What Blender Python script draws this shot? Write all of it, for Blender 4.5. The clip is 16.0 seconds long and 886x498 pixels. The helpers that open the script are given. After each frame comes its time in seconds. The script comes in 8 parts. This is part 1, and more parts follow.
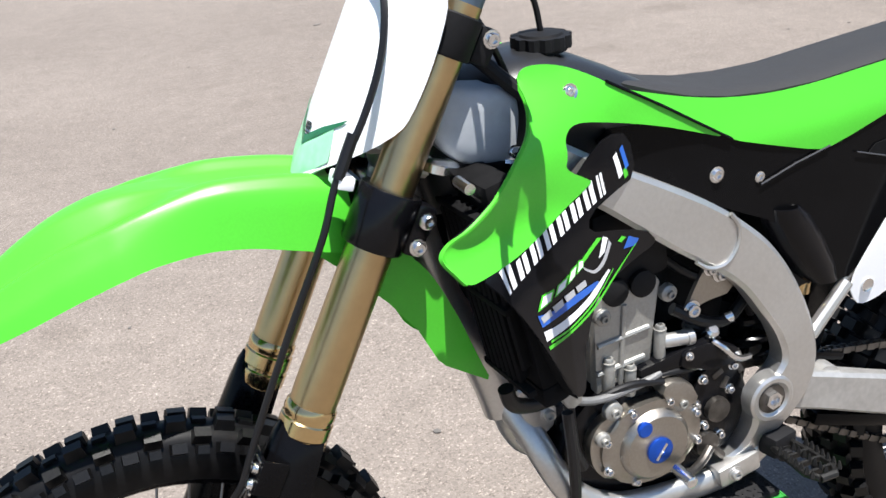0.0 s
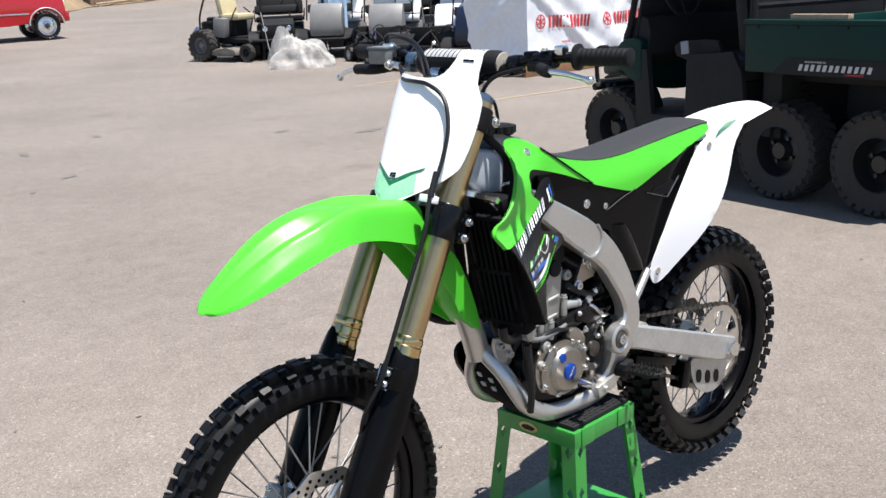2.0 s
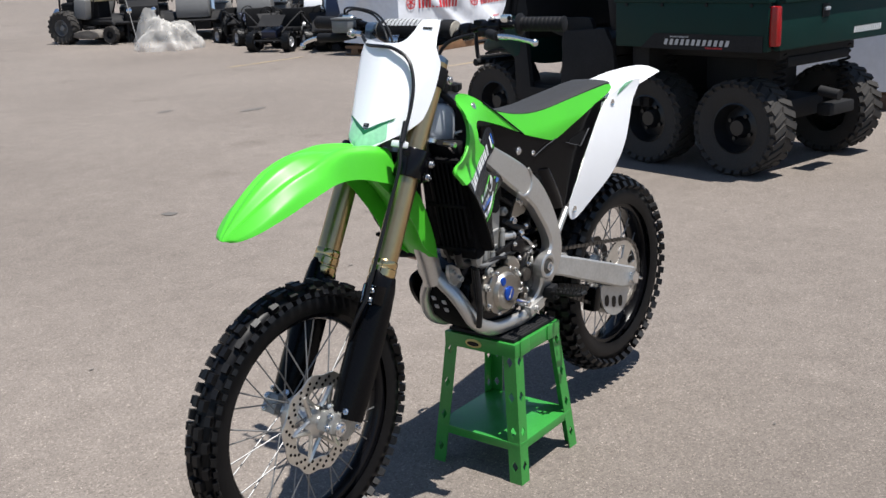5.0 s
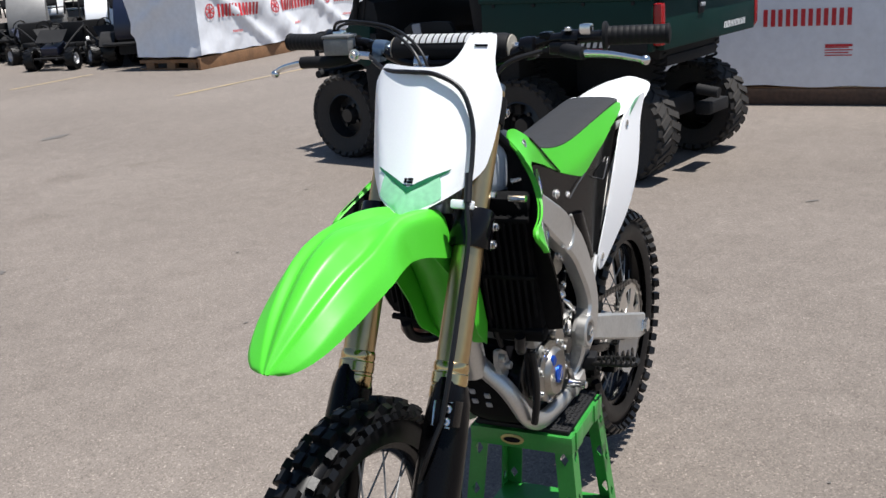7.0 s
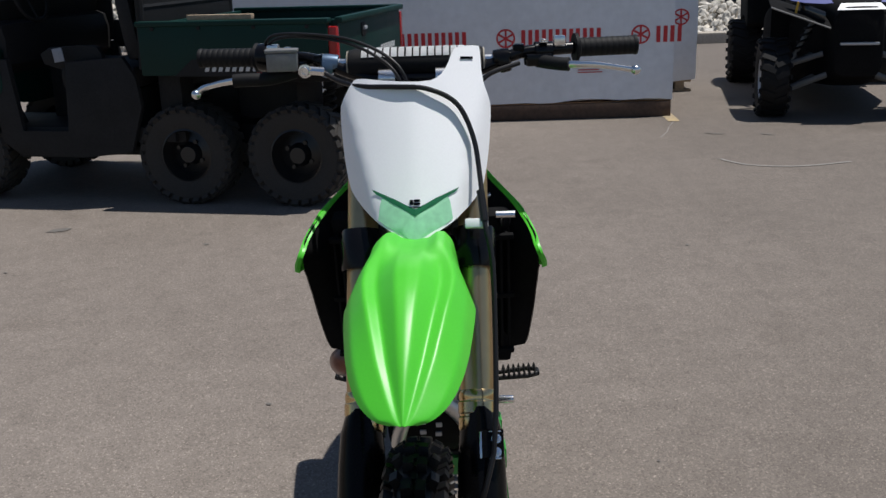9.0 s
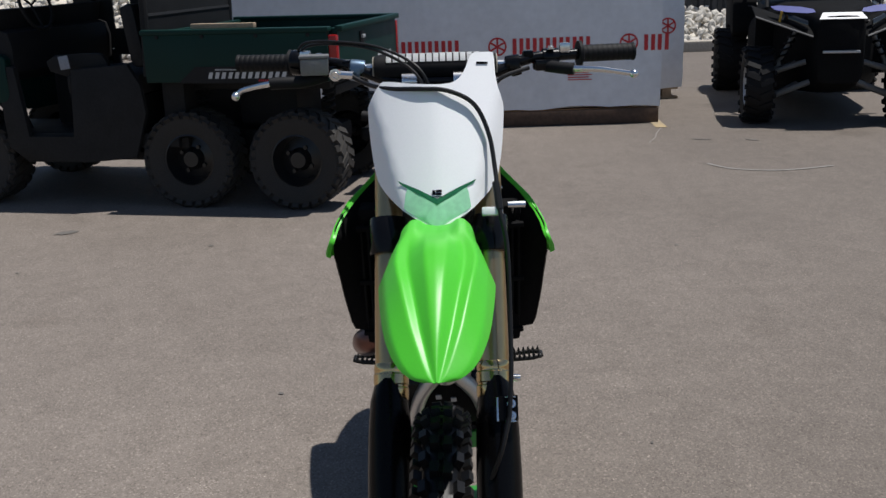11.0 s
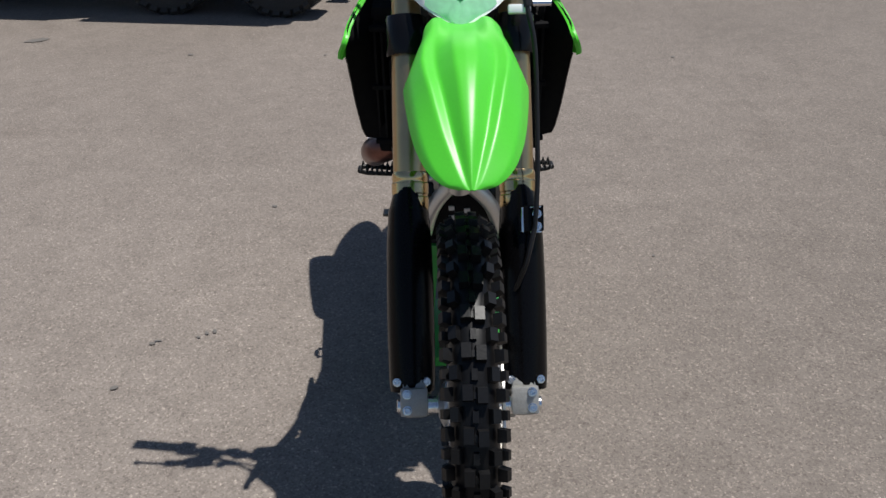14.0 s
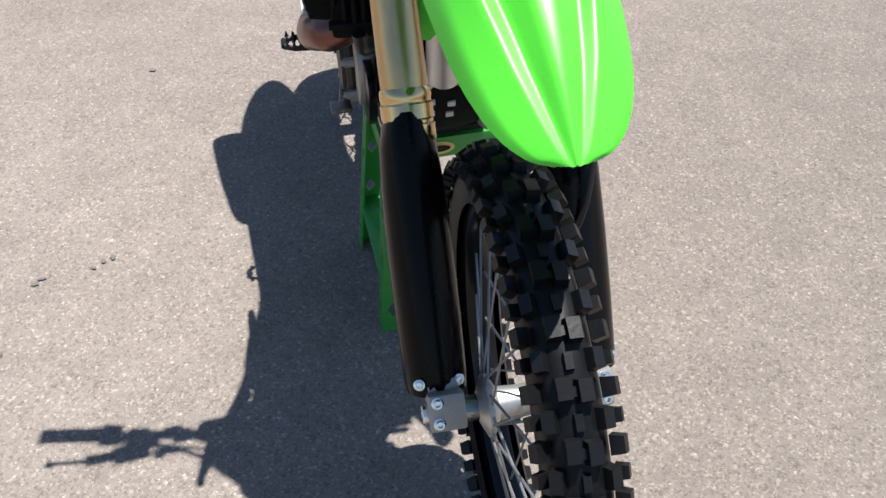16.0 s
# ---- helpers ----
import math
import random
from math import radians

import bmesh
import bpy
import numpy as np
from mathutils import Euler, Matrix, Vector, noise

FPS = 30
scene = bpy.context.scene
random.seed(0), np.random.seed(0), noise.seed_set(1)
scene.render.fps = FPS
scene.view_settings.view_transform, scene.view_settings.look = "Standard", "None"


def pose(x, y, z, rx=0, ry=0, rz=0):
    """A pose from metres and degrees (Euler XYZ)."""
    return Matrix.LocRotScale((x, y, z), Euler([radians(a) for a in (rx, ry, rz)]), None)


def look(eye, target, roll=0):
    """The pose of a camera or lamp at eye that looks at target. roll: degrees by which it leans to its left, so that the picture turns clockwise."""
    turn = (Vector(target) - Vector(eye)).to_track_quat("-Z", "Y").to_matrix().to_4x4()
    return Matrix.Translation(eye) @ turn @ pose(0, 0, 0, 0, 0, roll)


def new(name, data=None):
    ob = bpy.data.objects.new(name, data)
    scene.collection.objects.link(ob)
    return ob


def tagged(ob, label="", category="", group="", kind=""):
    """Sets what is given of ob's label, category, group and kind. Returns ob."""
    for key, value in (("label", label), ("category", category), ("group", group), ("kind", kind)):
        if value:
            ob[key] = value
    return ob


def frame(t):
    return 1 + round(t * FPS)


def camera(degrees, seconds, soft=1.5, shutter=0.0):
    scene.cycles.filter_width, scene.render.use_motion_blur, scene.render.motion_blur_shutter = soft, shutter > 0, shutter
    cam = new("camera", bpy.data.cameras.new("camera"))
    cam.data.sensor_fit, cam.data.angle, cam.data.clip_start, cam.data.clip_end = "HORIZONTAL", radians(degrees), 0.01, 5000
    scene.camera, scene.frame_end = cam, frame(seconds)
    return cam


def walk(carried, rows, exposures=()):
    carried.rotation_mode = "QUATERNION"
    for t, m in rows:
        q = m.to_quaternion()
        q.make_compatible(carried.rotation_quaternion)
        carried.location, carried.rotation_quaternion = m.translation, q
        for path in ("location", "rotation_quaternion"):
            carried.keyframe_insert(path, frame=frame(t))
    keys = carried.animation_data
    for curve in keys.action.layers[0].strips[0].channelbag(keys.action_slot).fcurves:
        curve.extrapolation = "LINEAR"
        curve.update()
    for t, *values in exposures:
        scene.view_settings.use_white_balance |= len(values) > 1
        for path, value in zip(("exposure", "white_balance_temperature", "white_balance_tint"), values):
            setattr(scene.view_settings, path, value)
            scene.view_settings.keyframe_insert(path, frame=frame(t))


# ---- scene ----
from mathutils import geometry

# ---- camera ----
cam = camera(46.62, 16.0)
PATH = [
    (0, (0.732, 1.186, 1.441), (0.080, -0.534, 0.657), -4.98),
    (0.5, (1.001, 1.290, 1.432), (0.075, -0.333, 0.720), -4.79),
    (1, (1.298, 1.368, 1.453), (0.228, -0.189, 0.795), -4.31),
    (1.5, (1.619, 1.443, 1.471), (0.389, -0.009, 0.854), -4.32),
    (2, (1.822, 1.627, 1.490), (0.038, -0.291, 0.809), -2.75),
    (2.5, (2.009, 1.747, 1.501), (0.615, 0.408, 0.988), -0.72),
    (3, (2.164, 1.753, 1.491), (0.155, 0.088, 0.776), -1.55),
    (3.2, (2.214, 1.753, 1.493), (0.704, 0.559, 0.951), -1.72),
    (5.3, (2.300, 1.744, 1.498), (0.814, 0.526, 0.950), -2.63),
    (5.5, (2.297, 1.714, 1.498), (0.808, 0.512, 0.922), -2.40),
    (6, (2.182, 1.529, 1.489), (0.695, 0.332, 0.896), -1.97),
    (6.5, (2.075, 1.260, 1.500), (0.543, 0.126, 0.901), -2.97),
    (7, (2.052, 0.882, 1.506), (0.342, 0.010, 0.944), -3.78),
    (7.5, (1.958, 0.554, 1.480), (0.136, -0.075, 0.948), -2.46),
    (8, (1.934, 0.302, 1.496), (0.057, -0.051, 0.904), -2.77),
    (8.5, (2.032, 0.107, 1.502), (0.119, 0.036, 0.925), -2.96),
    (9, (2.141, 0.099, 1.509), (0.220, 0.038, 0.955), -2.00),
    (9.2, (2.185, 0.114, 1.512), (0.268, 0.029, 0.949), -2.14),
    (11.3, (2.344, 0.034, 1.524), (0.420, 0.008, 0.980), -1.91),
    (11.5, (2.344, 0.031, 1.521), (0.425, 0.009, 0.960), -1.88),
    (12, (2.347, 0.019, 1.521), (0.431, -0.004, 0.948), -1.55),
    (12.5, (2.349, 0.009, 1.515), (0.437, -0.012, 0.929), -1.00),
    (13, (2.341, -0.002, 1.508), (0.456, -0.013, 0.841), -0.69),
    (13.5, (2.321, -0.029, 1.501), (0.467, -0.047, 0.752), -0.88),
    (14, (2.259, -0.049, 1.476), (0.459, -0.040, 0.604), -1.21),
    (14.5, (2.041, -0.038, 1.456), (0.300, -0.022, 0.473), -2.52),
    (15, (1.830, -0.062, 1.437), (0.185, -0.057, 0.300), -2.61),
    (15.5, (1.723, -0.136, 1.425), (0.139, -0.080, 0.206), -4.77),
    (16, (1.645, -0.231, 1.420), (0.089, 0.006, 0.187), -2.58),
]

EXPOSURES = [(0, 1.2), (0.5, 1.2), (1.5, 1.36), (2.0, 1.08), (2.5, 0.84), (3.2, 0.76), (5.5, 0.71), (7.0, 0.66), (7.5, 0.42), (8.0, 0.15), (9.0, 0.07), (12.5, 0.08), (13.5, 0.1), (14.0, 0.29), (14.5, 0.59), (15.0, 0.82), (15.5, 1.02), (16.0, 1.18)]
walk(cam, [(t, look(eye, target, roll)) for t, eye, target, roll in PATH], EXPOSURES)

# ---- light ----
world = bpy.data.worlds.new("sky")
scene.world = world
world.use_nodes = True
wn = world.node_tree
sky = wn.nodes.new("ShaderNodeTexSky")
sky.sky_type, sky.sun_disc = "NISHITA", False
sky.sun_elevation, sky.sun_rotation = radians(73), radians(0)
sky.ozone_density, sky.dust_density = 3.0, 0.4
wn.links.new(sky.outputs[0], wn.nodes["Background"].inputs[0])
wn.nodes["Background"].inputs[1].default_value = 0.067
sun = new("sun", bpy.data.lights.new("sun", "SUN"))
sun.data.energy, sun.data.angle, sun.data.color = 4.6, radians(0.53), (1.0, 0.97, 0.93)
sun.matrix_world = look((-0.21, 1.115, 4.0), (0, 0, 0))


# ---- materials ----
def pbr(name, color, rough=0.5, metal=0.0, var=0.12, scale=6.0, bump=0.0, grain=60.0, coat=0.0, dirt=None, spec=0.5):
    """A surface with colour variation at two scales, uneven gloss and a fine relief."""
    m = bpy.data.materials.new(name)
    m.use_nodes = True
    nt = m.node_tree
    nd, ln = nt.nodes, nt.links
    b = nd["Principled BSDF"]
    b.inputs["Metallic"].default_value = metal
    b.inputs["Coat Weight"].default_value = coat
    b.inputs["Coat Roughness"].default_value = 0.08
    b.inputs["Specular IOR Level"].default_value = spec
    co = nd.new("ShaderNodeTexCoord")
    big, fine = nd.new("ShaderNodeTexNoise"), nd.new("ShaderNodeTexNoise")
    big.inputs["Scale"].default_value, big.inputs["Detail"].default_value = scale, 6
    fine.inputs["Scale"].default_value, fine.inputs["Detail"].default_value = grain, 4
    for n in (big, fine):
        ln.new(co.outputs["Object"], n.inputs["Vector"])
    add = nd.new("ShaderNodeMath")
    add.operation = "ADD"
    ln.new(big.outputs["Fac"], add.inputs[0])
    ln.new(fine.outputs["Fac"], add.inputs[1])
    ramp = nd.new("ShaderNodeMapRange")
    ramp.inputs["From Min"].default_value, ramp.inputs["From Max"].default_value = 0.65, 1.35
    ln.new(add.outputs[0], ramp.inputs["Value"])
    mix = nd.new("ShaderNodeMix")
    mix.data_type = "RGBA"
    lo = [c * (1 - var) for c in color] if dirt is None else dirt
    hi = [min(1.0, c * (1 + var)) for c in color]
    mix.inputs["A"].default_value, mix.inputs["B"].default_value = (*lo, 1), (*hi, 1)
    ln.new(ramp.outputs["Result"], mix.inputs["Factor"])
    ln.new(mix.outputs["Result"], b.inputs["Base Color"])
    rr = nd.new("ShaderNodeMapRange")
    rr.inputs["To Min"].default_value, rr.inputs["To Max"].default_value = max(0.02, rough * 0.8), min(1, rough * 1.2)
    ln.new(big.outputs["Fac"], rr.inputs["Value"])
    ln.new(rr.outputs["Result"], b.inputs["Roughness"])
    if bump:
        bp = nd.new("ShaderNodeBump")
        bp.inputs["Strength"].default_value, bp.inputs["Distance"].default_value = bump, 0.002
        ln.new(fine.outputs["Fac"], bp.inputs["Height"])
        ln.new(bp.outputs["Normal"], b.inputs["Normal"])
    return m


def asphalt_material():
    """Sun-bleached asphalt: pale binder, light and dark stones, broad stains and faint cracks."""
    m = bpy.data.materials.new("asphalt")
    m.use_nodes = True
    nt = m.node_tree
    nd, ln = nt.nodes, nt.links
    b = nd["Principled BSDF"]
    geo = nd.new("ShaderNodeNewGeometry")

    def noise_tex(scale, detail=5.0, rough=0.55):
        n = nd.new("ShaderNodeTexNoise")
        n.inputs["Scale"].default_value, n.inputs["Detail"].default_value, n.inputs["Roughness"].default_value = scale, detail, rough
        ln.new(geo.outputs["Position"], n.inputs["Vector"])
        return n.outputs["Fac"]

    def ramp(src, stops):
        r = nd.new("ShaderNodeValToRGB")
        while len(r.color_ramp.elements) < len(stops):
            r.color_ramp.elements.new(0.5)
        for e, (p, c) in zip(r.color_ramp.elements, stops):
            e.position, e.color = p, (*c, 1)
        ln.new(src, r.inputs["Fac"])
        return r.outputs["Color"]

    def blend(kind, a, c, fac=1.0):
        x = nd.new("ShaderNodeMix")
        x.data_type, x.blend_type = "RGBA", kind
        x.inputs["Factor"].default_value = fac
        ln.new(a, x.inputs["A"])
        ln.new(c, x.inputs["B"])
        return x.outputs["Result"]

    base = ramp(noise_tex(0.35, 8, 0.6), [(0.3, (0.149, 0.131, 0.1165)), (0.7, (0.196, 0.174, 0.156))])
    mid = ramp(noise_tex(7.0, 6, 0.65), [(0.3, (0.87, 0.865, 0.86)), (0.7, (1.07, 1.07, 1.07))])
    c = blend("MULTIPLY", base, mid)
    stone = nd.new("ShaderNodeTexVoronoi")
    stone.inputs["Scale"].default_value = 165
    shake = nd.new("ShaderNodeTexNoise")
    shake.inputs["Scale"].default_value, shake.inputs["Detail"].default_value = 240, 3
    ln.new(geo.outputs["Position"], shake.inputs["Vector"])
    bent = nd.new("ShaderNodeVectorMath")
    bent.operation = "MULTIPLY_ADD"
    bent.inputs[1].default_value = (0.007, 0.007, 0.007)
    ln.new(shake.outputs["Color"], bent.inputs[0])
    ln.new(geo.outputs["Position"], bent.inputs[2])
    ln.new(bent.outputs[0], stone.inputs["Vector"])
    sep = nd.new("ShaderNodeSeparateColor")
    ln.new(stone.outputs["Color"], sep.inputs["Color"])
    tone = ramp(sep.outputs["Red"], [(0.0, (0.68, 0.66, 0.64)), (0.15, (0.9, 0.89, 0.88)), (0.8, (1.03, 1.03, 1.02)), (0.93, (1.12, 1.11, 1.09)), (0.985, (1.48, 1.48, 1.45))])
    c = blend("MULTIPLY", c, tone)
    speck = nd.new("ShaderNodeTexVoronoi")
    speck.inputs["Scale"].default_value = 330
    ln.new(bent.outputs[0], speck.inputs["Vector"])
    sep2 = nd.new("ShaderNodeSeparateColor")
    ln.new(speck.outputs["Color"], sep2.inputs["Color"])
    c = blend("MULTIPLY", c, ramp(sep2.outputs["Green"], [(0.0, (0.62, 0.61, 0.60)), (0.16, (0.93, 0.93, 0.93)), (0.86, (1.04, 1.04, 1.04)), (0.955, (1.22, 1.22, 1.20)), (0.985, (1.75, 1.74, 1.70))]))
    spot = ramp(noise_tex(1.3, 3, 0.5), [(0.64, (1, 1, 1)), (0.72, (0.86, 0.85, 0.84))])
    c = blend("MULTIPLY", c, spot)
    # a darker stretch of asphalt towards +y, its border bent by noise
    sep3 = nd.new("ShaderNodeSeparateXYZ")
    ln.new(geo.outputs["Position"], sep3.inputs[0])
    wob = nd.new("ShaderNodeMath")
    wob.operation = "MULTIPLY_ADD"
    wob.inputs[1].default_value = 1.6
    ln.new(noise_tex(0.8, 4, 0.6), wob.inputs[0])
    ln.new(sep3.outputs["Y"], wob.inputs[2])
    far = nd.new("ShaderNodeMapRange")
    far.inputs["From Min"].default_value, far.inputs["From Max"].default_value = 0.3, 2.6
    ln.new(wob.outputs[0], far.inputs["Value"])
    c = blend("MULTIPLY", c, ramp(far.outputs["Result"], [(0.0, (1.055, 1.03, 1.015)), (1.0, (0.838, 0.812, 0.792))]))
    ln.new(c, b.inputs["Base Color"])
    b.inputs["Roughness"].default_value = 0.82
    b.inputs["Specular IOR Level"].default_value = 0.35
    bp = nd.new("ShaderNodeBump")
    bp.inputs["Strength"].default_value, bp.inputs["Distance"].default_value = 0.25, 0.003
    ln.new(stone.outputs["Distance"], bp.inputs["Height"])
    ln.new(bp.outputs["Normal"], b.inputs["Normal"])
    return m


M_ASPHALT = asphalt_material()
M_GREEN = pbr("lime_plastic", (0.072, 0.50, 0.029), 0.40, var=0.05, scale=9, bump=0.03, grain=300, spec=0.42)
M_GREENFADE = pbr("pale_green_print", (0.30, 0.62, 0.40), 0.35, var=0.22)
M_DKGREEN = pbr("dark_green_print", (0.015, 0.14, 0.06), 0.35)
M_WHITE = pbr("white_plastic", (0.875, 0.885, 0.90), 0.35, var=0.03, scale=7, bump=0.03, grain=300, coat=0.15)
M_BLACK = pbr("black_plastic", (0.0030, 0.0030, 0.0035), 0.22, var=0.2, scale=12, bump=0.04, grain=250, spec=0.11)
M_GLOSSBLACK = pbr("gloss_black", (0.004, 0.004, 0.005), 0.20, var=0.2, spec=0.22)
M_DARKGREY = pbr("dark_grey_gloss", (0.055, 0.055, 0.058), 0.25, var=0.1)
M_MATTEBLACK = pbr("matte_black", (0.008, 0.008, 0.009), 0.65, var=0.25, bump=0.1, grain=180, spec=0.2)
M_SEAT = pbr("seat_cover", (0.0165, 0.0165, 0.0178), 0.75, var=0.15, scale=20, bump=0.35, grain=420)
M_TANK = pbr("tank_plastic", (0.014, 0.0145, 0.016), 0.36, var=0.2, bump=0.1, grain=300)
M_GOLD = pbr("gold_anodised_tube", (0.50, 0.365, 0.195), 0.31, 1.0, var=0.06, scale=10)
M_GOLDBAND = pbr("gold_anodised_band", (0.60, 0.445, 0.23), 0.2, 1.0, var=0.06)
M_ALU = pbr("satin_aluminium", (0.565, 0.557, 0.54), 0.40, 0.88, var=0.07, scale=8, bump=0.06, grain=160)
M_SWING = pbr("brushed_aluminium", (0.475, 0.467, 0.45), 0.5, 0.75, var=0.14, scale=22, bump=0.12, grain=90)
M_CAST = pbr("cast_aluminium", (0.36, 0.355, 0.335), 0.52, 0.75, var=0.12, scale=12, bump=0.3, grain=260)
M_COVER = pbr("bronze_engine_cover", (0.35, 0.325, 0.29), 0.36, 0.95, var=0.1, scale=9, bump=0.08, grain=220)
M_STEEL = pbr("bright_steel", (0.72, 0.72, 0.72), 0.22, 1.0, var=0.06)
M_DISC = pbr("brake_disc_steel", (0.66, 0.64, 0.60), 0.30, 0.95, var=0.10, scale=30)
M_SPOKE = pbr("spoke_steel", (0.30, 0.30, 0.30), 0.6, 1.0)
M_DEEPBLACK = pbr("soot_black", (0.0085, 0.0085, 0.009), 0.8, var=0.3, spec=0.06)
M_RUBBER = pbr("tyre_rubber", (0.0042, 0.0042, 0.0047), 0.42, var=0.3, scale=14, bump=0.12, grain=200, spec=0.28)
M_TYREWALL = pbr("tyre_wall_rubber", (0.0042, 0.0042, 0.0048), 0.42, var=0.3, scale=14, bump=0.06, grain=160, spec=0.18)
M_DUSTYRUBBER = pbr("dusty_tyre_rubber", (0.027, 0.024, 0.0215), 0.85, var=0.4, scale=9, bump=0.3, grain=120)
M_HOSE = pbr("black_hose", (0.006, 0.006, 0.007), 0.42, spec=0.35)
M_BLUE = pbr("blue_anodised", (0.02, 0.10, 0.55), 0.28, 0.8, var=0.08)
M_BLUEPRINT = pbr("blue_print", (0.02, 0.10, 0.42), 0.35)
M_LETTER = pbr("white_print", (0.75, 0.76, 0.77), 0.4, var=0.03)
M_SILVERPRINT = pbr("silver_print", (0.45, 0.46, 0.48), 0.35, 0.3)
M_HEADER = pbr("heated_steel_pipe", (0.16, 0.075, 0.06), 0.32, 0.9, var=0.35, scale=14)
M_STAND = pbr("stand_green_paint", (0.028, 0.235, 0.036), 0.4, var=0.12, scale=10, bump=0.06, grain=120, coat=0.2)
M_MAT = pbr("stand_rubber_mat", (0.006, 0.006, 0.007), 0.7, var=0.25, bump=0.3, grain=150, spec=0.35)
M_BADGE = pbr("brass_badge", (0.5, 0.42, 0.16), 0.4, 0.5)
M_CHAIN = pbr("chain_steel", (0.12, 0.11, 0.10), 0.42, 0.9, var=0.3, scale=60)
M_PEG = pbr("dark_forged_steel", (0.012, 0.0115, 0.011), 0.5, 0.4, var=0.3, scale=30)
M_DOME = pbr("grey_translucent_plastic", (0.34, 0.36, 0.39), 0.5, var=0.12, scale=8)
M_CAPBLUE = pbr("blue_grey_anodised", (0.13, 0.19, 0.27), 0.35, 0.8, var=0.1)
M_RESERVOIR = pbr("dull_grey_casting", (0.19, 0.19, 0.19), 0.55, 0.5, var=0.15, bump=0.2, grain=200)


# ---- mesh helpers ----
def part(name, bm, material, parent, label="", angle=35, kind=""):
    """Links a bmesh as one mesh object under a thing or a part; small repeated pieces become one object each."""
    if name in SINGLE:
        made = None
        for piece in islands(bm):
            made = link_mesh(name, piece, material, parent, label, angle, kind)
        bm.free()
        return made
    return link_mesh(name, bm, material, parent, label, angle, kind)


SINGLE = {"bolt", "screw", "cover_bolt", "stay_bolt", "slot", "hole", "radiator_tank", "radiator_slat", "carrier_arm", "bar", "wheel_nut", "stripe", "switch", "cab_side", "logo_bar", "bumper_tube", "heavy_bar"}


def islands(bm):
    """The separate pieces of a bmesh, each as a bmesh of its own."""
    seen, out = set(), []
    for v in bm.verts:
        if v in seen:
            continue
        group, todo = [], [v]
        seen.add(v)
        while todo:
            w = todo.pop()
            group.append(w)
            for e in w.link_edges:
                o = e.other_vert(w)
                if o not in seen:
                    seen.add(o)
                    todo.append(o)
        nb = bmesh.new()
        twin = {w: nb.verts.new(w.co) for w in group}
        for f in {f for w in group for f in w.link_faces}:
            nb.faces.new([twin[w] for w in f.verts])
        out.append(nb)
    return out


def link_mesh(name, bm, material, parent, label, angle, kind):
    bmesh.ops.recalc_face_normals(bm, faces=bm.faces[:])
    me = bpy.data.meshes.new(name)
    bm.to_mesh(me)
    bm.free()
    me.materials.append(material)
    for p in me.polygons:
        p.use_smooth = True
    me.set_sharp_from_angle(angle=radians(angle))
    ob = new(name, me)
    ob.parent = parent
    tagged(ob, label, kind=kind)
    return ob


def shared(name, mesh, parent, m, label=""):
    """One more object on a mesh that is already made."""
    ob = new(name, mesh)
    ob.parent = parent
    ob.matrix_basis = m
    tagged(ob, label)
    return ob


def thing(name, label, category, at=(0, 0, 0), group=""):
    ob = new(name)
    ob.location = at
    ob.empty_display_size = 0.1
    return tagged(ob, label, category, group)


def V(*a):
    return Vector(a)


def catmull(pts, n=6, closed=False):
    pts = [Vector(p) for p in pts]
    out, m = [], len(pts)
    for i in range(m if closed else m - 1):
        p = [pts[(i + k) % m] if closed else pts[min(max(i + k, 0), m - 1)] for k in (-1, 0, 1, 2)]
        for s in range(n):
            t = s / n
            out.append(0.5 * (2 * p[1] + (p[2] - p[0]) * t + (2 * p[0] - 5 * p[1] + 4 * p[2] - p[3]) * t * t + (3 * p[1] - p[0] - 3 * p[2] + p[3]) * t ** 3))
    if not closed:
        out.append(pts[-1])
    return out


def chaikin(pts, n=2):
    pts = [Vector(p) for p in pts]
    for _ in range(n):
        q = []
        for a, b in zip(pts, pts[1:] + pts[:1]):
            q += [a * 0.75 + b * 0.25, a * 0.25 + b * 0.75]
        pts = q
    return pts


def interp(x, xs, ys):
    return float(np.interp(x, xs, ys))


def box(bm, c, s, m=None, bevel=0.0):
    r = bmesh.ops.create_cube(bm, size=1.0)["verts"]
    t = (m if m is not None else Matrix.Identity(4))
    t = Matrix.Translation(c) @ t @ Matrix.Diagonal((*s, 1))
    bmesh.ops.transform(bm, matrix=t, verts=r)
    if bevel:
        e = {e for v in r for e in v.link_edges}
        bmesh.ops.bevel(bm, geom=list(e), offset=bevel, segments=2, affect="EDGES", profile=0.6)


def basis(d):
    d = Vector(d).normalized()
    a = d.orthogonal().normalized()
    return a, d.cross(a), d


def tube(bm, pts, radius, n=12, caps=True, flat=1.0):
    """A round (or flattened) bar along a line; radius may be one number or one for each point."""
    pts = [Vector(p) for p in pts]
    rad = radius if isinstance(radius, (list, tuple)) else [radius] * len(pts)
    rings, a = [], None
    for i, p in enumerate(pts):
        d = (pts[min(i + 1, len(pts) - 1)] - pts[max(i - 1, 0)]).normalized()
        if a is None:
            a = V(0, 1, 0) if abs(d.y) < 0.9 else V(1, 0, 0)
        a = (a - d * a.dot(d)).normalized()
        b = d.cross(a)
        rings.append([bm.verts.new(p + rad[i] * (math.cos(k * 2 * math.pi / n) * a * flat + math.sin(k * 2 * math.pi / n) * b)) for k in range(n)])
    skin(bm, rings, caps)


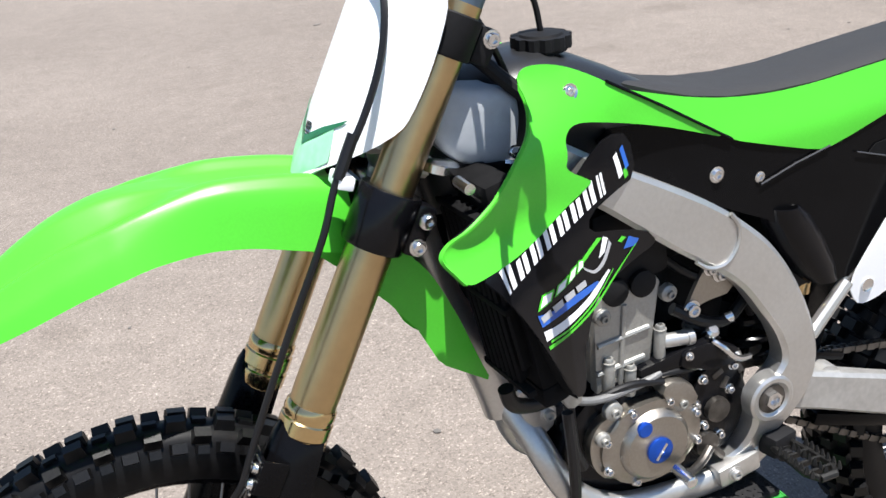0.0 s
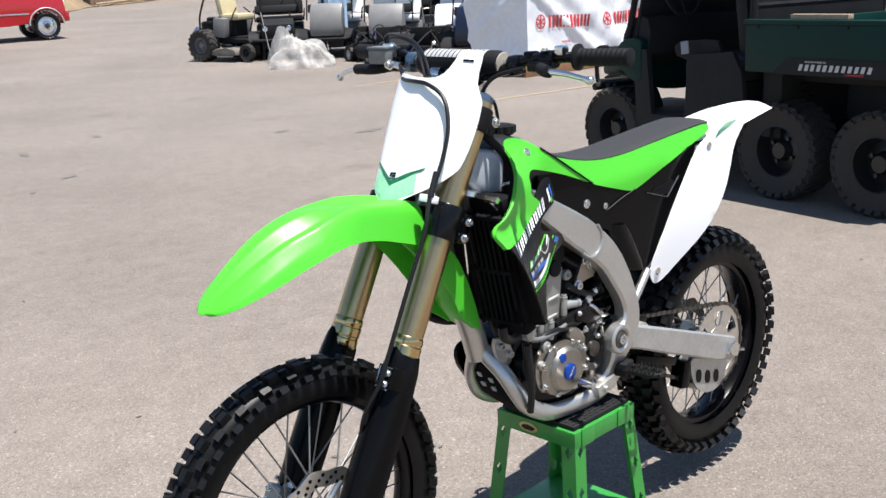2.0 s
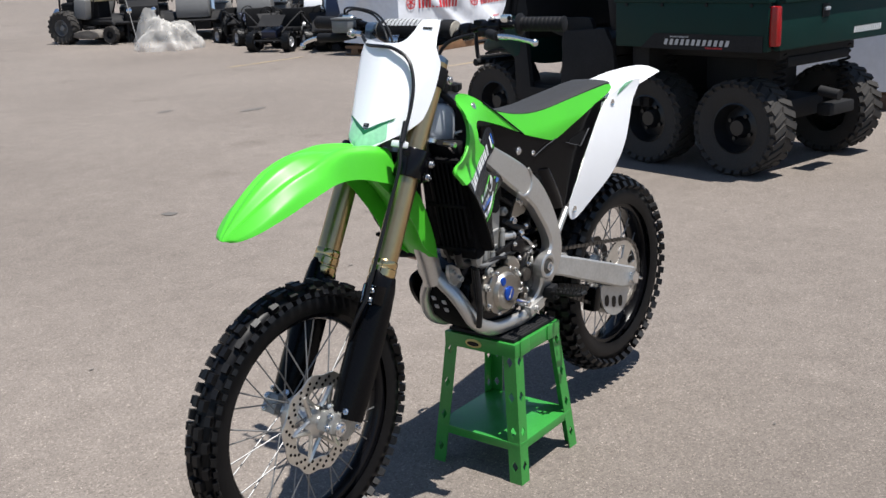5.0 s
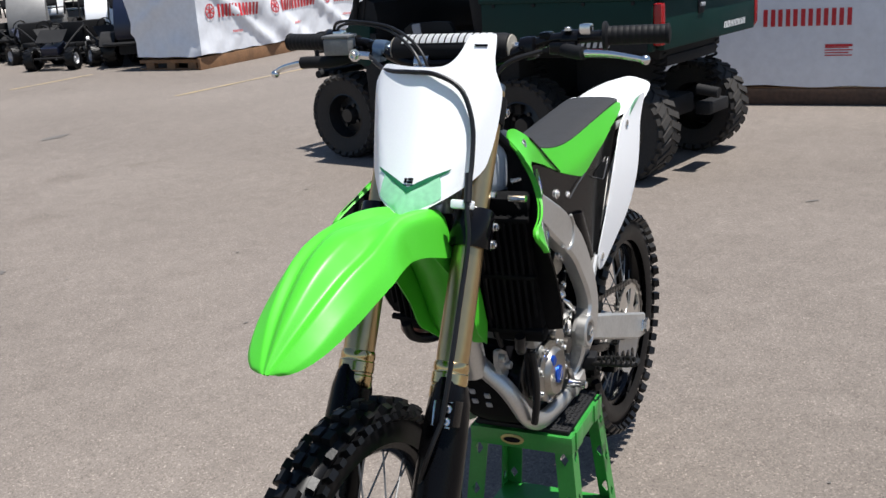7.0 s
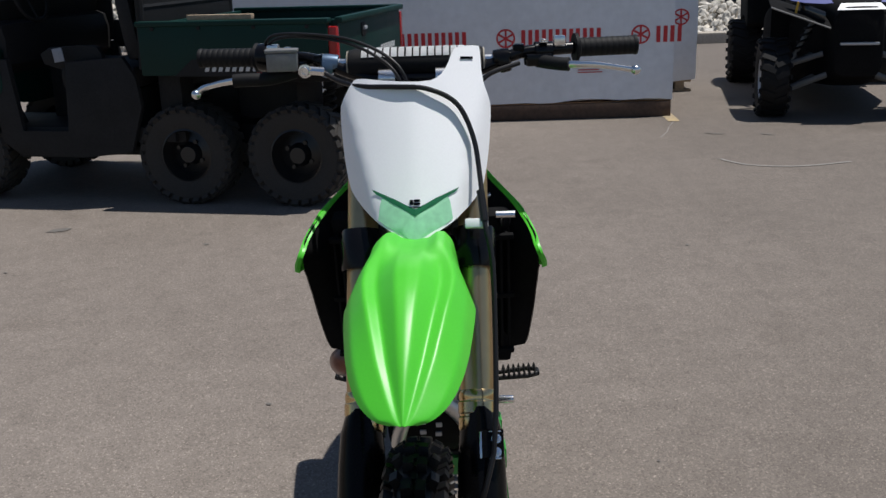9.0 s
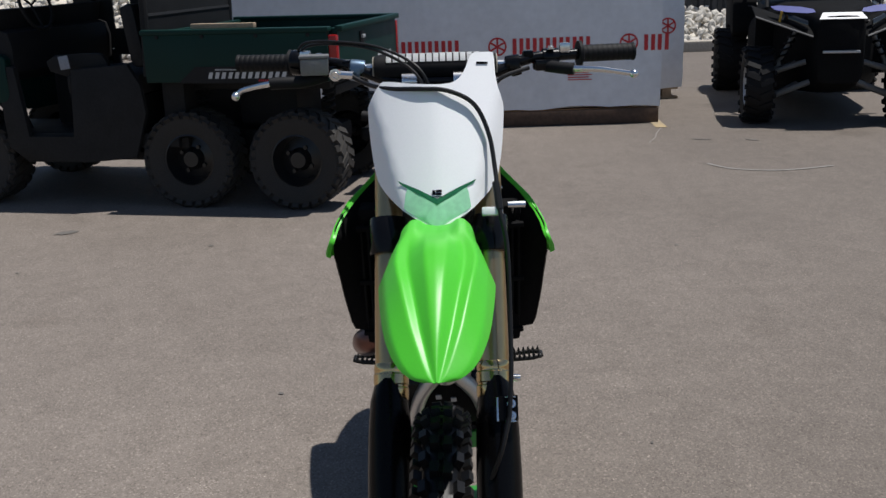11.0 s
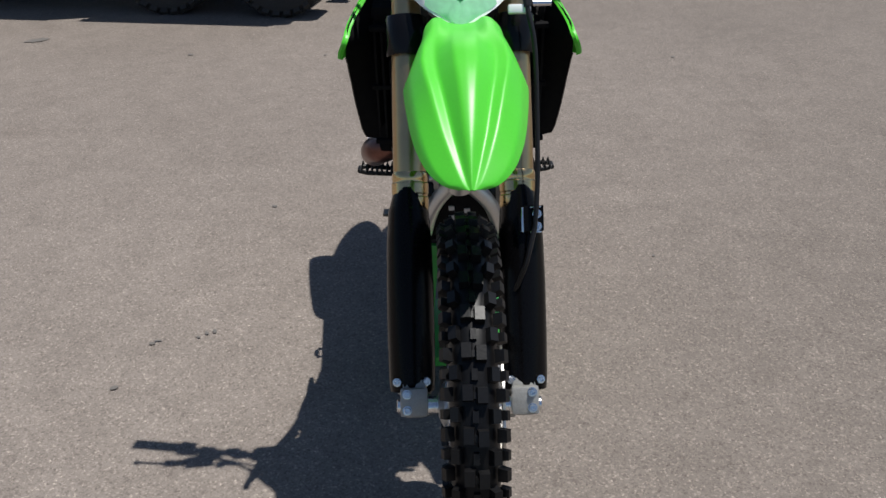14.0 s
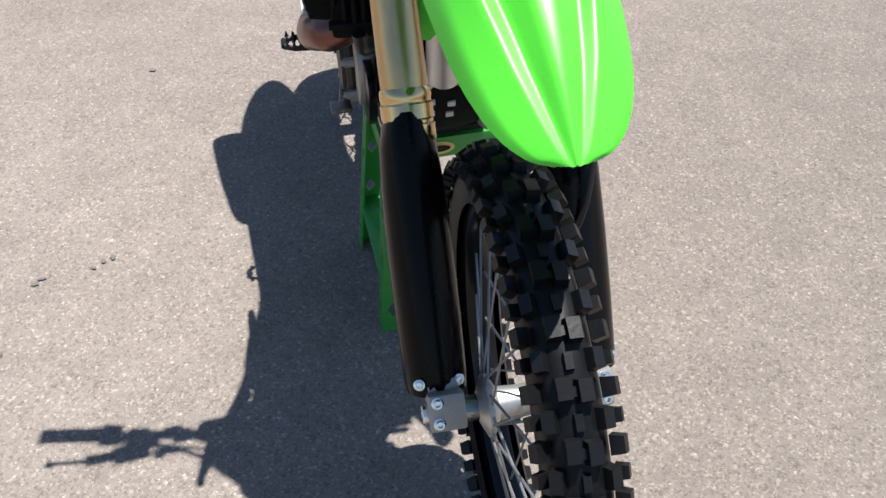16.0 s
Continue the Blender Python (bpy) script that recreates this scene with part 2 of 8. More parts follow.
def skin(bm, rings, caps=True, closed=True):
    for r, s in zip(rings, rings[1:]):
        m = len(r)
        for k in range(m if closed else m - 1):
            bm.faces.new((r[k], r[(k + 1) % m], s[(k + 1) % m], s[k]))
    if caps:
        bm.faces.new(rings[0][::-1])
        bm.faces.new(rings[-1])


def loft(bm, rings, caps=True, closed=True):
    skin(bm, [[bm.verts.new(p) for p in r] for r in rings], caps, closed)


def lathe(bm, profile, at, axis, n=24, closed=False):
    """Turns (radius, height) pairs round an axis."""
    a, b, d = basis(axis)
    rings = []
    for r, h in profile:
        rings.append([bm.verts.new(Vector(at) + d * h + r * (math.cos(k * 2 * math.pi / n) * a + math.sin(k * 2 * math.pi / n) * b)) for k in range(n)])
    if closed:
        rings.append(rings[0])
        skin(bm, rings, False)
    else:
        skin(bm, rings, True)


def sheet(bm, rows, thick):
    """A curved sheet through rows of points, with a thickness."""
    skin(bm, [[bm.verts.new(p) for p in r] for r in rows], False, False)
    bmesh.ops.recalc_face_normals(bm, faces=bm.faces[:])
    bmesh.ops.solidify(bm, geom=bm.faces[:], thickness=thick)


def inside(p, poly):
    hit, n = False, len(poly)
    for i in range(n):
        a, b = poly[i], poly[i - 1]
        if (a[1] > p[1]) != (b[1] > p[1]) and p[0] < (b[0] - a[0]) * (p[1] - a[1]) / (b[1] - a[1]) + a[0]:
            hit = not hit
    return hit


def panel(bm, outline, where, thick=0.003, step=0.02, off=0.0, rounds=2):
    """A moulded panel: a flat outline (u, v), bent by where(u, v) into space."""
    o = [Vector(p[:2]) for p in (chaikin([(*p, 0) for p in outline], rounds) if rounds else outline)]
    lo = [min(p[k] for p in o) for k in (0, 1)]
    hi = [max(p[k] for p in o) for k in (0, 1)]
    pts, n = list(o), len(o)
    ny = int((hi[1] - lo[1]) / step) + 1
    nx = int((hi[0] - lo[0]) / step) + 1
    for i in range(nx):
        for j in range(ny):
            p = Vector((lo[0] + (i + 0.5 + 0.25 * (j % 2)) * step, lo[1] + (j + 0.5) * step))
            if inside(p, o) and min((p - q).length for q in o) > step * 0.35:
                pts.append(p)
    vs, _, fs, *_ = geometry.delaunay_2d_cdt(pts, [(i, (i + 1) % n) for i in range(n)], [], 1, 1e-6)
    made = [bm.verts.new(where(p[0], p[1])) for p in vs]
    faces = [bm.faces.new([made[i] for i in f]) for f in fs]
    if thick:
        bmesh.ops.recalc_face_normals(bm, faces=faces)
        bmesh.ops.solidify(bm, geom=faces, thickness=thick)


def prism(bm, outline, y0, y1, rounds=0, bevel=0.0):
    """A flat outline in x and z, as a plate between two values of y."""
    o = chaikin([(p[0], 0, p[1]) for p in outline], rounds) if rounds else [V(p[0], 0, p[1]) for p in outline]
    a = [bm.verts.new((p.x, y0, p.z)) for p in o]
    b = [bm.verts.new((p.x, y1, p.z)) for p in o]
    fs = [bm.faces.new(a), bm.faces.new(b[::-1])]
    n = len(o)
    for i in range(n):
        fs.append(bm.faces.new((a[i], b[i], b[(i + 1) % n], a[(i + 1) % n])))
    if bevel:
        e = list(fs[0].edges) + list(fs[1].edges)
        bmesh.ops.bevel(bm, geom=e, offset=bevel, segments=2, affect="EDGES", profile=0.6)


def bolt(bm, at, axis, r=0.008, h=0.006):
    """A hexagon head on a washer."""
    lathe(bm, [(r * 1.4, 0), (r * 1.4, 0.0015), (r, 0.0018), (r, h * 0.85), (r * 0.88, h), (r * 0.55, h), (r * 0.5, h * 0.5)], at, axis, 12)


# ---- ground ----
def rise(x, y):
    s = -0.45 * x - 0.89 * y
    return 0.033 * max(0.0, s - 17.0)


def build_ground():
    bm = bmesh.new()
    near = np.concatenate([-np.geomspace(900, 40, 14), np.linspace(-36, 36, 19), np.geomspace(40, 900, 14)])
    rows = [[bm.verts.new((x, y, min(rise(x, y), 1.6))) for y in near] for x in near]
    skin(bm, rows, False, False)
    tagged(part("ground", bm, M_ASPHALT, None), "pale sun-bleached asphalt parking lot with small stones", "ground", kind="structure")


build_ground()


# ---- motocross stand ----
def leg_plate(bm, a, b, across, w, holes=4):
    """A leg's flat side from a down to b, with diamond holes, w wide along across."""
    a, b, across = Vector(a), Vector(b), Vector(across).normalized()
    for i in range(holes):
        p, q = a.lerp(b, i / holes), a.lerp(b, (i + 1) / holes)
        c = (p + q) / 2 + across * w / 2
        up = (p - q).normalized()
        d = [c - up * 0.017, c + across * 0.0105, c + up * 0.017, c - across * 0.0105]
        A, B, C, D = q, q + across * w, p + across * w, p
        for f in ((A, B, d[0]), (B, d[1], d[0]), (B, C, d[1]), (C, d[2], d[1]), (C, D, d[2]), (D, d[3], d[2]), (D, A, d[3]), (A, d[0], d[3])):
            bm.faces.new([bm.verts.new(x) for x in f])


def build_stand():
    root = thing("bike_stand", "lime green steel motocross stand with diamond cut legs under the bike", "stand", (-0.07, 0.028, 0))
    root.rotation_euler = (0, 0, radians(2.0))
    h, t, f = 0.42, 0.121, 0.161
    for sx in (1, -1):
        for sy in (1, -1):
            bm = bmesh.new()
            top, foot = V(sx * t, sy * t, h - 0.004), V(sx * f, sy * f, 0.0)
            leg_plate(bm, top, foot, (-sx, 0, 0), 0.042)
            leg_plate(bm, top, foot, (0, -sy, 0), 0.042)
            bmesh.ops.remove_doubles(bm, verts=bm.verts[:], dist=1e-5)
            bmesh.ops.recalc_face_normals(bm, faces=bm.faces[:])
            bmesh.ops.solidify(bm, geom=bm.faces[:], thickness=0.003)
            part("leg", bm, M_STAND, root)
    bm = bmesh.new()
    box(bm, (0, 0, h - 0.004), (2 * t, 2 * t, 0.006), bevel=0.002)
    for s in (1, -1):
        box(bm, (s * (t + 0.002), 0, h - 0.022), (0.004, 2 * t + 0.008, 0.042), bevel=0.0015)
        box(bm, (0, s * (t + 0.002), h - 0.022), (2 * t, 0.004, 0.042), bevel=0.0015)
    for s in (1, -1):
        box(bm, (-s * 0.075, t + 0.0055, h - 0.02), (0.05, 0.004, 0.046), bevel=0.0015)
    part("top_frame", bm, M_STAND, root)
    bm = bmesh.new()
    box(bm, (0, 0, h + 0.006), (2 * t - 0.012, 2 * t - 0.012, 0.011), bevel=0.003)
    for i in range(19):
        for j in range(19):
            x, y = (i - 9) * 0.0118, (j - 9) * 0.0118
            box(bm, (x, y, h + 0.0122), (0.0075, 0.0022, 0.0022), Matrix.Rotation(radians(45 if (i + j) % 2 else -45), 4, "Z"))
    part("rubber_mat", bm, M_MAT, root, "black diamond tread rubber mat")
    bm = bmesh.new()
    z, s = 0.122, 0.148
    box(bm, (0, 0, z), (2 * s, 2 * s, 0.004), bevel=0.001)
    shelf = part("shelf", bm, M_STAND, root)
    for k in (1, -1):
        for size, at in (((0.004, 2 * s - 0.006, 0.026), (k * s, 0, z - 0.011)), ((2 * s - 0.006, 0.004, 0.026), (0, k * s, z - 0.011))):
            bm = bmesh.new()
            box(bm, at, size, bevel=0.001)
            part("shelf_lip", bm, M_STAND, shelf)
    bm = bmesh.new()
    lathe(bm, [(0.024, 0), (0.024, 0.002), (0.020, 0.003)], (0, 0, 0), (1, 0, 0), 24)
    bmesh.ops.transform(bm, matrix=Matrix.Translation((t + 0.004, -0.02, h - 0.022)) @ Matrix.Diagonal((1, 1.2, 0.55, 1)), verts=bm.verts[:])
    part("badge", bm, M_BADGE, root, "oval yellow and black maker badge")
    bm = bmesh.new()
    lathe(bm, [(0.016, 0), (0.016, 0.001)], (0, 0, 0), (1, 0, 0), 24)
    bmesh.ops.transform(bm, matrix=Matrix.Translation((t + 0.0075, -0.02, h - 0.022)) @ Matrix.Diagonal((1, 1.3, 0.42, 1)), verts=bm.verts[:])
    part("badge_print", bm, M_GLOSSBLACK, root)


build_stand()

# ---- motorcycle ----
FA, RA = V(0.728, 0, 0.424), V(-0.728, 0, 0.407)
bike = thing("motorcycle", "lime green and white motocross bike raised on a stand", "motorcycle", (0, 0, 0))


def tyre_and_tread(wheel, R, half, bead, rows, knob, style, rubber, prefix=""):
    """Carcass turned round the axle (local y), and the knobs set on it."""
    bm = bmesh.new()
    prof, carc = [], R - knob
    mid = (carc + bead) / 2
    hgt = (carc - bead) / 2
    for k in range(15):
        a = math.pi * (k / 14) - math.pi / 2
        prof.append((mid + hgt * (2 * abs(math.cos(a)) ** 0.8 - 1) if abs(math.cos(a)) > 1e-6 else bead, half * math.copysign(abs(math.sin(a)) ** 0.8, math.sin(a)) * (1 if abs(math.cos(a)) > 0.2 else 0.82)))
    lathe(bm, prof, (0, 0, 0), (0, 1, 0), 72, closed=False)
    for f in [f for f in bm.faces if len(f.verts) > 8]:
        bm.faces.remove(f)
    tyre = part(prefix + "tyre", bm, M_TYREWALL, wheel, "black knobbly off-road tyre")
    bm = bmesh.new()

    def put(theta, y, tilt, size, sink=0.004):
        rr = carc - abs(math.sin(tilt)) * (carc - mid) * 0.55
        m = Matrix.Rotation(theta, 4, "Y") @ Matrix.Translation((0, y, rr - sink)) @ Matrix.Rotation(-tilt, 4, "X")
        lx, ly, lz = size
        v = [bm.verts.new(m @ V(sx * lx / 2 * (0.86 if top else 1), sy * ly / 2 * (0.88 if top else 1), (lz + sink) if top else 0)) for top in (0, 1) for sx, sy in ((-1, -1), (1, -1), (1, 1), (-1, 1))]
        for q in ((0, 1, 2, 3), (7, 6, 5, 4), (0, 4, 5, 1), (1, 5, 6, 2), (2, 6, 7, 3), (3, 7, 4, 0)):
            bm.faces.new([v[i] for i in q])

    for i in range(rows):
        th = 2 * math.pi * i / rows
        for s in (1, -1):
            for lst in style[i % len(style)]:
                y, tilt, size = lst
                if y == 0 and s < 0:
                    continue
                put(th + (0.006 * s), s * y, s * tilt, size)
    part("tread", bm, rubber, tyre, angle=20, kind="stuff")
    return tyre


def spoked_wheel(name, at, R, half, bead, rows, knob, style, hub_w, hub_r):
    bm = bmesh.new()
    w = half * 0.62
    lathe(bm, [(bead + 0.006, -w), (bead + 0.006, -w + 0.006), (bead - 0.006, -w + 0.010), (bead - 0.012, -w * 0.4), (bead - 0.012, w * 0.4), (bead - 0.006, w - 0.010), (bead + 0.006, w - 0.006), (bead + 0.006, w), (bead - 0.012, w - 0.004), (bead - 0.019, w * 0.45), (bead - 0.021, 0), (bead - 0.019, -w * 0.45), (bead - 0.012, -w + 0.004)], (0, 0, 0), (0, 1, 0), 72, closed=True)
    wheel = part(name, bm, M_GLOSSBLACK, bike, "spoked wheel with a black rim")
    wheel.location = at
    tyre_and_tread(wheel, R, half, bead, rows, knob, style, M_RUBBER)
    bm = bmesh.new()
    lathe(bm, [(0.012, -hub_w - 0.012), (0.02, -hub_w - 0.01), (hub_r, -hub_w), (hub_r, -hub_w + 0.006), (hub_r * 0.55, -hub_w + 0.016), (hub_r * 0.5, 0), (hub_r * 0.55, hub_w - 0.016), (hub_r, hub_w - 0.006), (hub_r, hub_w), (0.02, hub_w + 0.01), (0.012, hub_w + 0.012)], (0, 0, 0), (0, 1, 0), 32)
    part("hub", bm, M_ALU, wheel)
    bm = bmesh.new()
    tube(bm, [(0, 0, 0), (0, 0, 1)], 0.0019, 6)
    for f in [f for f in bm.faces if len(f.verts) > 4]:
        bm.faces.remove(f)
    me = None
    rim_r = bead - 0.018
    for i in range(36):
        side = 1 if i % 2 else -1
        lead = 1 if (i // 2) % 2 else -1
        ar = 2 * math.pi * (i + 0.5) / 36
        ah = ar + lead * 0.75
        p = V(math.cos(ah) * (hub_r - 0.004), side * (hub_w - 0.003), math.sin(ah) * (hub_r - 0.004))
        q = V(math.cos(ar) * rim_r, side * 0.006, math.sin(ar) * rim_r)
        m = Matrix.Translation(p) @ (q - p).to_track_quat("Z", "Y").to_matrix().to_4x4() @ Matrix.Diagonal((1, 1, (q - p).length, 1))
        if me is None:
            first = part("spoke", bm, M_SPOKE, wheel)
            me, first.matrix_basis = first.data, m
        else:
            shared("spoke", me, wheel, m)
    return wheel


FRONT_STYLE = [[(0.0094, 0.10, (0.0265, 0.0172, 0.0135)), (0.0352, 1.0, (0.0215, 0.0140, 0.012)), (0.0, 0.0, (0.012, 0.012, 0.006))],
               [(0.0232, 0.52, (0.0245, 0.0155, 0.0135)), (0.0362, 1.12, (0.0165, 0.012, 0.011)), (0.0, 0.0, (0.020, 0.010, 0.005))]]
REAR_STYLE = [[(0.0, 0.0, (0.022, 0.030, 0.015)), (0.036, 0.45, (0.022, 0.026, 0.015))],
              [(0.018, 0.15, (0.020, 0.024, 0.015)), (0.054, 0.95, (0.024, 0.022, 0.014))]]
fw = spoked_wheel("front_wheel", FA, 0.345, 0.0388, 0.266, 68, 0.012, FRONT_STYLE, 0.045, 0.042)
rw = spoked_wheel("rear_wheel", RA, 0.347, 0.060, 0.246, 88, 0.014, REAR_STYLE, 0.05, 0.055)


def wave_disc(bm, R, r, y, t=0.004, n=72, waves=10, amp=0.004):
    a, b = [], []
    for side in (y - t / 2, y + t / 2):
        a.append([bm.verts.new(((R + amp * math.sin(waves * k * 2 * math.pi / n)) * math.cos(k * 2 * math.pi / n), side, (R + amp * math.sin(waves * k * 2 * math.pi / n)) * math.sin(k * 2 * math.pi / n))) for k in range(n)])
        b.append([bm.verts.new(((r + amp * 0.7 * math.sin(waves * k * 2 * math.pi / n)) * math.cos(k * 2 * math.pi / n), side, (r + amp * 0.7 * math.sin(waves * k * 2 * math.pi / n)) * math.sin(k * 2 * math.pi / n))) for k in range(n)])
    rings = [a[0], a[1], b[1], b[0], a[0]]
    skin(bm, rings, False)


def build_brakes():
    bm = bmesh.new()
    wave_disc(bm, 0.123, 0.089, 0.055)
    disc = part("brake_disc", bm, M_DISC, fw, "wavy drilled steel brake disc")
    bm = bmesh.new()
    for k in range(6):
        a = 2 * math.pi * k / 6
        tube(bm, [V(0.04 * math.cos(a - 0.35), 0.052, 0.04 * math.sin(a - 0.35)), V(0.096 * math.cos(a), 0.055, 0.096 * math.sin(a))], 0.006, 6)
        tube(bm, [V(0.04 * math.cos(a + 0.4), 0.052, 0.04 * math.sin(a + 0.4)), V(0.096 * math.cos(a), 0.055, 0.096 * math.sin(a))], 0.005, 6)
    part("carrier_arm", bm, M_DISC, fw)
    bm = bmesh.new()
    for k in range(66):
        a = 2 * math.pi * k / 66
        rr = 0.096 + 0.009 * (k % 3)
        lathe(bm, [(0.0042, 0), (0.0042, 0.0052)], (rr * math.cos(a), 0.0525, rr * math.sin(a)), (0, 1, 0), 8)
    part("disc_hole", bm, M_GLOSSBLACK, fw, kind="stuff")
    bm = bmesh.new()
    box(bm, (0.63, 0.066, 0.425), (0.05, 0.05, 0.10), Matrix.Rotation(radians(-28), 4, "Y"), 0.010)
    box(bm, (0.66, 0.078, 0.385), (0.06, 0.02, 0.03), Matrix.Rotation(radians(20), 4, "Y"), 0.006)
    caliper = part("brake_caliper", bm, M_CAST, bike)
    bm = bmesh.new()
    for x, z in ((0.615, 0.46), (0.64, 0.385), (0.655, 0.43)):
        bolt(bm, (x, 0.09, z), (0, 1, 0), 0.007, 0.008)
    part("bolt", bm, M_STEEL, caliper)
    # rear sprocket with its lightening holes
    bm = bmesh.new()
    n = 100
    rings = []
    for y in (0.058, 0.065):
        outer = [bm.verts.new(((0.124 + (0.005 if k % 2 else 0)) * math.cos(2 * math.pi * k / n), y, (0.124 + (0.005 if k % 2 else 0)) * math.sin(2 * math.pi * k / n))) for k in range(n)]
        inner = [bm.verts.new((0.104 * math.cos(2 * math.pi * k / n), y, 0.104 * math.sin(2 * math.pi * k / n))) for k in range(n)]
        rings.append((outer, inner))
    skin(bm, [rings[0][0], rings[1][0], rings[1][1], rings[0][1], rings[0][0]], False)
    part("sprocket", bm, M_DISC, rw, "worn alloy rear sprocket")
    bm = bmesh.new()
    for k in range(6):
        a = 2 * math.pi * k / 6
        prism(bm, [(0.052 * math.cos(a - 0.36), 0.052 * math.sin(a - 0.36)), (0.107 * math.cos(a - 0.26), 0.107 * math.sin(a - 0.26)), (0.107 * math.cos(a), 0.107 * math.sin(a)), (0.107 * math.cos(a + 0.26), 0.107 * math.sin(a + 0.26)), (0.052 * math.cos(a + 0.36), 0.052 * math.sin(a + 0.36))], 0.0585, 0.0645)
    part("carrier_arm", bm, M_DISC, rw)
    bm = bmesh.new()
    lathe(bm, [(0.058, 0.056), (0.058, 0.066), (0.03, 0.068)], (0, 0, 0), (0, 1, 0), 32)
    part("sprocket_centre", bm, M_DISC, rw)
    bm = bmesh.new()
    wave_disc(bm, 0.118, 0.088, -0.055)
    part("rear_brake_disc", bm, M_CHAIN, rw, "dark wavy rear brake disc")
    for k in range(6):
        a = 2 * math.pi * k / 6
        bm = bmesh.new()
        tube(bm, [V(0.04 * math.cos(a - 0.3), -0.052, 0.04 * math.sin(a - 0.3)), V(0.093 * math.cos(a), -0.055, 0.093 * math.sin(a))], 0.007, 6)
        tube(bm, [V(0.04 * math.cos(a + 0.3), -0.052, 0.04 * math.sin(a + 0.3)), V(0.093 * math.cos(a), -0.055, 0.093 * math.sin(a))], 0.007, 6)
        part("carrier_arm", bm, M_CHAIN, rw)


build_brakes()

# ---- fork, clamps and axle ----
FU = V(-0.459, 0, 0.888)                      # up along the fork
FORK = V(0.396, 0, 1.0)                       # a point of its line


def on_fork(s, y=0.0, ahead=0.0):
    return FORK + FU * s + V(0.888, 0, 0.459) * ahead + V(0, y, 0)


def build_fork():
    for sy, lab in ((1, "gold anodised fork tube"), (-1, "gold anodised fork tube")):
        y = sy * 0.098
        bm = bmesh.new()
        lathe(bm, [(0.0296, -0.246), (0.0302, -0.225), (0.0300, -0.20), (0.0290, -0.04), (0.0285, 0.0), (0.0270, 0.05), (0.0265, 0.27)], on_fork(0, y), FU, 40)
        leg = part("fork_tube", bm, M_GOLD, bike, lab)
        bm = bmesh.new()
        lathe(bm, [(0.0265, -0.313), (0.0318, -0.312), (0.0338, -0.308), (0.0338, -0.290), (0.0322, -0.288), (0.0322, -0.284), (0.0338, -0.282), (0.0338, -0.264), (0.0322, -0.262), (0.0322, -0.258), (0.0332, -0.256), (0.0326, -0.247), (0.0305, -0.243)], on_fork(0, y), FU, 40)
        part("fork_band", bm, M_GOLDBAND, leg, "bright gold ring")
        bm = bmesh.new()
        lathe(bm, [(0.024, -0.62), (0.024, -0.30)], on_fork(0, y), FU, 20)
        part("stanchion", bm, M_GLOSSBLACK, leg)
        bm = bmesh.new()
        lathe(bm, [(0.026, 0.268), (0.026, 0.282), (0.016, 0.288), (0.008, 0.292)], on_fork(0, y), FU, 24)
        part("fork_cap", bm, M_CAPBLUE, leg, "blue-grey anodised fork cap")
        # fork guard: a deep half-round shell
        bm = bmesh.new()
        rows = []
        for s, w, fwd in ((-0.272, 0.018, 0.040), (-0.285, 0.029, 0.043), (-0.315, 0.037, 0.045), (-0.37, 0.041, 0.047), (-0.45, 0.043, 0.049), (-0.54, 0.043, 0.049), (-0.62, 0.042, 0.047), (-0.640, 0.040, 0.045)):
            ring = []
            for k in range(13):
                a = math.pi * (k / 12 - 0.5) * 1.25
                ring.append(on_fork(s, y + w * math.sin(a) + sy * 0.004, fwd * math.cos(a) - 0.004))
            rows.append(ring)
        sheet(bm, rows, 0.003)
        guard = part("fork_guard", bm, M_BLACK, bike, "black plastic fork guard")
        bm = bmesh.new()
        for dy in (-0.026, 0.026):
            bolt(bm, on_fork(-0.621, y + dy + sy * 0.004, 0.036), V(0.888, dy * 10, 0.459), 0.0055, 0.005)
        part("bolt", bm, M_STEEL, guard)
        # axle lug
        bm = bmesh.new()
        lathe(bm, [(0.030, -0.645), (0.032, -0.635), (0.031, -0.605), (0.027, -0.595)], on_fork(0, y), FU, 20)
        box(bm, on_fork(-0.650, y, 0.016), (0.050, 0.044, 0.070), Matrix.Rotation(radians(-27.3), 4, "Y"), 0.010)
        box(bm, on_fork(-0.655, y, 0.052), (0.022, 0.048, 0.050), Matrix.Rotation(radians(-27.3), 4, "Y"), 0.005)
        lug = part("axle_lug", bm, M_CAST, bike, "cast alloy axle clamp")
        bm = bmesh.new()
        for s in (-0.64, -0.668):
            bolt(bm, on_fork(s, y + sy * 0.012, 0.063), V(0.888, 0, 0.459), 0.006, 0.008)
        bolt(bm, (FA.x, sy * 0.121, FA.z), (0, sy, 0), 0.013, 0.008)
        part("bolt", bm, M_STEEL, lug)
    bm = bmesh.new()
    lathe(bm, [(0.011, -0.12), (0.011, 0.12)], FA, (0, 1, 0), 16)
    lathe(bm, [(0.018, -0.078), (0.018, -0.055)], FA, (0, 1, 0), 16)
    lathe(bm, [(0.018, 0.055), (0.018, 0.078)], FA, (0, 1, 0), 16)
    part("front_axle", bm, M_STEEL, bike)
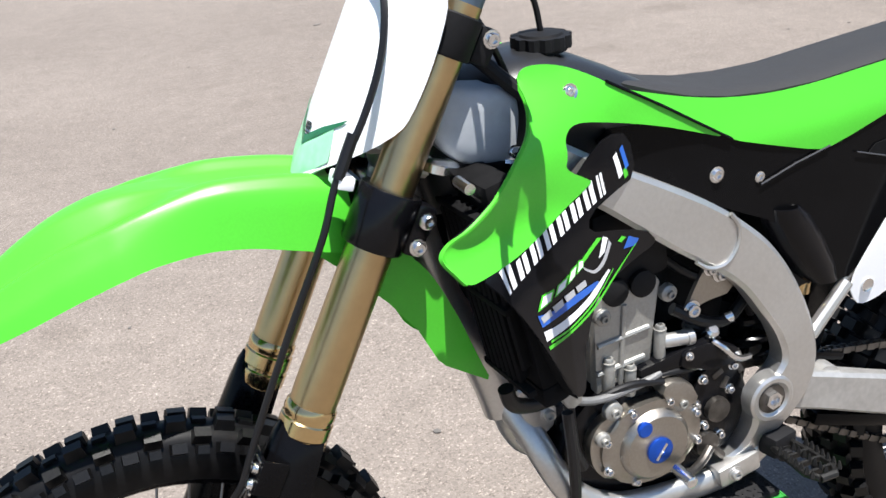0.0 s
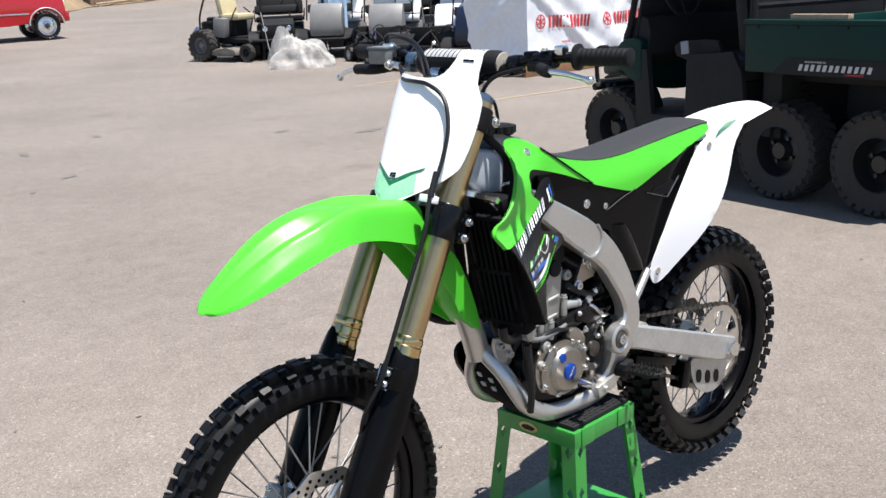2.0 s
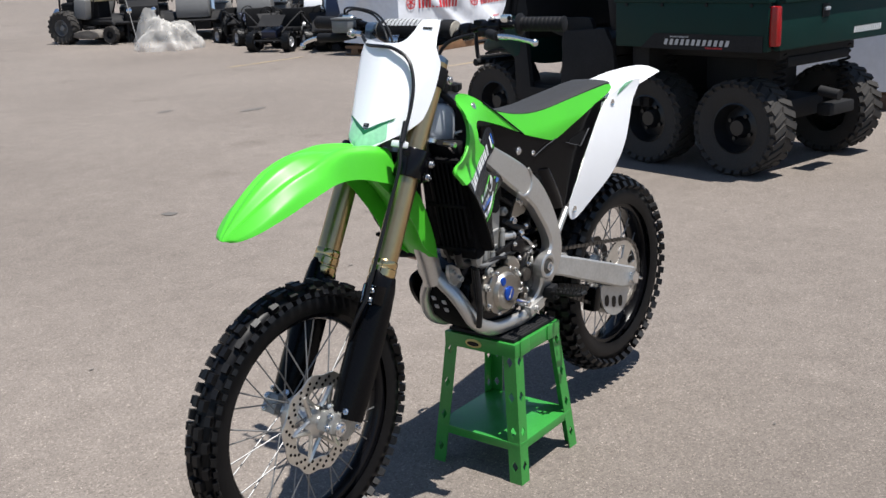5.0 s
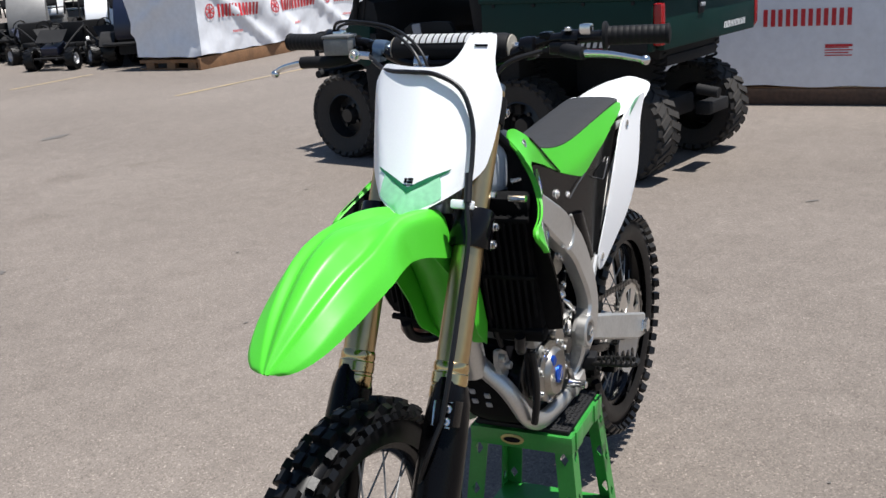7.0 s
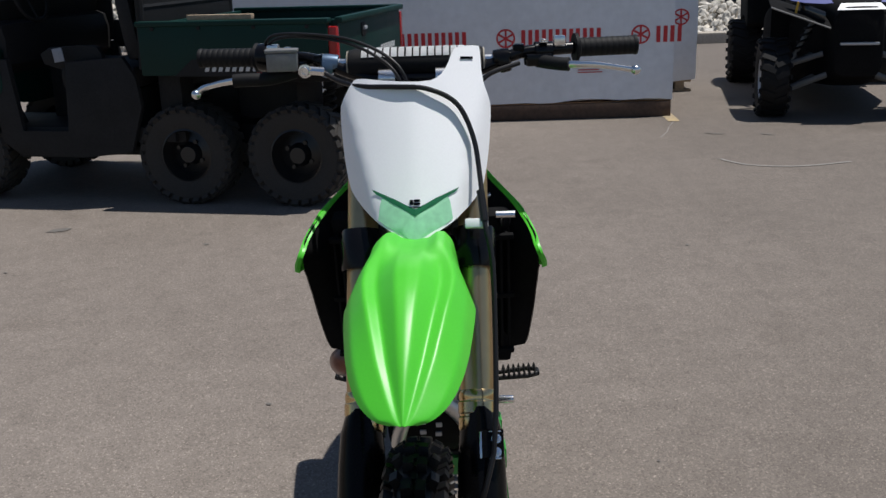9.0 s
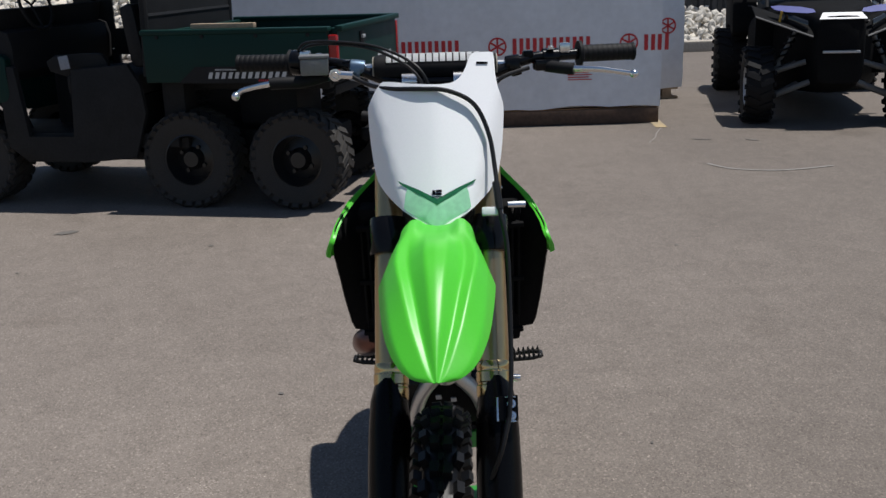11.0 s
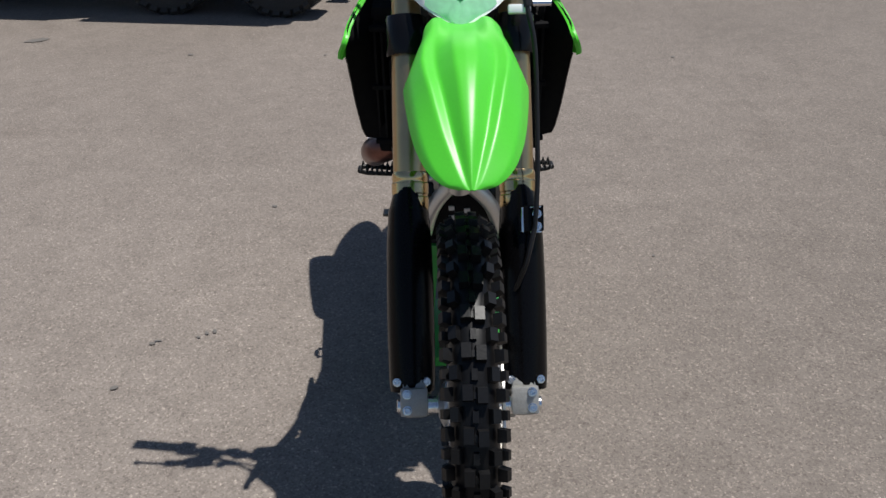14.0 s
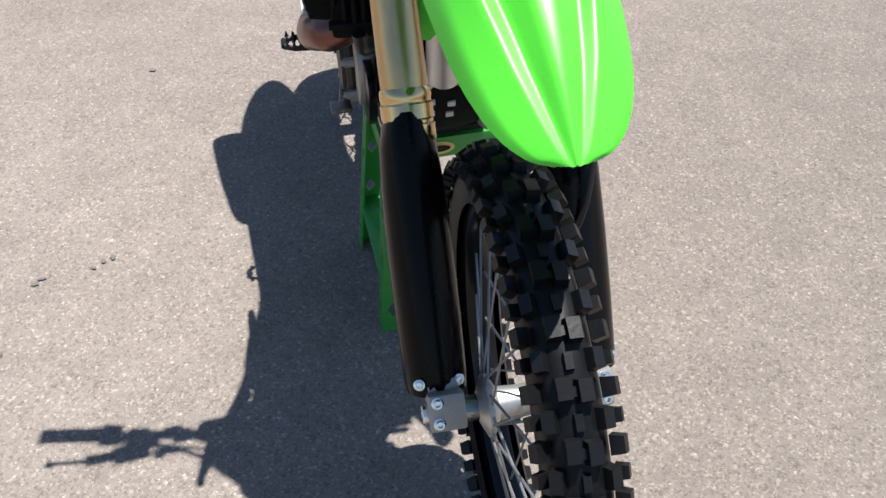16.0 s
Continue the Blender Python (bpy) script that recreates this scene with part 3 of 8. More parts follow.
    for s, h, name in ((0.02, 0.052, "lower_triple_clamp"), (0.243, 0.036, "upper_triple_clamp")):
        bm = bmesh.new()
        for sy in (1, -1):
            rc = 0.039 if s < 0.1 else 0.033
            lathe(bm, [(rc - 0.0015, s - h), (rc, s - h + 0.003), (rc, s + h * 0.35), (rc - 0.0015, s + h * 0.4)], on_fork(0, sy * 0.098), FU, 24)
            box(bm, on_fork(s - h * 0.3, sy * (0.103 if s < 0.1 else 0.092), -0.044), (0.026, 0.038, h * 1.25), Matrix.Rotation(radians(-27.3), 4, "Y"), 0.006)
        box(bm, on_fork(s - h * 0.3, 0, -0.018), (0.062, 0.15, h * 1.0), Matrix.Rotation(radians(-27.3), 4, "Y"), 0.010)
        clamp = part(name, bm, M_GLOSSBLACK if s < 0.1 else M_MATTEBLACK, bike, "black alloy triple clamp")
        bm = bmesh.new()
        for sy in (1, -1):
            for ds in (0.0, -0.034) if s < 0.1 else (0.0,):
                bolt(bm, on_fork(s + ds, sy * (0.123 if s < 0.1 else 0.111), -0.047), (0, sy, 0), 0.008, 0.008)
        part("bolt", bm, M_STEEL, clamp)
    # steering head
    bm = bmesh.new()
    lathe(bm, [(0.032, 0.03), (0.034, 0.04), (0.034, 0.20), (0.030, 0.21)], on_fork(0, 0, -0.04), FU, 24)
    part("steering_head", bm, M_ALU, bike)


build_fork()


# ---- handlebar and controls ----
def build_bar():
    bm = bmesh.new()
    half = [(0.245, 0.0, 1.290), (0.245, 0.07, 1.290), (0.236, 0.115, 1.300), (0.215, 0.19, 1.326), (0.205, 0.25, 1.330), (0.190, 0.31, 1.331), (0.172, 0.405, 1.331)]
    pts = [(x, -y, z) for x, y, z in half[:0:-1]] + half
    tube(bm, catmull(pts, 5), 0.0112, 14)
    bar = part("handlebar", bm, M_GLOSSBLACK, bike, "black handlebar")
    bm = bmesh.new()
    tube(bm, [(0.222, -0.165, 1.319), (0.224, 0.165, 1.319)], 0.0075, 10)
    part("crossbar", bm, M_STEEL, bar)
    bm = bmesh.new()
    rings = []
    for y, r in ((-0.125, 0.020), (-0.122, 0.027), (-0.11, 0.030), (0.11, 0.030), (0.122, 0.027), (0.125, 0.020)):
        rings.append([V(0.224 + r * math.cos(a), y, 1.316 + r * 0.95 * math.sin(a)) for a in [2 * math.pi * k / 20 for k in range(20)]])
    loft(bm, rings)
    pad = part("bar_pad", bm, M_MATTEBLACK, bar, "black padded crossbar cover with white lettering")
    for sy in (1, -1):
        bm = bmesh.new()
        lathe(bm, [(0.025, 0.124), (0.024, 0.1265), (0.010, 0.1275)], (0.224, 0, 1.316), (0, sy, 0), 22)
        part("pad_end", bm, pbr("pale_foam", (0.30, 0.275, 0.23), 0.85, var=0.15), pad, "pale foam end of the pad")
    bm = bmesh.new()
    for k in range(14):
        y0 = -0.098 + k * 0.0136
        for b0 in (0.50, 0.68, 0.86, 1.04, 1.22):
            q = [V(0.224 + 0.0316 * math.cos(b), yy, 1.316 + 0.0301 * math.sin(b)) for b, yy in ((b0, y0), (b0, y0 + 0.0105), (b0 + 0.18, y0 + 0.0105), (b0 + 0.18, y0))]
            bm.faces.new([bm.verts.new(p) for p in q])
    bmesh.ops.solidify(bm, geom=bm.faces[:], thickness=0.0006)
    part("bar", bm, M_LETTER, pad)
    for sy in (1, -1):
        bm = bmesh.new()
        a, b = V(0.191, sy * 0.300, 1.331), V(0.172, sy * 0.412, 1.331)
        d = (b - a).normalized()
        L = (b - a).length
        prof = [(0.026, -0.006), (0.027, 0.0), (0.018, 0.004)]
        for k in range(9):
            h = 0.010 + k * (L - 0.016) / 9
            prof += [(0.0169, h), (0.0175, h + 0.0012), (0.0175, h + 0.0085), (0.0169, h + 0.0097)]
        prof += [(0.0185, L - 0.004), (0.0185, L), (0.012, L + 0.002)]
        lathe(bm, prof, a, d, 20)
        part("grip", bm, M_MATTEBLACK, bar, "ribbed black rubber grip")
        bm = bmesh.new()
        lathe(bm, [(0.010, -0.018), (0.0165, -0.016), (0.0175, 0.0), (0.0165, 0.012), (0.010, 0.015)], (0.223, sy * 0.160, 1.319), (0, sy, 0.1), 18)
        box(bm, (0.226, sy * 0.163, 1.309), (0.030, 0.022, 0.030), Matrix.Rotation(sy * radians(14), 4, "X"), 0.005)
        part("crossbar_clamp", bm, M_CAPBLUE if sy < 0 else M_GLOSSBLACK, bar, "blue-grey alloy crossbar clamp" if sy < 0 else "")
    # clutch and brake levers, perches, master cylinder
    for sy, tip, base in ((1, V(0.278, 0.396, 1.296), V(0.225, 0.225, 1.312)), (-1, V(0.248, -0.407, 1.272), V(0.222, -0.225, 1.305))):
        bm = bmesh.new()
        mids = [base, base.lerp(tip, 0.25) + V(0.018, 0, 0.0), base.lerp(tip, 0.6) + V(0.014, 0, 0.004 if sy > 0 else 0.010), base.lerp(tip, 0.9) + V(0.002, 0, 0.001 if sy > 0 else 0.009), tip]
        line = catmull(mids, 5)
        tube(bm, line, [0.009 - 0.0035 * min(1, i / (len(line) * 0.6)) for i in range(len(line))], 10, flat=0.8)
        bmesh.ops.create_uvsphere(bm, u_segments=12, v_segments=8, radius=0.0088, matrix=Matrix.Translation(tip))
        part("lever", bm, M_STEEL, bar, "polished alloy lever")
        # black sleeve over the lever's inner part, longer on the -y side
        bm = bmesh.new()
        tube(bm, line[:int(len(line) * (0.54 if sy < 0 else 0.34))], 0.0125, 12)
        part("lever_boot", bm, M_MATTEBLACK, bar, "black sleeve over the inner part of the lever")
        bm = bmesh.new()
        c = V(0.207, sy * 0.236, 1.327)
        lathe(bm, [(0.0185, -0.016), (0.0185, 0.016)], c, (-0.1, sy, 0), 18)
        box(bm, (0.222, sy * 0.226, 1.314), (0.034, 0.05, 0.022), Matrix.Rotation(sy * radians(8), 4, "Z"), 0.005)
        perch = part("lever_perch", bm, M_GLOSSBLACK, bar)
        bm = bmesh.new()
        box(bm, (0.205, sy * 0.266, 1.345), (0.022, 0.022, 0.020), None, 0.004)
        bolt(bm, (0.222, sy * 0.236, 1.345), (0, 0, 1), 0.006, 0.006)
        part("clamp_bolt", bm, M_STEEL, perch)
    bm = bmesh.new()
    box(bm, (0.246, -0.243, 1.327), (0.040, 0.056, 0.034), Matrix.Rotation(radians(6), 4, "Z"), 0.005)
    box(bm, (0.246, -0.243, 1.347), (0.043, 0.060, 0.006), Matrix.Rotation(radians(6), 4, "Z"), 0.002)
    part("brake_reservoir", bm, M_RESERVOIR, bar, "grey brake fluid reservoir")
    bm = bmesh.new()
    tube(bm, [(0.255, -0.21, 1.312), (0.258, -0.165, 1.308)], 0.008, 10)
    bolt(bm, (0.262, -0.20, 1.310), (1, 0, 0), 0.009, 0.010)
    part("banjo_fitting", bm, M_STEEL, bar)
    bm = bmesh.new()
    lathe(bm, [(0.024, -0.013), (0.026, -0.010), (0.026, 0.010), (0.024, 0.013)], (0.196, -0.283, 1.331), (-0.15, -1, 0), 20)
    part("throttle_housing", bm, M_GLOSSBLACK, bar)
    bm = bmesh.new()
    box(bm, (0.21, 0.190, 1.330), (0.03, 0.022, 0.026), None, 0.005)
    box(bm, (0.212, -0.175, 1.322), (0.03, 0.03, 0.026), None, 0.005)
    part("switch", bm, M_BLACK, bar)
    for sy in (1, -1):
        bm = bmesh.new()
        box(bm, (0.246, sy * 0.052, 1.272), (0.048, 0.030, 0.036), None, 0.007)
        lathe(bm, [(0.0205, -0.015), (0.0205, 0.015)], (0.245, sy * 0.052, 1.290), (0, 1, 0), 18)
        part("bar_mount", bm, M_STEEL, bar, "blue-grey alloy bar clamp")


build_bar()


def build_cables():
    runs = [("brake_hose", 0.0046, [(0.256, -0.17, 1.308), (0.282, -0.135, 1.292), (0.318, -0.09, 1.286), (0.346, -0.03, 1.287), (0.354, 0.025, 1.283), (0.356, 0.075, 1.256), (0.373, 0.102, 1.20), (0.404, 0.112, 1.135), (0.448, 0.118, 1.066), (0.476, 0.129, 1.005), (0.53, 0.130, 0.90), (0.582, 0.128, 0.79), (0.612, 0.122, 0.715)]),
            ("brake_hose", 0.0046, [(0.612, 0.122, 0.715), (0.640, 0.105, 0.660), (0.640, 0.085, 0.60), (0.620, 0.072, 0.54), (0.625, 0.072, 0.47)]),
            ("throttle_cable", 0.0030, [(0.20, -0.283, 1.352), (0.215, -0.262, 1.372), (0.235, -0.20, 1.374), (0.262, -0.11, 1.362), (0.300, -0.035, 1.326), (0.312, -0.005, 1.27), (0.290, 0.01, 1.20)]),
            ("throttle_cable", 0.0030, [(0.20, -0.279, 1.350), (0.21, -0.255, 1.366), (0.230, -0.20, 1.369), (0.262, -0.115, 1.356), (0.305, -0.042, 1.318), (0.318, -0.015, 1.265), (0.295, -0.005, 1.19)]),
            ("clutch_cable", 0.0045, [(0.236, 0.19, 1.310), (0.262, 0.13, 1.292), (0.27, 0.10, 1.25), (0.235, 0.085, 1.19), (0.20, 0.065, 1.12), (0.17, 0.055, 1.0), (0.15, 0.05, 0.90), (0.13, 0.05, 0.82)]),
            ("vent_hose", 0.004, [(0.128, 0.011, 1.172), (0.142, 0.012, 1.222), (0.190, 0.016, 1.245), (0.228, 0.02, 1.215), (0.238, 0.03, 1.15)])]
    for name, r, pts in runs:
        bm = bmesh.new()
        tube(bm, catmull(pts, 7), r, 10)
        part(name, bm, M_HOSE, bike)
    bm = bmesh.new()
    tube(bm, [(0.420, 0.112, 1.115), (0.446, 0.118, 1.068)], 0.0072, 10)
    part("hose_sleeve", bm, M_HOSE, bike)
    bm = bmesh.new()
    box(bm, (0.438, 0.104, 1.062), (0.020, 0.040, 0.016), Matrix.Rotation(radians(-20), 4, "Y"), 0.003)
    part("hose_clip", bm, M_WHITE, bike, "white plastic hose clip")
    bm = bmesh.new()
    c = on_fork(-0.335, 0.115, 0.050)
    m = Matrix.Rotation(radians(-27.3), 4, "Y")
    box(bm, c, (0.006, 0.042, 0.046), m, 0.002)
    box(bm, c + V(-0.014, 0.022, -0.006), (0.034, 0.005, 0.046), m, 0.002)
    hold = part("hose_bracket", bm, M_BLACK, bike, "hose bracket on the fork guard")
    for dy, dz, sy, sz in ((-0.014, 0, 0.004, 0.044), (0.010, 0.022, 0.020, 0.002), (0.010, -0.022, 0.020, 0.003)):
        bm = bmesh.new()
        box(bm, c + FU * dz + V(0.004, dy, 0), (0.003, sy, sz), m, 0.0008)
        part("bracket_strip", bm, M_STEEL, hold)
    bm = bmesh.new()
    for s in (0.010, -0.012):
        bolt(bm, c + FU * s + V(0.004, 0.012, 0), V(0.888, 0, 0.459), 0.006, 0.006)
    part("bolt", bm, M_STEEL, hold)


build_cables()


# ---- number plate and front mudguard ----
def plate_at(u, v):
    """u across, v up; a broad gently curved face with two side facets that fall back."""
    c = 0.463 - 0.517 * (v - 1.06)
    fold = interp(v, [1.06, 1.11, 1.28, 1.31], [0.058, 0.075, 0.126, 0.130])
    back = 0.036 * (abs(u) / 0.134) ** 1.8 + 0.010 * abs(u) / 0.134 + 0.85 * max(0.0, abs(u) - fold)
    return V(c - back, u, v - 0.008 * (abs(u) / 0.134) ** 2)


def build_plate():
    bm = bmesh.new()
    half = [(0.032, 1.051), (0.058, 1.066), (0.074, 1.075), (0.097, 1.092), (0.116, 1.114), (0.121, 1.130), (0.127, 1.160), (0.132, 1.200), (0.135, 1.246), (0.133, 1.262)]
    outline = [(0.0, 1.036)] + half + [(0.120, 1.300), (0.118, 1.350), (0.114, 1.354), (0.078, 1.352), (0.070, 1.346), (0.060, 1.320), (0.046, 1.302), (0.025, 1.294), (-0.04, 1.296), (-0.098, 1.304), (-0.110, 1.300)] + [(-u, v) for u, v in half[::-1]]
    panel(bm, outline, plate_at, 0.003, 0.014, rounds=1)
    plate = part("number_plate", bm, M_WHITE, bike, "blank white front number plate with a green chevron")
    lift = lambda u, v: plate_at(u, v) + V(0.0012, 0, 0.0006)
    bm = bmesh.new()
    panel(bm, [(0.0, 1.040), (0.055, 1.068), (0.064, 1.074), (0.060, 1.100), (0.056, 1.111), (0.0, 1.082), (-0.056, 1.111), (-0.060, 1.100), (-0.064, 1.074), (-0.055, 1.068)], lift, 0.0004, 0.01, rounds=0)
    part("chevron_print", bm, M_GREENFADE, plate, "pale green chevron print")
    bm = bmesh.new()
    lift2 = lambda u, v: plate_at(u, v) + V(0.002, 0, 0.001)
    for s in (1, -1):
        panel(bm, [(0, 1.0805), (s * 0.035, 1.0985), (s * 0.070, 1.1165), (s * 0.075, 1.1225), (s * 0.036, 1.1075), (0, 1.091)], lift2, 0.0004, 0.01, rounds=0)
    part("stripe", bm, M_DKGREEN, plate)
    bm = bmesh.new()
    for u0, u1, v0, v1 in ((-0.009, -0.003, 1.098, 1.106), (-0.002, 0.009, 1.0975, 1.1015), (-0.002, 0.009, 1.1025, 1.1065), (-0.010, 0.010, 1.0935, 1.0950)):
        panel(bm, [(u0, v0), (u1, v0), (u1, v1), (u0, v1)], lift2, 0.0004, 0.02, rounds=0)
    part("logo_bar", bm, M_GLOSSBLACK, plate)
    bm = bmesh.new()
    panel(bm, [(0.083, 1.330), (0.105, 1.330), (0.105, 1.334), (0.083, 1.334)], lift2, 0.0006, 0.02, rounds=0)
    part("slot", bm, M_BLACK, plate)


build_plate()


def build_front_fender():
    xs = [0.425, 0.455, 0.50, 0.55, 0.60, 0.66, 0.70, 0.735, 0.76, 0.80, 0.838, 0.871, 0.895, 0.911, 0.920, 0.926]
    top = [1.046, 1.055, 1.064, 1.070, 1.073, 1.073, 1.067, 1.057, 1.048, 1.027, 1.001, 0.975, 0.953, 0.938, 0.929, 0.922]
    low = [0.952, 0.962, 0.976, 0.992, 1.000, 1.003, 0.997, 0.986, 0.978, 0.963, 0.950, 0.937, 0.928, 0.922, 0.919, 0.917]
    wid = [0.071, 0.074, 0.077, 0.078, 0.0785, 0.092, 0.0990, 0.0965, 0.0935, 0.0885, 0.0810, 0.0705, 0.0585, 0.0455, 0.0345, 0.018]
    i = np.arange(len(xs))
    n = 96
    q = np.linspace(-1, 1, 2 * n + 1)
    a = np.abs(q)
    kernel = np.hanning(17)[1:-1]
    kernel /= kernel.sum()
    bm = bmesh.new()
    rows = []
    fine = np.linspace(0, len(xs) - 1, 121)
    soft = np.hanning(15)[1:-1] / np.hanning(15).sum()
    eased = [np.convolve(np.pad(np.interp(fine, i, k), 6, mode="reflect", reflect_type="odd"), soft, "valid") for k in (xs, top, low)]
    for X, T, L, W in zip(*eased, np.convolve(np.pad(np.interp(fine, i, wid), 2, mode="reflect", reflect_type="odd"), np.hanning(7)[1:-1] / np.hanning(7).sum(), "valid")):
        drop = T - L
        # at the back a channel between two ridges and steep sides; in front a raised spine between two outer lobes
        rear = np.interp(a, [0, 0.30, 0.50, 0.66, 0.84, 1], [T - 0.013, T - 0.010, T, T - 0.001, T - 0.18 * drop, L])
        band = interp(X, [0.66, 0.74, 0.85, 0.92], [0.46, 0.40, 0.25, 0.10])
        deep = 0.010 * min(1.0, drop / 0.065)
        front = np.interp(a, [0, band * 0.45, band + 0.05, min(0.74, band + 0.26), 0.90, 1], [T + 0.001, T - 0.001, T - 0.22 * drop - deep, T - 0.26 * drop, T - 0.66 * drop, L])
        mix = interp(X, [0.56, 0.72], [0.0, 1.0])
        mix = mix * mix * (3 - 2 * mix)
        z = rear * (1 - mix) + front * mix
        z = np.convolve(np.pad(z, 7, mode="reflect", reflect_type="odd"), kernel, "valid")
        rows.append([V(X - 0.008 * v * v, u * W, h) for u, v, h in zip(q[::2], a[::2], z[::2])])
    sheet(bm, rows, 0.003)
    fender = part("front_mudguard", bm, M_GREEN, bike, "glossy lime green front mudguard", 60)
    # rear flap that runs down behind the fork
    bm = bmesh.new()
    back = catmull([(0.470, 0, 1.030), (0.430, 0, 1.012), (0.375, 0, 0.965), (0.325, 0, 0.910), (0.290, 0, 0.836), (0.268, 0, 0.775), (0.250, 0, 0.722)], 5)
    rows = []
    n = len(back) - 1
    for i, p in enumerate(back):
        t = i / n
        w = interp(t, [0, 0.2, 0.5, 0.85, 1], [0.060, 0.062, 0.070, 0.066, 0.052])
        ft = [0, 0.15, 0.3, 0.5, 0.7, 0.85, 1]
        f = V(interp(t, ft, [0.510, 0.492, 0.437, 0.388, 0.352, 0.324, 0.253]), 0, interp(t, ft, [1.0, 0.982, 0.930, 0.877, 0.828, 0.768, 0.716]))
        g = lambda q, y: p.lerp(f, q) + V(0, y * w, 0)
        rows.append([g(1, -1), g(0.5, -1), g(0.1, -0.98), g(0.45, -0.62), g(0.62, 0), g(0.45, 0.62), g(0.1, 0.98), g(0.5, 1), g(1, 1)])
    sheet(bm, rows, 0.003)
    part("rear_flap", bm, M_GREEN, fender, "lime green rear flap of the mudguard")


build_front_fender()


# ---- frame, swingarm and suspension ----
def build_frame():
    for sy in (1, -1):
        bm = bmesh.new()
        # upper edge, lower edge, outer side and thickness along the spar
        st = [((0.345, 1.130), (0.345, 1.03), 0.050, 0.03), ((0.27, 1.118), (0.27, 1.010), 0.070, 0.034), ((0.20, 1.080), (0.205, 0.990), 0.086, 0.036), ((0.085, 1.010), (0.128, 0.968), 0.108, 0.038), ((0.005, 0.967), (0.052, 0.914), 0.113, 0.040), ((-0.071, 0.923), (-0.018, 0.862), 0.117, 0.040), ((-0.126, 0.882), (-0.080, 0.820), 0.119, 0.038), ((-0.168, 0.842), (-0.120, 0.785), 0.121, 0.036), ((-0.205, 0.790), (-0.152, 0.742), 0.123, 0.036), ((-0.238, 0.722), (-0.182, 0.695), 0.126, 0.036), ((-0.256, 0.655), (-0.192, 0.645), 0.128, 0.036), ((-0.250, 0.603), (-0.145, 0.602), 0.128, 0.034), ((-0.222, 0.555), (-0.146, 0.550), 0.124, 0.036), ((-0.188, 0.512), (-0.130, 0.506), 0.112, 0.032), ((-0.135, 0.468), (-0.092, 0.482), 0.100, 0.028)]
        U = catmull([(a[0], 0, a[1]) for a, b, o, t in st], 4)
        Lw = catmull([(b[0], 0, b[1]) for a, b, o, t in st], 4)
        O = catmull([(o, t, 0) for a, b, o, t in st], 4)
        rings = []
        for u, l, o in zip(U, Lw, O):
            y1, y0 = sy * o.x, sy * (o.x - o.y)
            e = 0.007
            d = (l - u).normalized()
            rings.append([V(u.x, y0, u.z), V(u.x, y1 - sy * e, u.z), V(u.x, y1, u.z) + d * e, V(l.x, y1, l.z) - d * e, V(l.x, y1 - sy * e, l.z), V(l.x, y0, l.z)])
        loft(bm, rings)
        spar = part("frame_spar", bm, M_ALU, bike, "bare aluminium perimeter frame spar", 28)
        bm = bmesh.new()
        rail = catmull([(-0.19, sy * 0.098, 0.500), (-0.13, sy * 0.096, 0.463), (-0.06, sy * 0.094, 0.4545), (0.05, sy * 0.093, 0.462), (0.108, sy * 0.092, 0.482), (0.146, sy * 0.087, 0.510), (0.166, sy * 0.080, 0.542), (0.180, sy * 0.068, 0.574), (0.190, sy * 0.050, 0.602), (0.202, sy * 0.026, 0.630), (0.212, sy * 0.010, 0.652)], 5)
        if sy < 0:
            rail = [V(p.x, p.y * 0.84, p.z) for p in rail]
        tube(bm, rail, 0.0215, 14, flat=0.72)
        part("cradle_rail", bm, M_ALU, spar)
        bm = bmesh.new()
        lathe(bm, [(0.040, 0.108), (0.039, 0.130), (0.035, 0.133), (0.029, 0.133), (0.026, 0.130), (0.024, 0.1292)], (-0.171, 0, 0.595), (0, sy, 0), 28)
        part("pivot_boss", bm, M_ALU, spar)
        bm = bmesh.new()
        lathe(bm, [(0.0145, 0.129), (0.0145, 0.137), (0.009, 0.137), (0.008, 0.131)], (-0.171, 0, 0.595), (0, sy, 0), 6)
        part("pivot_bolt", bm, M_STEEL, spar)
        # dark disc on the boss's floor: the hole's shade as colour
        bm = bmesh.new()
        lathe(bm, [(0.0235, 0.1285), (0.0235, 0.1305)], (-0.171, 0, 0.595), (0, sy, 0), 24)
        part("pivot_recess", bm, M_CHAIN, spar)
        # weld seam between cast knuckle and pressed spar
        bm = bmesh.new()
        tube(bm, catmull([(-0.094, sy * 0.1185, 0.906), (-0.108, sy * 0.1195, 0.884), (-0.106, sy * 0.1195, 0.856), (-0.088, sy * 0.1195, 0.834), (-0.062, sy * 0.1185, 0.832), (-0.040, sy * 0.1175, 0.846)], 5), 0.0034, 6)
        part("weld", bm, M_ALU, spar)
        # lower cross lug and engine mount
        bm = bmesh.new()
        box(bm, (-0.125, sy * 0.102, 0.478), (0.075, 0.040, 0.034), Matrix.Rotation(radians(12), 4, "Y"), 0.006)
        bolt(bm, (-0.115, sy * 0.122, 0.476), (0, sy, 0), 0.009, 0.008)
        part("frame_lug", bm, M_ALU, spar)
    bm = bmesh.new()
    tube(bm, catmull([(0.345, 0, 1.06), (0.318, 0, 0.93), (0.292, 0, 0.83), (0.252, 0, 0.755), (0.227, 0, 0.69), (0.210, 0, 0.630)], 5), [0.030] * 16 + [0.031] * 10, 16, flat=0.9)
    part("down_tube", bm, M_ALU, bike)
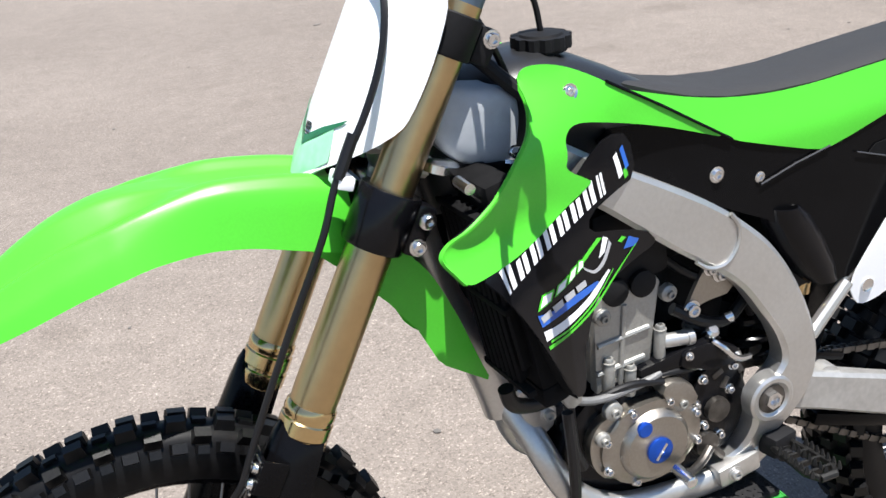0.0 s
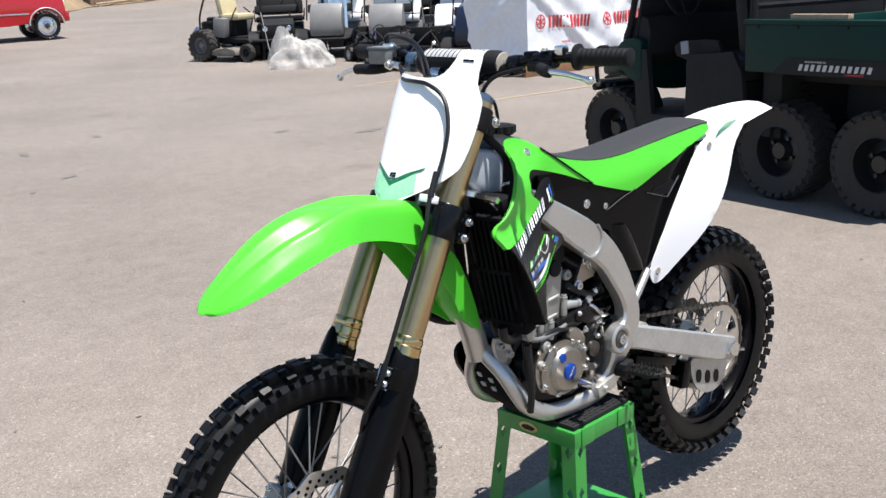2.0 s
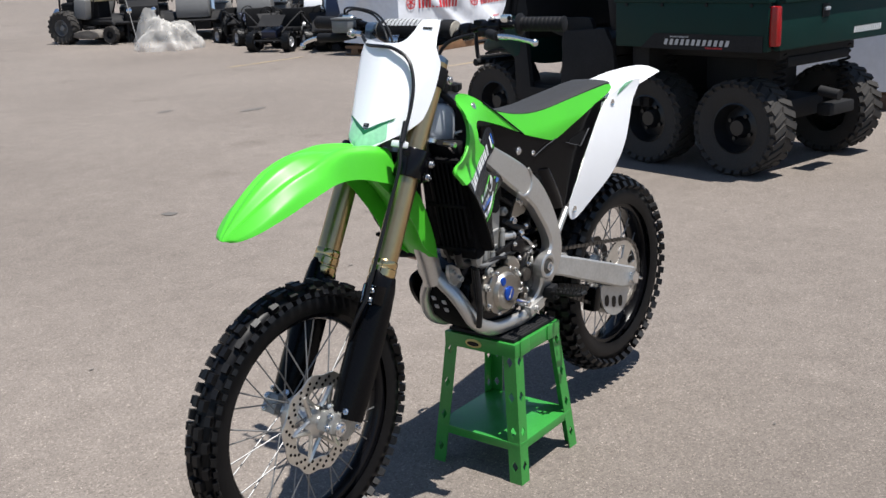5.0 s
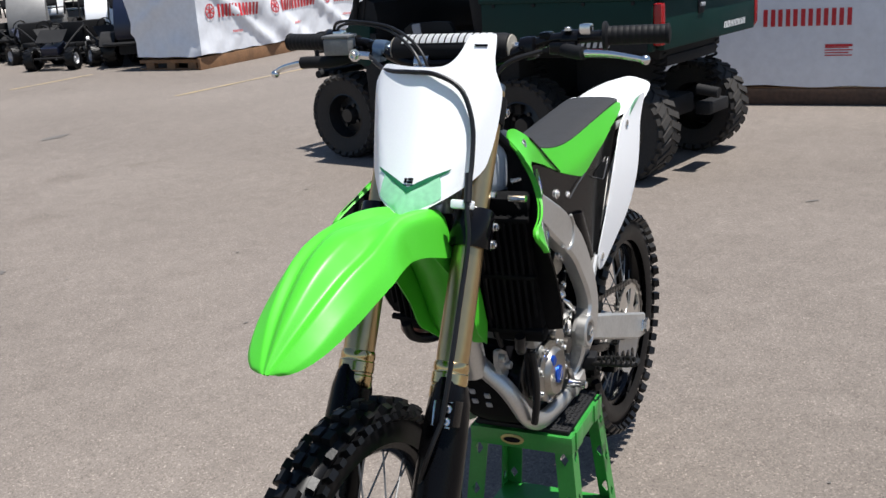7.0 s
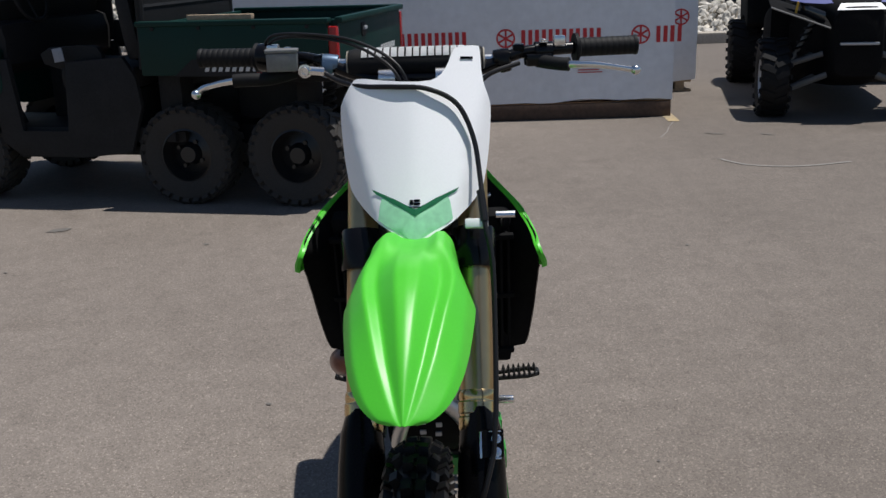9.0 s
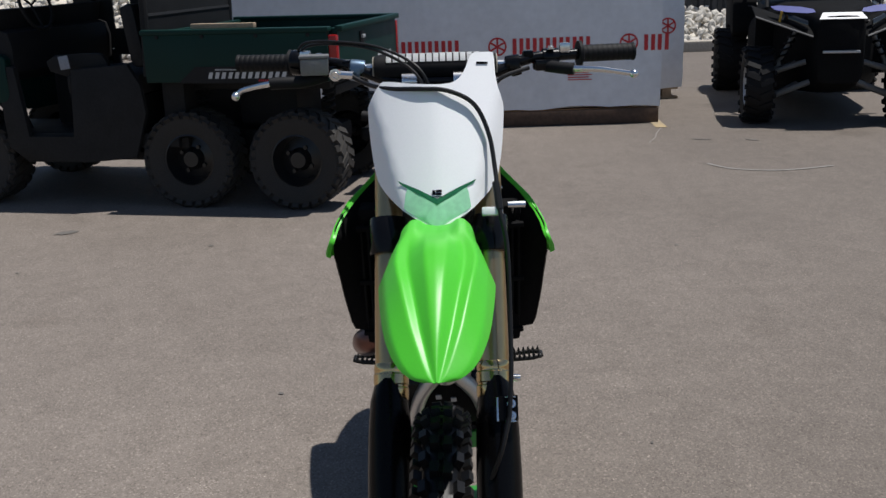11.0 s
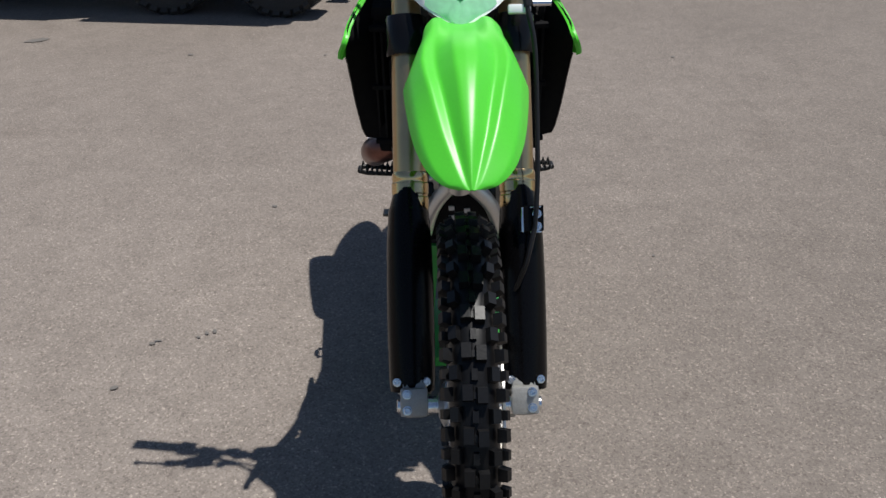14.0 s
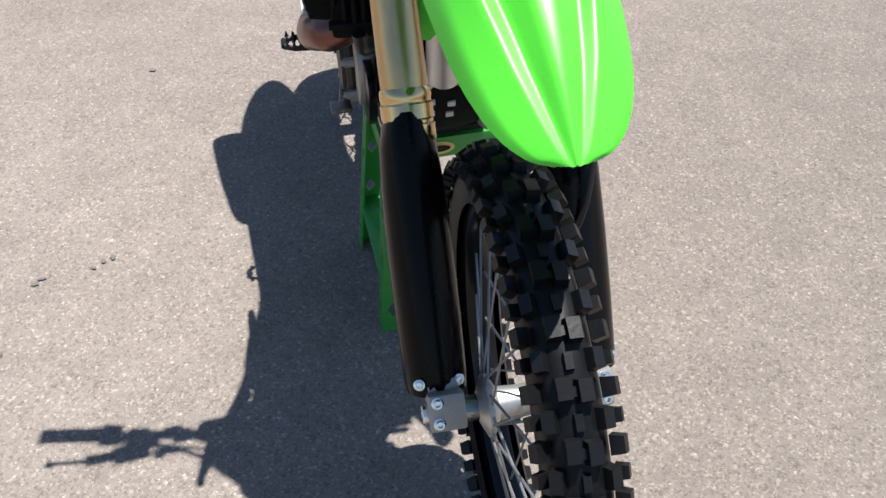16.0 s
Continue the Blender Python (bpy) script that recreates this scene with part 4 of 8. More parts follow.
    # hoses and wiring that hang behind the down tube
    for y, r, mat in ((0.030, 0.017, M_HOSE), (-0.022, 0.019, M_HOSE), (0.052, 0.006, M_DARKGREY)):
        bm = bmesh.new()
        tube(bm, catmull([(0.285, y, 1.030), (0.252, y, 0.950), (0.243, y * 1.1, 0.880), (0.236, y, 0.810), (0.215, y, 0.745)], 5), r, 10)
        part("coolant_hose", bm, mat, bike)
    bm = bmesh.new()
    rows = []
    for x, z, w in ((0.199, 0.618, 0.010), (0.198, 0.602, 0.030), (0.192, 0.578, 0.052), (0.178, 0.546, 0.068), (0.150, 0.502, 0.076), (0.104, 0.464, 0.078), (0.02, 0.4435, 0.080), (-0.05, 0.438, 0.076)):
        rows.append([V(x - 0.010 * (k / 3) ** 2, k / 3 * w, z + 0.004 * (k / 3) ** 2) for k in range(-3, 4)])
    sheet(bm, rows, 0.003)
    skid = part("skid_plate", bm, M_DEEPBLACK, bike, "black skid plate with drain holes")
    bm = bmesh.new()
    for y, z, x in ((0.016, 0.566, 0.1785), (-0.018, 0.574, 0.182), (0.014, 0.540, 0.167), (-0.018, 0.546, 0.170)):
        lathe(bm, [(0.009, 0), (0.009, 0.003)], (x + 0.008, y, z), (0.9, 0, -0.45), 4)
    part("hole", bm, M_SILVERPRINT, skid)
    bm = bmesh.new()
    prism(bm, [(0.168, 0.628), (0.186, 0.600), (0.170, 0.560), (0.140, 0.520), (0.105, 0.492), (0.06, 0.500), (0.06, 0.60), (0.11, 0.625)], -0.118, -0.104, 2, 0.004)
    part("engine_guard", bm, M_BLACK, bike, "black plastic engine guard")
    # subframe struts and side bolts
    for sy in (1, -1):
        bm = bmesh.new()
        tube(bm, [(-0.262, sy * 0.100, 0.665), (-0.330, sy * 0.095, 0.735)], 0.011, 10)
        tube(bm, catmull([(-0.330, sy * 0.085, 0.735), (-0.48, sy * 0.08, 0.88), (-0.66, sy * 0.07, 1.02)], 4), 0.010, 10)
        tube(bm, [(0.0, sy * 0.06, 0.99), (-0.66, sy * 0.07, 1.02)], 0.010, 10)
        part("subframe", bm, M_ALU, bike)


build_frame()


def build_swingarm():
    for sy in (1, -1):
        bm = bmesh.new()
        rings = []
        for x, zt, zb, yo, th in ((-0.225, 0.616, 0.548, 0.112, 0.045), (-0.28, 0.598, 0.531, 0.114, 0.038), (-0.40, 0.558, 0.484, 0.112, 0.030), (-0.55, 0.506, 0.428, 0.109, 0.028), (-0.66, 0.468, 0.386, 0.107, 0.028), (-0.732, 0.443, 0.368, 0.107, 0.026), (-0.752, 0.436, 0.366, 0.107, 0.024)):
            y1, y0, e = sy * yo, sy * (yo - th), 0.006
            rings.append([V(x, y0, zt - e * 0.4), V(x, y1 - sy * e, zt), V(x, y1, zt - e), V(x, y1, zb + e), V(x, y1 - sy * e, zb), V(x, y0, zb + e * 0.4)])
        loft(bm, rings)
        arm = part("swingarm", bm, M_SWING, bike, "brushed aluminium swingarm", 25)
        bm = bmesh.new()
        box(bm, (-0.738, sy * 0.108, 0.400), (0.065, 0.010, 0.036), Matrix.Rotation(radians(-20), 4, "Y"), 0.004)
        lathe(bm, [(0.021, 0.113), (0.021, 0.122), (0.012, 0.124)], RA, (0, sy, 0), 6)
        lathe(bm, [(0.006, 0), (0.006, 0.03)], (-0.79, sy * 0.096, 0.384), (-1, 0, -0.3), 8)
        part("axle_block", bm, M_STEEL, arm)
    bm = bmesh.new()
    lathe(bm, [(0.012, -0.12), (0.012, 0.12)], RA, (0, 1, 0), 14)
    part("rear_axle", bm, M_STEEL, bike)
    bm = bmesh.new()
    tube(bm, [(-0.30, -0.1, 0.563), (-0.30, 0.1, 0.563)], 0.035, 12)
    part("swingarm_bridge", bm, M_SWING, bike)
    # chain: links along both runs and round the sprocket
    c0, r0, r1 = V(-0.105, 0.062, 0.607), 0.030, 0.126
    c1 = V(RA.x, 0.062, RA.z)
    pts = []
    for k in range(13):
        a = radians(96 + 190 * k / 12)
        pts.append(c1 + V(r1 * math.cos(a), 0, r1 * math.sin(a)))
    a0 = [c0 + V(r0 * math.cos(radians(d)), 0, r0 * math.sin(radians(d))) for d in (-75, -35, 0, 35, 75)]
    pts += [c1.lerp(c0, 0.45) + V(0, 0, -0.10)] + a0
    loop = pts + [pts[0]]
    seg, out = 0.0127, []
    for a, b in zip(loop, loop[1:]):
        m = max(1, int((b - a).length / seg))
        out += [a.lerp(b, i / m) for i in range(m)]
    bm = bmesh.new()
    for i, (a, b) in enumerate(zip(out, out[1:] + out[:1])):
        d = b - a
        ang = math.atan2(d.z, d.x)
        for sy in (-1, 1):
            box(bm, (a + b) / 2 + V(0, sy * (0.0065 if i % 2 else 0.0045), 0), (0.0155, 0.0016, 0.011 if i % 2 else 0.009), Matrix.Rotation(-ang, 4, "Y"))
        box(bm, a, (0.006, 0.010, 0.006), Matrix.Rotation(-ang, 4, "Y"))
    part("chain", bm, M_CHAIN, bike, "dark steel drive chain", kind="stuff")
    bm = bmesh.new()
    prism(bm, [(-0.552, 0.420), (-0.62, 0.398), (-0.748, 0.362), (-0.752, 0.340), (-0.715, 0.288), (-0.66, 0.280), (-0.60, 0.305), (-0.565, 0.350)], 0.078, 0.084, 1)
    prism(bm, [(-0.552, 0.420), (-0.62, 0.398), (-0.748, 0.362), (-0.752, 0.340), (-0.715, 0.288), (-0.66, 0.280), (-0.60, 0.305), (-0.565, 0.350)], 0.042, 0.048, 1)
    guide = part("chain_guide", bm, M_SWING, bike, "alloy chain guide with slots")
    bm = bmesh.new()
    for x, z in ((-0.598, 0.352), (-0.645, 0.336), (-0.690, 0.326)):
        prism(bm, [(x - 0.013, z - 0.022), (x + 0.013, z - 0.017), (x + 0.013, z + 0.022), (x - 0.013, z + 0.017)], 0.0835, 0.0855, 1)
    part("slot", bm, M_BLACK, guide)
    bm = bmesh.new()
    box(bm, (-0.540, 0.062, 0.372), (0.040, 0.044, 0.080), Matrix.Rotation(radians(-12), 4, "Y"), 0.006)
    part("guide_block", bm, M_BLACK, guide)
    bm = bmesh.new()
    box(bm, (-0.40, 0.064, 0.455), (0.20, 0.03, 0.024), Matrix.Rotation(radians(-18), 4, "Y"), 0.008)
    box(bm, (-0.30, 0.064, 0.605), (0.12, 0.024, 0.014), Matrix.Rotation(radians(-18), 4, "Y"), 0.005)
    part("chain_slider", bm, M_BLACK, bike)
    # shock absorber and its reservoir
    bm = bmesh.new()
    coil = [V(-0.205 - 0.040 * t + 0.045 * math.cos(t * 5.5 * 2 * math.pi), 0.045 * math.sin(t * 5.5 * 2 * math.pi), 0.600 + 0.20 * t) for t in np.linspace(0, 1, 140)]
    tube(bm, coil, 0.0085, 8)
    part("shock_spring", bm, M_GLOSSBLACK, bike, "black coil spring")
    bm = bmesh.new()
    tube(bm, [(-0.195, 0, 0.56), (-0.26, 0, 0.88)], 0.020, 14)
    part("shock_body", bm, M_GLOSSBLACK, bike)
    bm = bmesh.new()
    tube(bm, [(-0.275, 0.045, 0.715), (-0.285, 0.045, 0.80)], 0.024, 16)
    part("shock_reservoir", bm, M_GOLDBAND, bike, "gold shock reservoir")


build_swingarm()


# ---- bodywork ----
def side_y(x, z):
    """How far the shrouds stand out from the middle: flush at the back, flared at the front edge."""
    edge_y = interp(z, [0.70, 0.775, 0.84, 0.945, 0.97, 1.01, 1.05, 1.09, 1.14], [0.196, 0.206, 0.215, 0.2225, 0.2225, 0.212, 0.188, 0.143, 0.099])
    edge_x = interp(z, [0.70, 0.79, 0.855, 0.91, 0.95, 0.985, 1.0, 1.015, 1.034, 1.064, 1.087, 1.114, 1.14], [0.172, 0.216, 0.252, 0.287, 0.322, 0.360, 0.356, 0.319, 0.286, 0.246, 0.216, 0.205, 0.205])
    t = min(1.05, max(0.0, (x + 0.12) / (edge_x + 0.12)))
    flare = interp(z, [1.0, 1.06], [1.6, 2.4])
    return 0.086 - 0.05 * max(0.0, z - 1.06) * (1 - t) + (edge_y - 0.086) * t ** flare


def print_on(name, polys, where, material, parent, label="", up=0.001, ahead=None):
    """Flat prints that follow a panel, kept behind its front edge; quads run from their first side to the third."""
    bm = bmesh.new()
    for p in polys:
        if ahead:
            p = [(min(u, ahead(v)), v) for u, v in p]
        if len(p) == 4:
            a, b, c, d = [Vector(q) for q in p]
            ribbon(bm, [a.lerp(b, k / 4) for k in range(5)], [d.lerp(c, k / 4) for k in range(5)], where, up)
        else:
            panel(bm, p, lambda u, v: where(u, v, up), 0.0004, 0.007, rounds=0)
    return part(name, bm, material, parent, label)


def ribbon(bm, one, two, where, up=0.001):
    """A printed band between two lines on a panel."""
    sheet_rows = [[where(a[0], a[1], up), where((a[0] + b[0]) / 2, (a[1] + b[1]) / 2, up), where(b[0], b[1], up)] for a, b in zip(one, two)]
    skin(bm, [[bm.verts.new(p) for p in r] for r in sheet_rows], False, False)


def bend(pts, n=6):
    return [(p.x, p.y) for p in catmull([(u, v, 0) for u, v in pts], n)]


def build_bodywork():
    for sy in (1, -1):
        out = lambda x, z, up=0.0: V(x, sy * (side_y(x, z) + up), z)
        # lime shroud: tank wing and the blade that runs down over the radiator
        bm = bmesh.new()
        panel(bm, [(0.210, 1.139), (0.198, 1.153), (0.161, 1.150), (0.120, 1.135), (0.062, 1.102), (0.006, 1.071), (-0.118, 0.999), (-0.057, 1.021), (0.008, 1.044), (0.103, 1.070), (0.145, 1.079), (0.164, 1.068), (0.163, 1.042), (0.170, 1.029), (0.133, 1.007), (0.125, 1.001), (0.174, 0.982), (0.254, 0.955), (0.326, 0.951), (0.346, 0.955), (0.368, 0.988), (0.362, 1.000), (0.323, 1.015), (0.290, 1.034), (0.249, 1.064), (0.217, 1.087), (0.205, 1.114)], out, 0.003, 0.016, rounds=2)
        shroud = part("shroud", bm, M_GREEN, bike, "lime green radiator shroud")
        bm = bmesh.new()
        rim = catmull([out(x, z) for x, z in ((0.209, 1.135), (0.206, 1.112), (0.218, 1.086), (0.250, 1.062), (0.290, 1.034), (0.325, 1.015), (0.356, 1.002), (0.368, 0.988), (0.357, 0.970), (0.345, 0.955))], 4)
        sheet(bm, [[p, p + V(0.003, -sy * 0.004, -0.001), p + V(0.001, -sy * 0.010, -0.003)] for p in rim], 0.003)
        part("rolled_edge", bm, M_GREEN, shroud)
        bm = bmesh.new()
        seam = catmull([out(x, z, 0.0012) for x, z in ((0.085, 1.116), (0.062, 1.103), (0.006, 1.072), (-0.055, 1.036), (-0.116, 1.000))], 5)
        tube(bm, seam, 0.0022, 6)
        part("seam", bm, M_BLACK, shroud)
        bm = bmesh.new()
        lathe(bm, [(0.010, -0.001), (0.0105, 0.0012), (0.008, 0.0002)], out(0.141, 1.114), (0, sy, 0.2), 18)
        bolt(bm, out(0.141, 1.114), (0, sy, 0.15), 0.005, 0.003)
        part("screw", bm, M_STEEL, shroud)
        # black lower shroud
        low = lambda x, z, up=0.0: V(x, sy * (side_y(x, z) - 0.002 + up), z)
        bm = bmesh.new()
        panel(bm, [(0.091, 1.051), (0.056, 1.045), (0.050, 0.988), (0.089, 0.977), (0.136, 0.962), (0.141, 0.941), (0.091, 0.928), (0.039, 0.911), (0.020, 0.897), (0.022, 0.885), (0.059, 0.879), (0.107, 0.867), (0.139, 0.856), (0.155, 0.827), (0.170, 0.800), (0.174, 0.752), (0.184, 0.743), (0.198, 0.751), (0.227, 0.809), (0.262, 0.874), (0.296, 0.924), (0.326, 0.956), (0.248, 0.974), (0.177, 0.995), (0.131, 1.031)], low, 0.003, 0.010, rounds=1)
        lower = part("lower_shroud", bm, M_GLOSSBLACK, bike, "gloss black lower shroud with white and green graphics")
        edge = lambda z: interp(z, [0.749, 0.809, 0.874, 0.924, 0.956], [0.190, 0.219, 0.254, 0.288, 0.318])
        # eight slanted blocks stand for the maker's lettering
        a, b = Vector((0.292, 0.920)), Vector((0.091, 0.984))
        d = (b - a) / 8.0
        n = Vector((0.374, 0.938))
        polys = []
        for k in range(8):
            p = a + d * (k + 0.08)
            w = d * (0.72 if k not in (7,) else 0.4)
            hgt = n * (0.030 if k in (0, 6, 7) else 0.022)
            s = d * 0.22
            polys += [[p, p + w * 0.40, p + w * 0.40 + hgt + s, p + hgt + s], [p + w * 0.60, p + w, p + w + hgt + s, p + w * 0.60 + hgt + s]]
        print_on("bar", [[tuple(q) for q in p] for p in polys], low, M_LETTER, lower, ahead=edge)
        st = lambda x, z, w, h: [(x, z), (x - w * 0.5, z + w * 0.35), (x - w * 0.5 + h * 0.25, z + w * 0.35 + h), (x + h * 0.25, z + h)]
        print_on("stripe", [st(0.080, 0.992, 0.014, 0.030), [(0.118, 0.929), (0.109, 0.924), (0.118, 0.908), (0.129, 0.904)]], low, M_LETTER, lower, ahead=edge)
        print_on("stripe", [st(0.068, 1.001, 0.012, 0.028), [(0.071, 0.914), (0.052, 0.904), (0.060, 0.897), (0.082, 0.900)]], low, M_BLUEPRINT, lower, ahead=edge)
        print_on("stripe", [st(0.070, 0.989, 0.012, 0.012), [(0.128, 0.931), (0.120, 0.928), (0.156, 0.909), (0.160, 0.914)], [(0.084, 0.918), (0.076, 0.914), (0.086, 0.910), (0.092, 0.914)]], low, M_GREEN, lower, ahead=edge)
        # sweeping bands below the lettering
        for one, two, ink in ((((0.248, 0.880), (0.216, 0.874), (0.169, 0.876), (0.135, 0.877)), ((0.243, 0.864), (0.207, 0.864), (0.150, 0.868), (0.133, 0.874)), M_BLUEPRINT),
                              (((0.242, 0.858), (0.205, 0.855), (0.159, 0.862), (0.113, 0.884)), ((0.239, 0.845), (0.194, 0.845), (0.145, 0.857), (0.110, 0.881)), M_LETTER),
                              (((0.237, 0.838), (0.196, 0.837), (0.148, 0.847), (0.108, 0.869), (0.057, 0.901)), ((0.236, 0.833), (0.196, 0.833), (0.148, 0.843), (0.108, 0.865), (0.058, 0.899)), M_GREEN),
                              (((0.232, 0.843), (0.190, 0.842), (0.142, 0.856), (0.104, 0.882)), ((0.232, 0.840), (0.190, 0.8395), (0.142, 0.853), (0.104, 0.880)), M_GREEN),
                              (((0.160, 0.905), (0.140, 0.893), (0.122, 0.900), (0.108, 0.921)), ((0.156, 0.899), (0.138, 0.888), (0.119, 0.894), (0.104, 0.915)), M_SILVERPRINT)):
            bm = bmesh.new()
            ribbon(bm, bend(one), bend(two), low)
            part("swoosh", bm, ink, lower)
        # model lettering as outlined slanted blocks
        big = [[(0.247, 0.884), (0.221, 0.8865), (0.213, 0.8985), (0.236, 0.900)], [(0.215, 0.888), (0.193, 0.892), (0.185, 0.905), (0.207, 0.900)], [(0.190, 0.893), (0.175, 0.898), (0.168, 0.913), (0.182, 0.908)], [(0.172, 0.899), (0.158, 0.904), (0.156, 0.914), (0.166, 0.915)]]
        print_on("bar", big, low, M_GREEN, lower, ahead=edge)
        print_on("bar", [[tuple(Vector(q).lerp(sum((Vector(r) for r in p), Vector((0, 0))) / 4, 0.28)) for q in p] for p in big], low, M_LETTER, lower, up=0.0016, ahead=edge)
        small = []
        for k in range(4):
            p, d2 = Vector((0.240, 0.868)).lerp(Vector((0.150, 0.880)), k * 0.25), Vector((-0.017, 0.002))
            small.append([tuple(p), tuple(p + d2), tuple(p + d2 + Vector((0.002, 0.0085))), tuple(p + Vector((0.004, 0.0085)))])
        print_on("bar", small, low, M_SILVERPRINT, lower, up=0.0016, ahead=edge)
        # lime side of the seat
        bm = bmesh.new()
        top = [(0.058, 1.098), (0.0, 1.080), (-0.06, 1.064), (-0.12, 1.053), (-0.19, 1.047), (-0.27, 1.049), (-0.36, 1.058), (-0.48, 1.069), (-0.56, 1.076), (-0.635, 1.081)]
        tz = lambda x: interp(-x, [-p[0] for p in top], [p[1] for p in top])
        sidew = lambda x, z, up=0.0: V(x, sy * (0.0715 + 0.0165 * min(1, max(0, (tz(x) - z) / 0.06)) + up), z)
        panel(bm, top + [(-0.645, 1.066), (-0.62, 1.054), (-0.53, 1.030), (-0.42, 0.998), (-0.290, 0.955), (-0.265, 0.955), (-0.19, 0.976), (-0.110, 1.000), (-0.034, 1.046), (0.024, 1.078)], sidew, 0.003, 0.016, rounds=1)
        part("seat_side", bm, M_GREEN, bike, "lime green seat side panel")
        # black airbox side cover
        bm = bmesh.new()
        cover = lambda x, z, up=0.0: V(x, sy * (0.084 + 0.012 * min(1, max(0, (0.98 - z) / 0.2)) + up), z)
        panel(bm, [(0.10, 1.05), (0.0, 1.045), (-0.12, 1.0), (-0.27, 0.962), (-0.40, 1.0), (-0.54, 1.035), (-0.575, 1.035), (-0.52, 0.97), (-0.43, 0.86), (-0.345, 0.745), (-0.30, 0.742), (-0.262, 0.80), (-0.20, 0.86), (-0.12, 0.895), (-0.02, 0.945), (0.07, 0.995)], cover, 0.003, 0.018, rounds=1)
        side = part("side_cover", bm, M_BLACK, bike, "black airbox side cover")
        bm = bmesh.new()
        bolt(bm, cover(-0.093, 0.953), (0, sy, 0), 0.0085, 0.006)
        bolt(bm, cover(-0.165, 0.935), (0, sy, 0), 0.006, 0.004)
        part("bolt", bm, M_STEEL, side)
        # vent drawn as a flat black triangle with dark grey lines along it
        bm = bmesh.new()
        panel(bm, [(-0.477, 0.96), (-0.335, 0.939), (-0.422, 0.913)], lambda x, z: cover(x, z, 0.003), 0.002, 0.02, rounds=1)
        part("vent_recess", bm, M_DEEPBLACK, side)
        for pts, r in (([(-0.422, 0.913), (-0.477, 0.96)], 0.0022), ([(-0.335, 0.939), (-0.422, 0.913)], 0.0012), ([(-0.165, 0.925), (-0.225, 0.944), (-0.285, 0.958)], 0.0014)):
            bm = bmesh.new()
            tube(bm, [cover(x, z, 0.004) for x, z in pts], r, 6)
            part("edge_line", bm, M_DARKGREY, side)
        bm = bmesh.new()
        rows = []
        for zz, w in ((0.88, 0.03), (0.86, 0.045), (0.82, 0.05), (0.77, 0.046), (0.745, 0.03)):
            rows.append([V(-0.212 - 0.6 * (0.88 - zz) + w * math.cos(a) * 0.9, sy * (0.07 + 0.035 * math.sin(a)), zz) for a in [math.pi * k / 8 for k in range(9)]])
        sheet(bm, rows, 0.003)
        part("airbox_bulge", bm, M_GLOSSBLACK, side)
        # white rear number panel
        bm = bmesh.new()
        white = lambda x, z, up=0.0: V(x, sy * (0.100 + 0.012 * math.sin(max(0, min(1, (1.05 - z) / 0.36)) * math.pi) + up), z)
        head = [(-0.555, 1.034), (-0.60, 1.052), (-0.650, 1.066), (-0.70, 1.082)] if sy > 0 else [(-0.555, 1.030), (-0.60, 1.044), (-0.650, 1.056), (-0.70, 1.072)]
        dz = 0.0 if sy > 0 else -0.016
        panel(bm, head + [(-0.80, 1.082 + dz), (-0.775, 1.055 + dz), (-0.725, 1.01), (-0.700, 0.95), (-0.672, 0.888), (-0.62, 0.825), (-0.560, 0.780), (-0.46, 0.732), (-0.40, 0.700), (-0.366, 0.690), (-0.345, 0.697), (-0.325, 0.735), (-0.37, 0.815), (-0.43, 0.905), (-0.50, 0.985)], white, 0.003, 0.018, rounds=1)
        num = part("rear_number_panel", bm, M_WHITE, bike, "white rear side number panel")
        bm = bmesh.new()
        for x, z in ((-0.598, 1.025), (-0.362, 0.725)):
            lathe(bm, [(0.011, -0.001), (0.011, 0.003), (0.007, 0.001)], white(x, z), (0, sy, 0), 16)
        part("screw", bm, M_STEEL, num)
        print_on("green_fade", [[(x, z + dz) for x, z in ((-0.650, 1.060), (-0.685, 1.076), (-0.74, 1.080), (-0.68, 1.058), (-0.632, 1.042))]], white, M_GREENFADE, num)
        print_on("stripe", [[(x, z + dz) for x, z in q] for q in (((-0.636, 1.048), (-0.633, 1.044), (-0.712, 1.074), (-0.722, 1.078)), ((-0.648, 1.058), (-0.645, 1.054), (-0.692, 1.073), (-0.702, 1.076)))], white, M_DKGREEN, num, up=0.002)
    # seat
    bm = bmesh.new()
    rings = []
    for x, z, w, d in ((0.095, 1.122, 0.030, 0.02), (0.060, 1.112, 0.055, 0.03), (0.0, 1.091, 0.068, 0.04), (-0.06, 1.073, 0.070, 0.045), (-0.12, 1.062, 0.0705, 0.05), (-0.19, 1.057, 0.0705, 0.05), (-0.27, 1.058, 0.0705, 0.05), (-0.36, 1.067, 0.0705, 0.05), (-0.48, 1.079, 0.0705, 0.05), (-0.56, 1.087, 0.0705, 0.045), (-0.62, 1.091, 0.0705, 0.04), (-0.655, 1.088, 0.062, 0.02), (-0.675, 1.082, 0.045, 0.01)):
        ring = []
        for k in range(17):
            q = -1 + 2 * k / 16
            ring.append(V(x, q * w, z - 0.005 * abs(q) ** 6 - 0.002 * q * q))
        ring += [V(x, w * 0.98, z - d), V(x, 0, z - d), V(x, -w * 0.98, z - d)]
        rings.append(ring)
    loft(bm, rings)
    part("seat", bm, M_SEAT, bike, "dark grey textured saddle", 60)
    # tank and filler cap
    bm = bmesh.new()
    rings = []
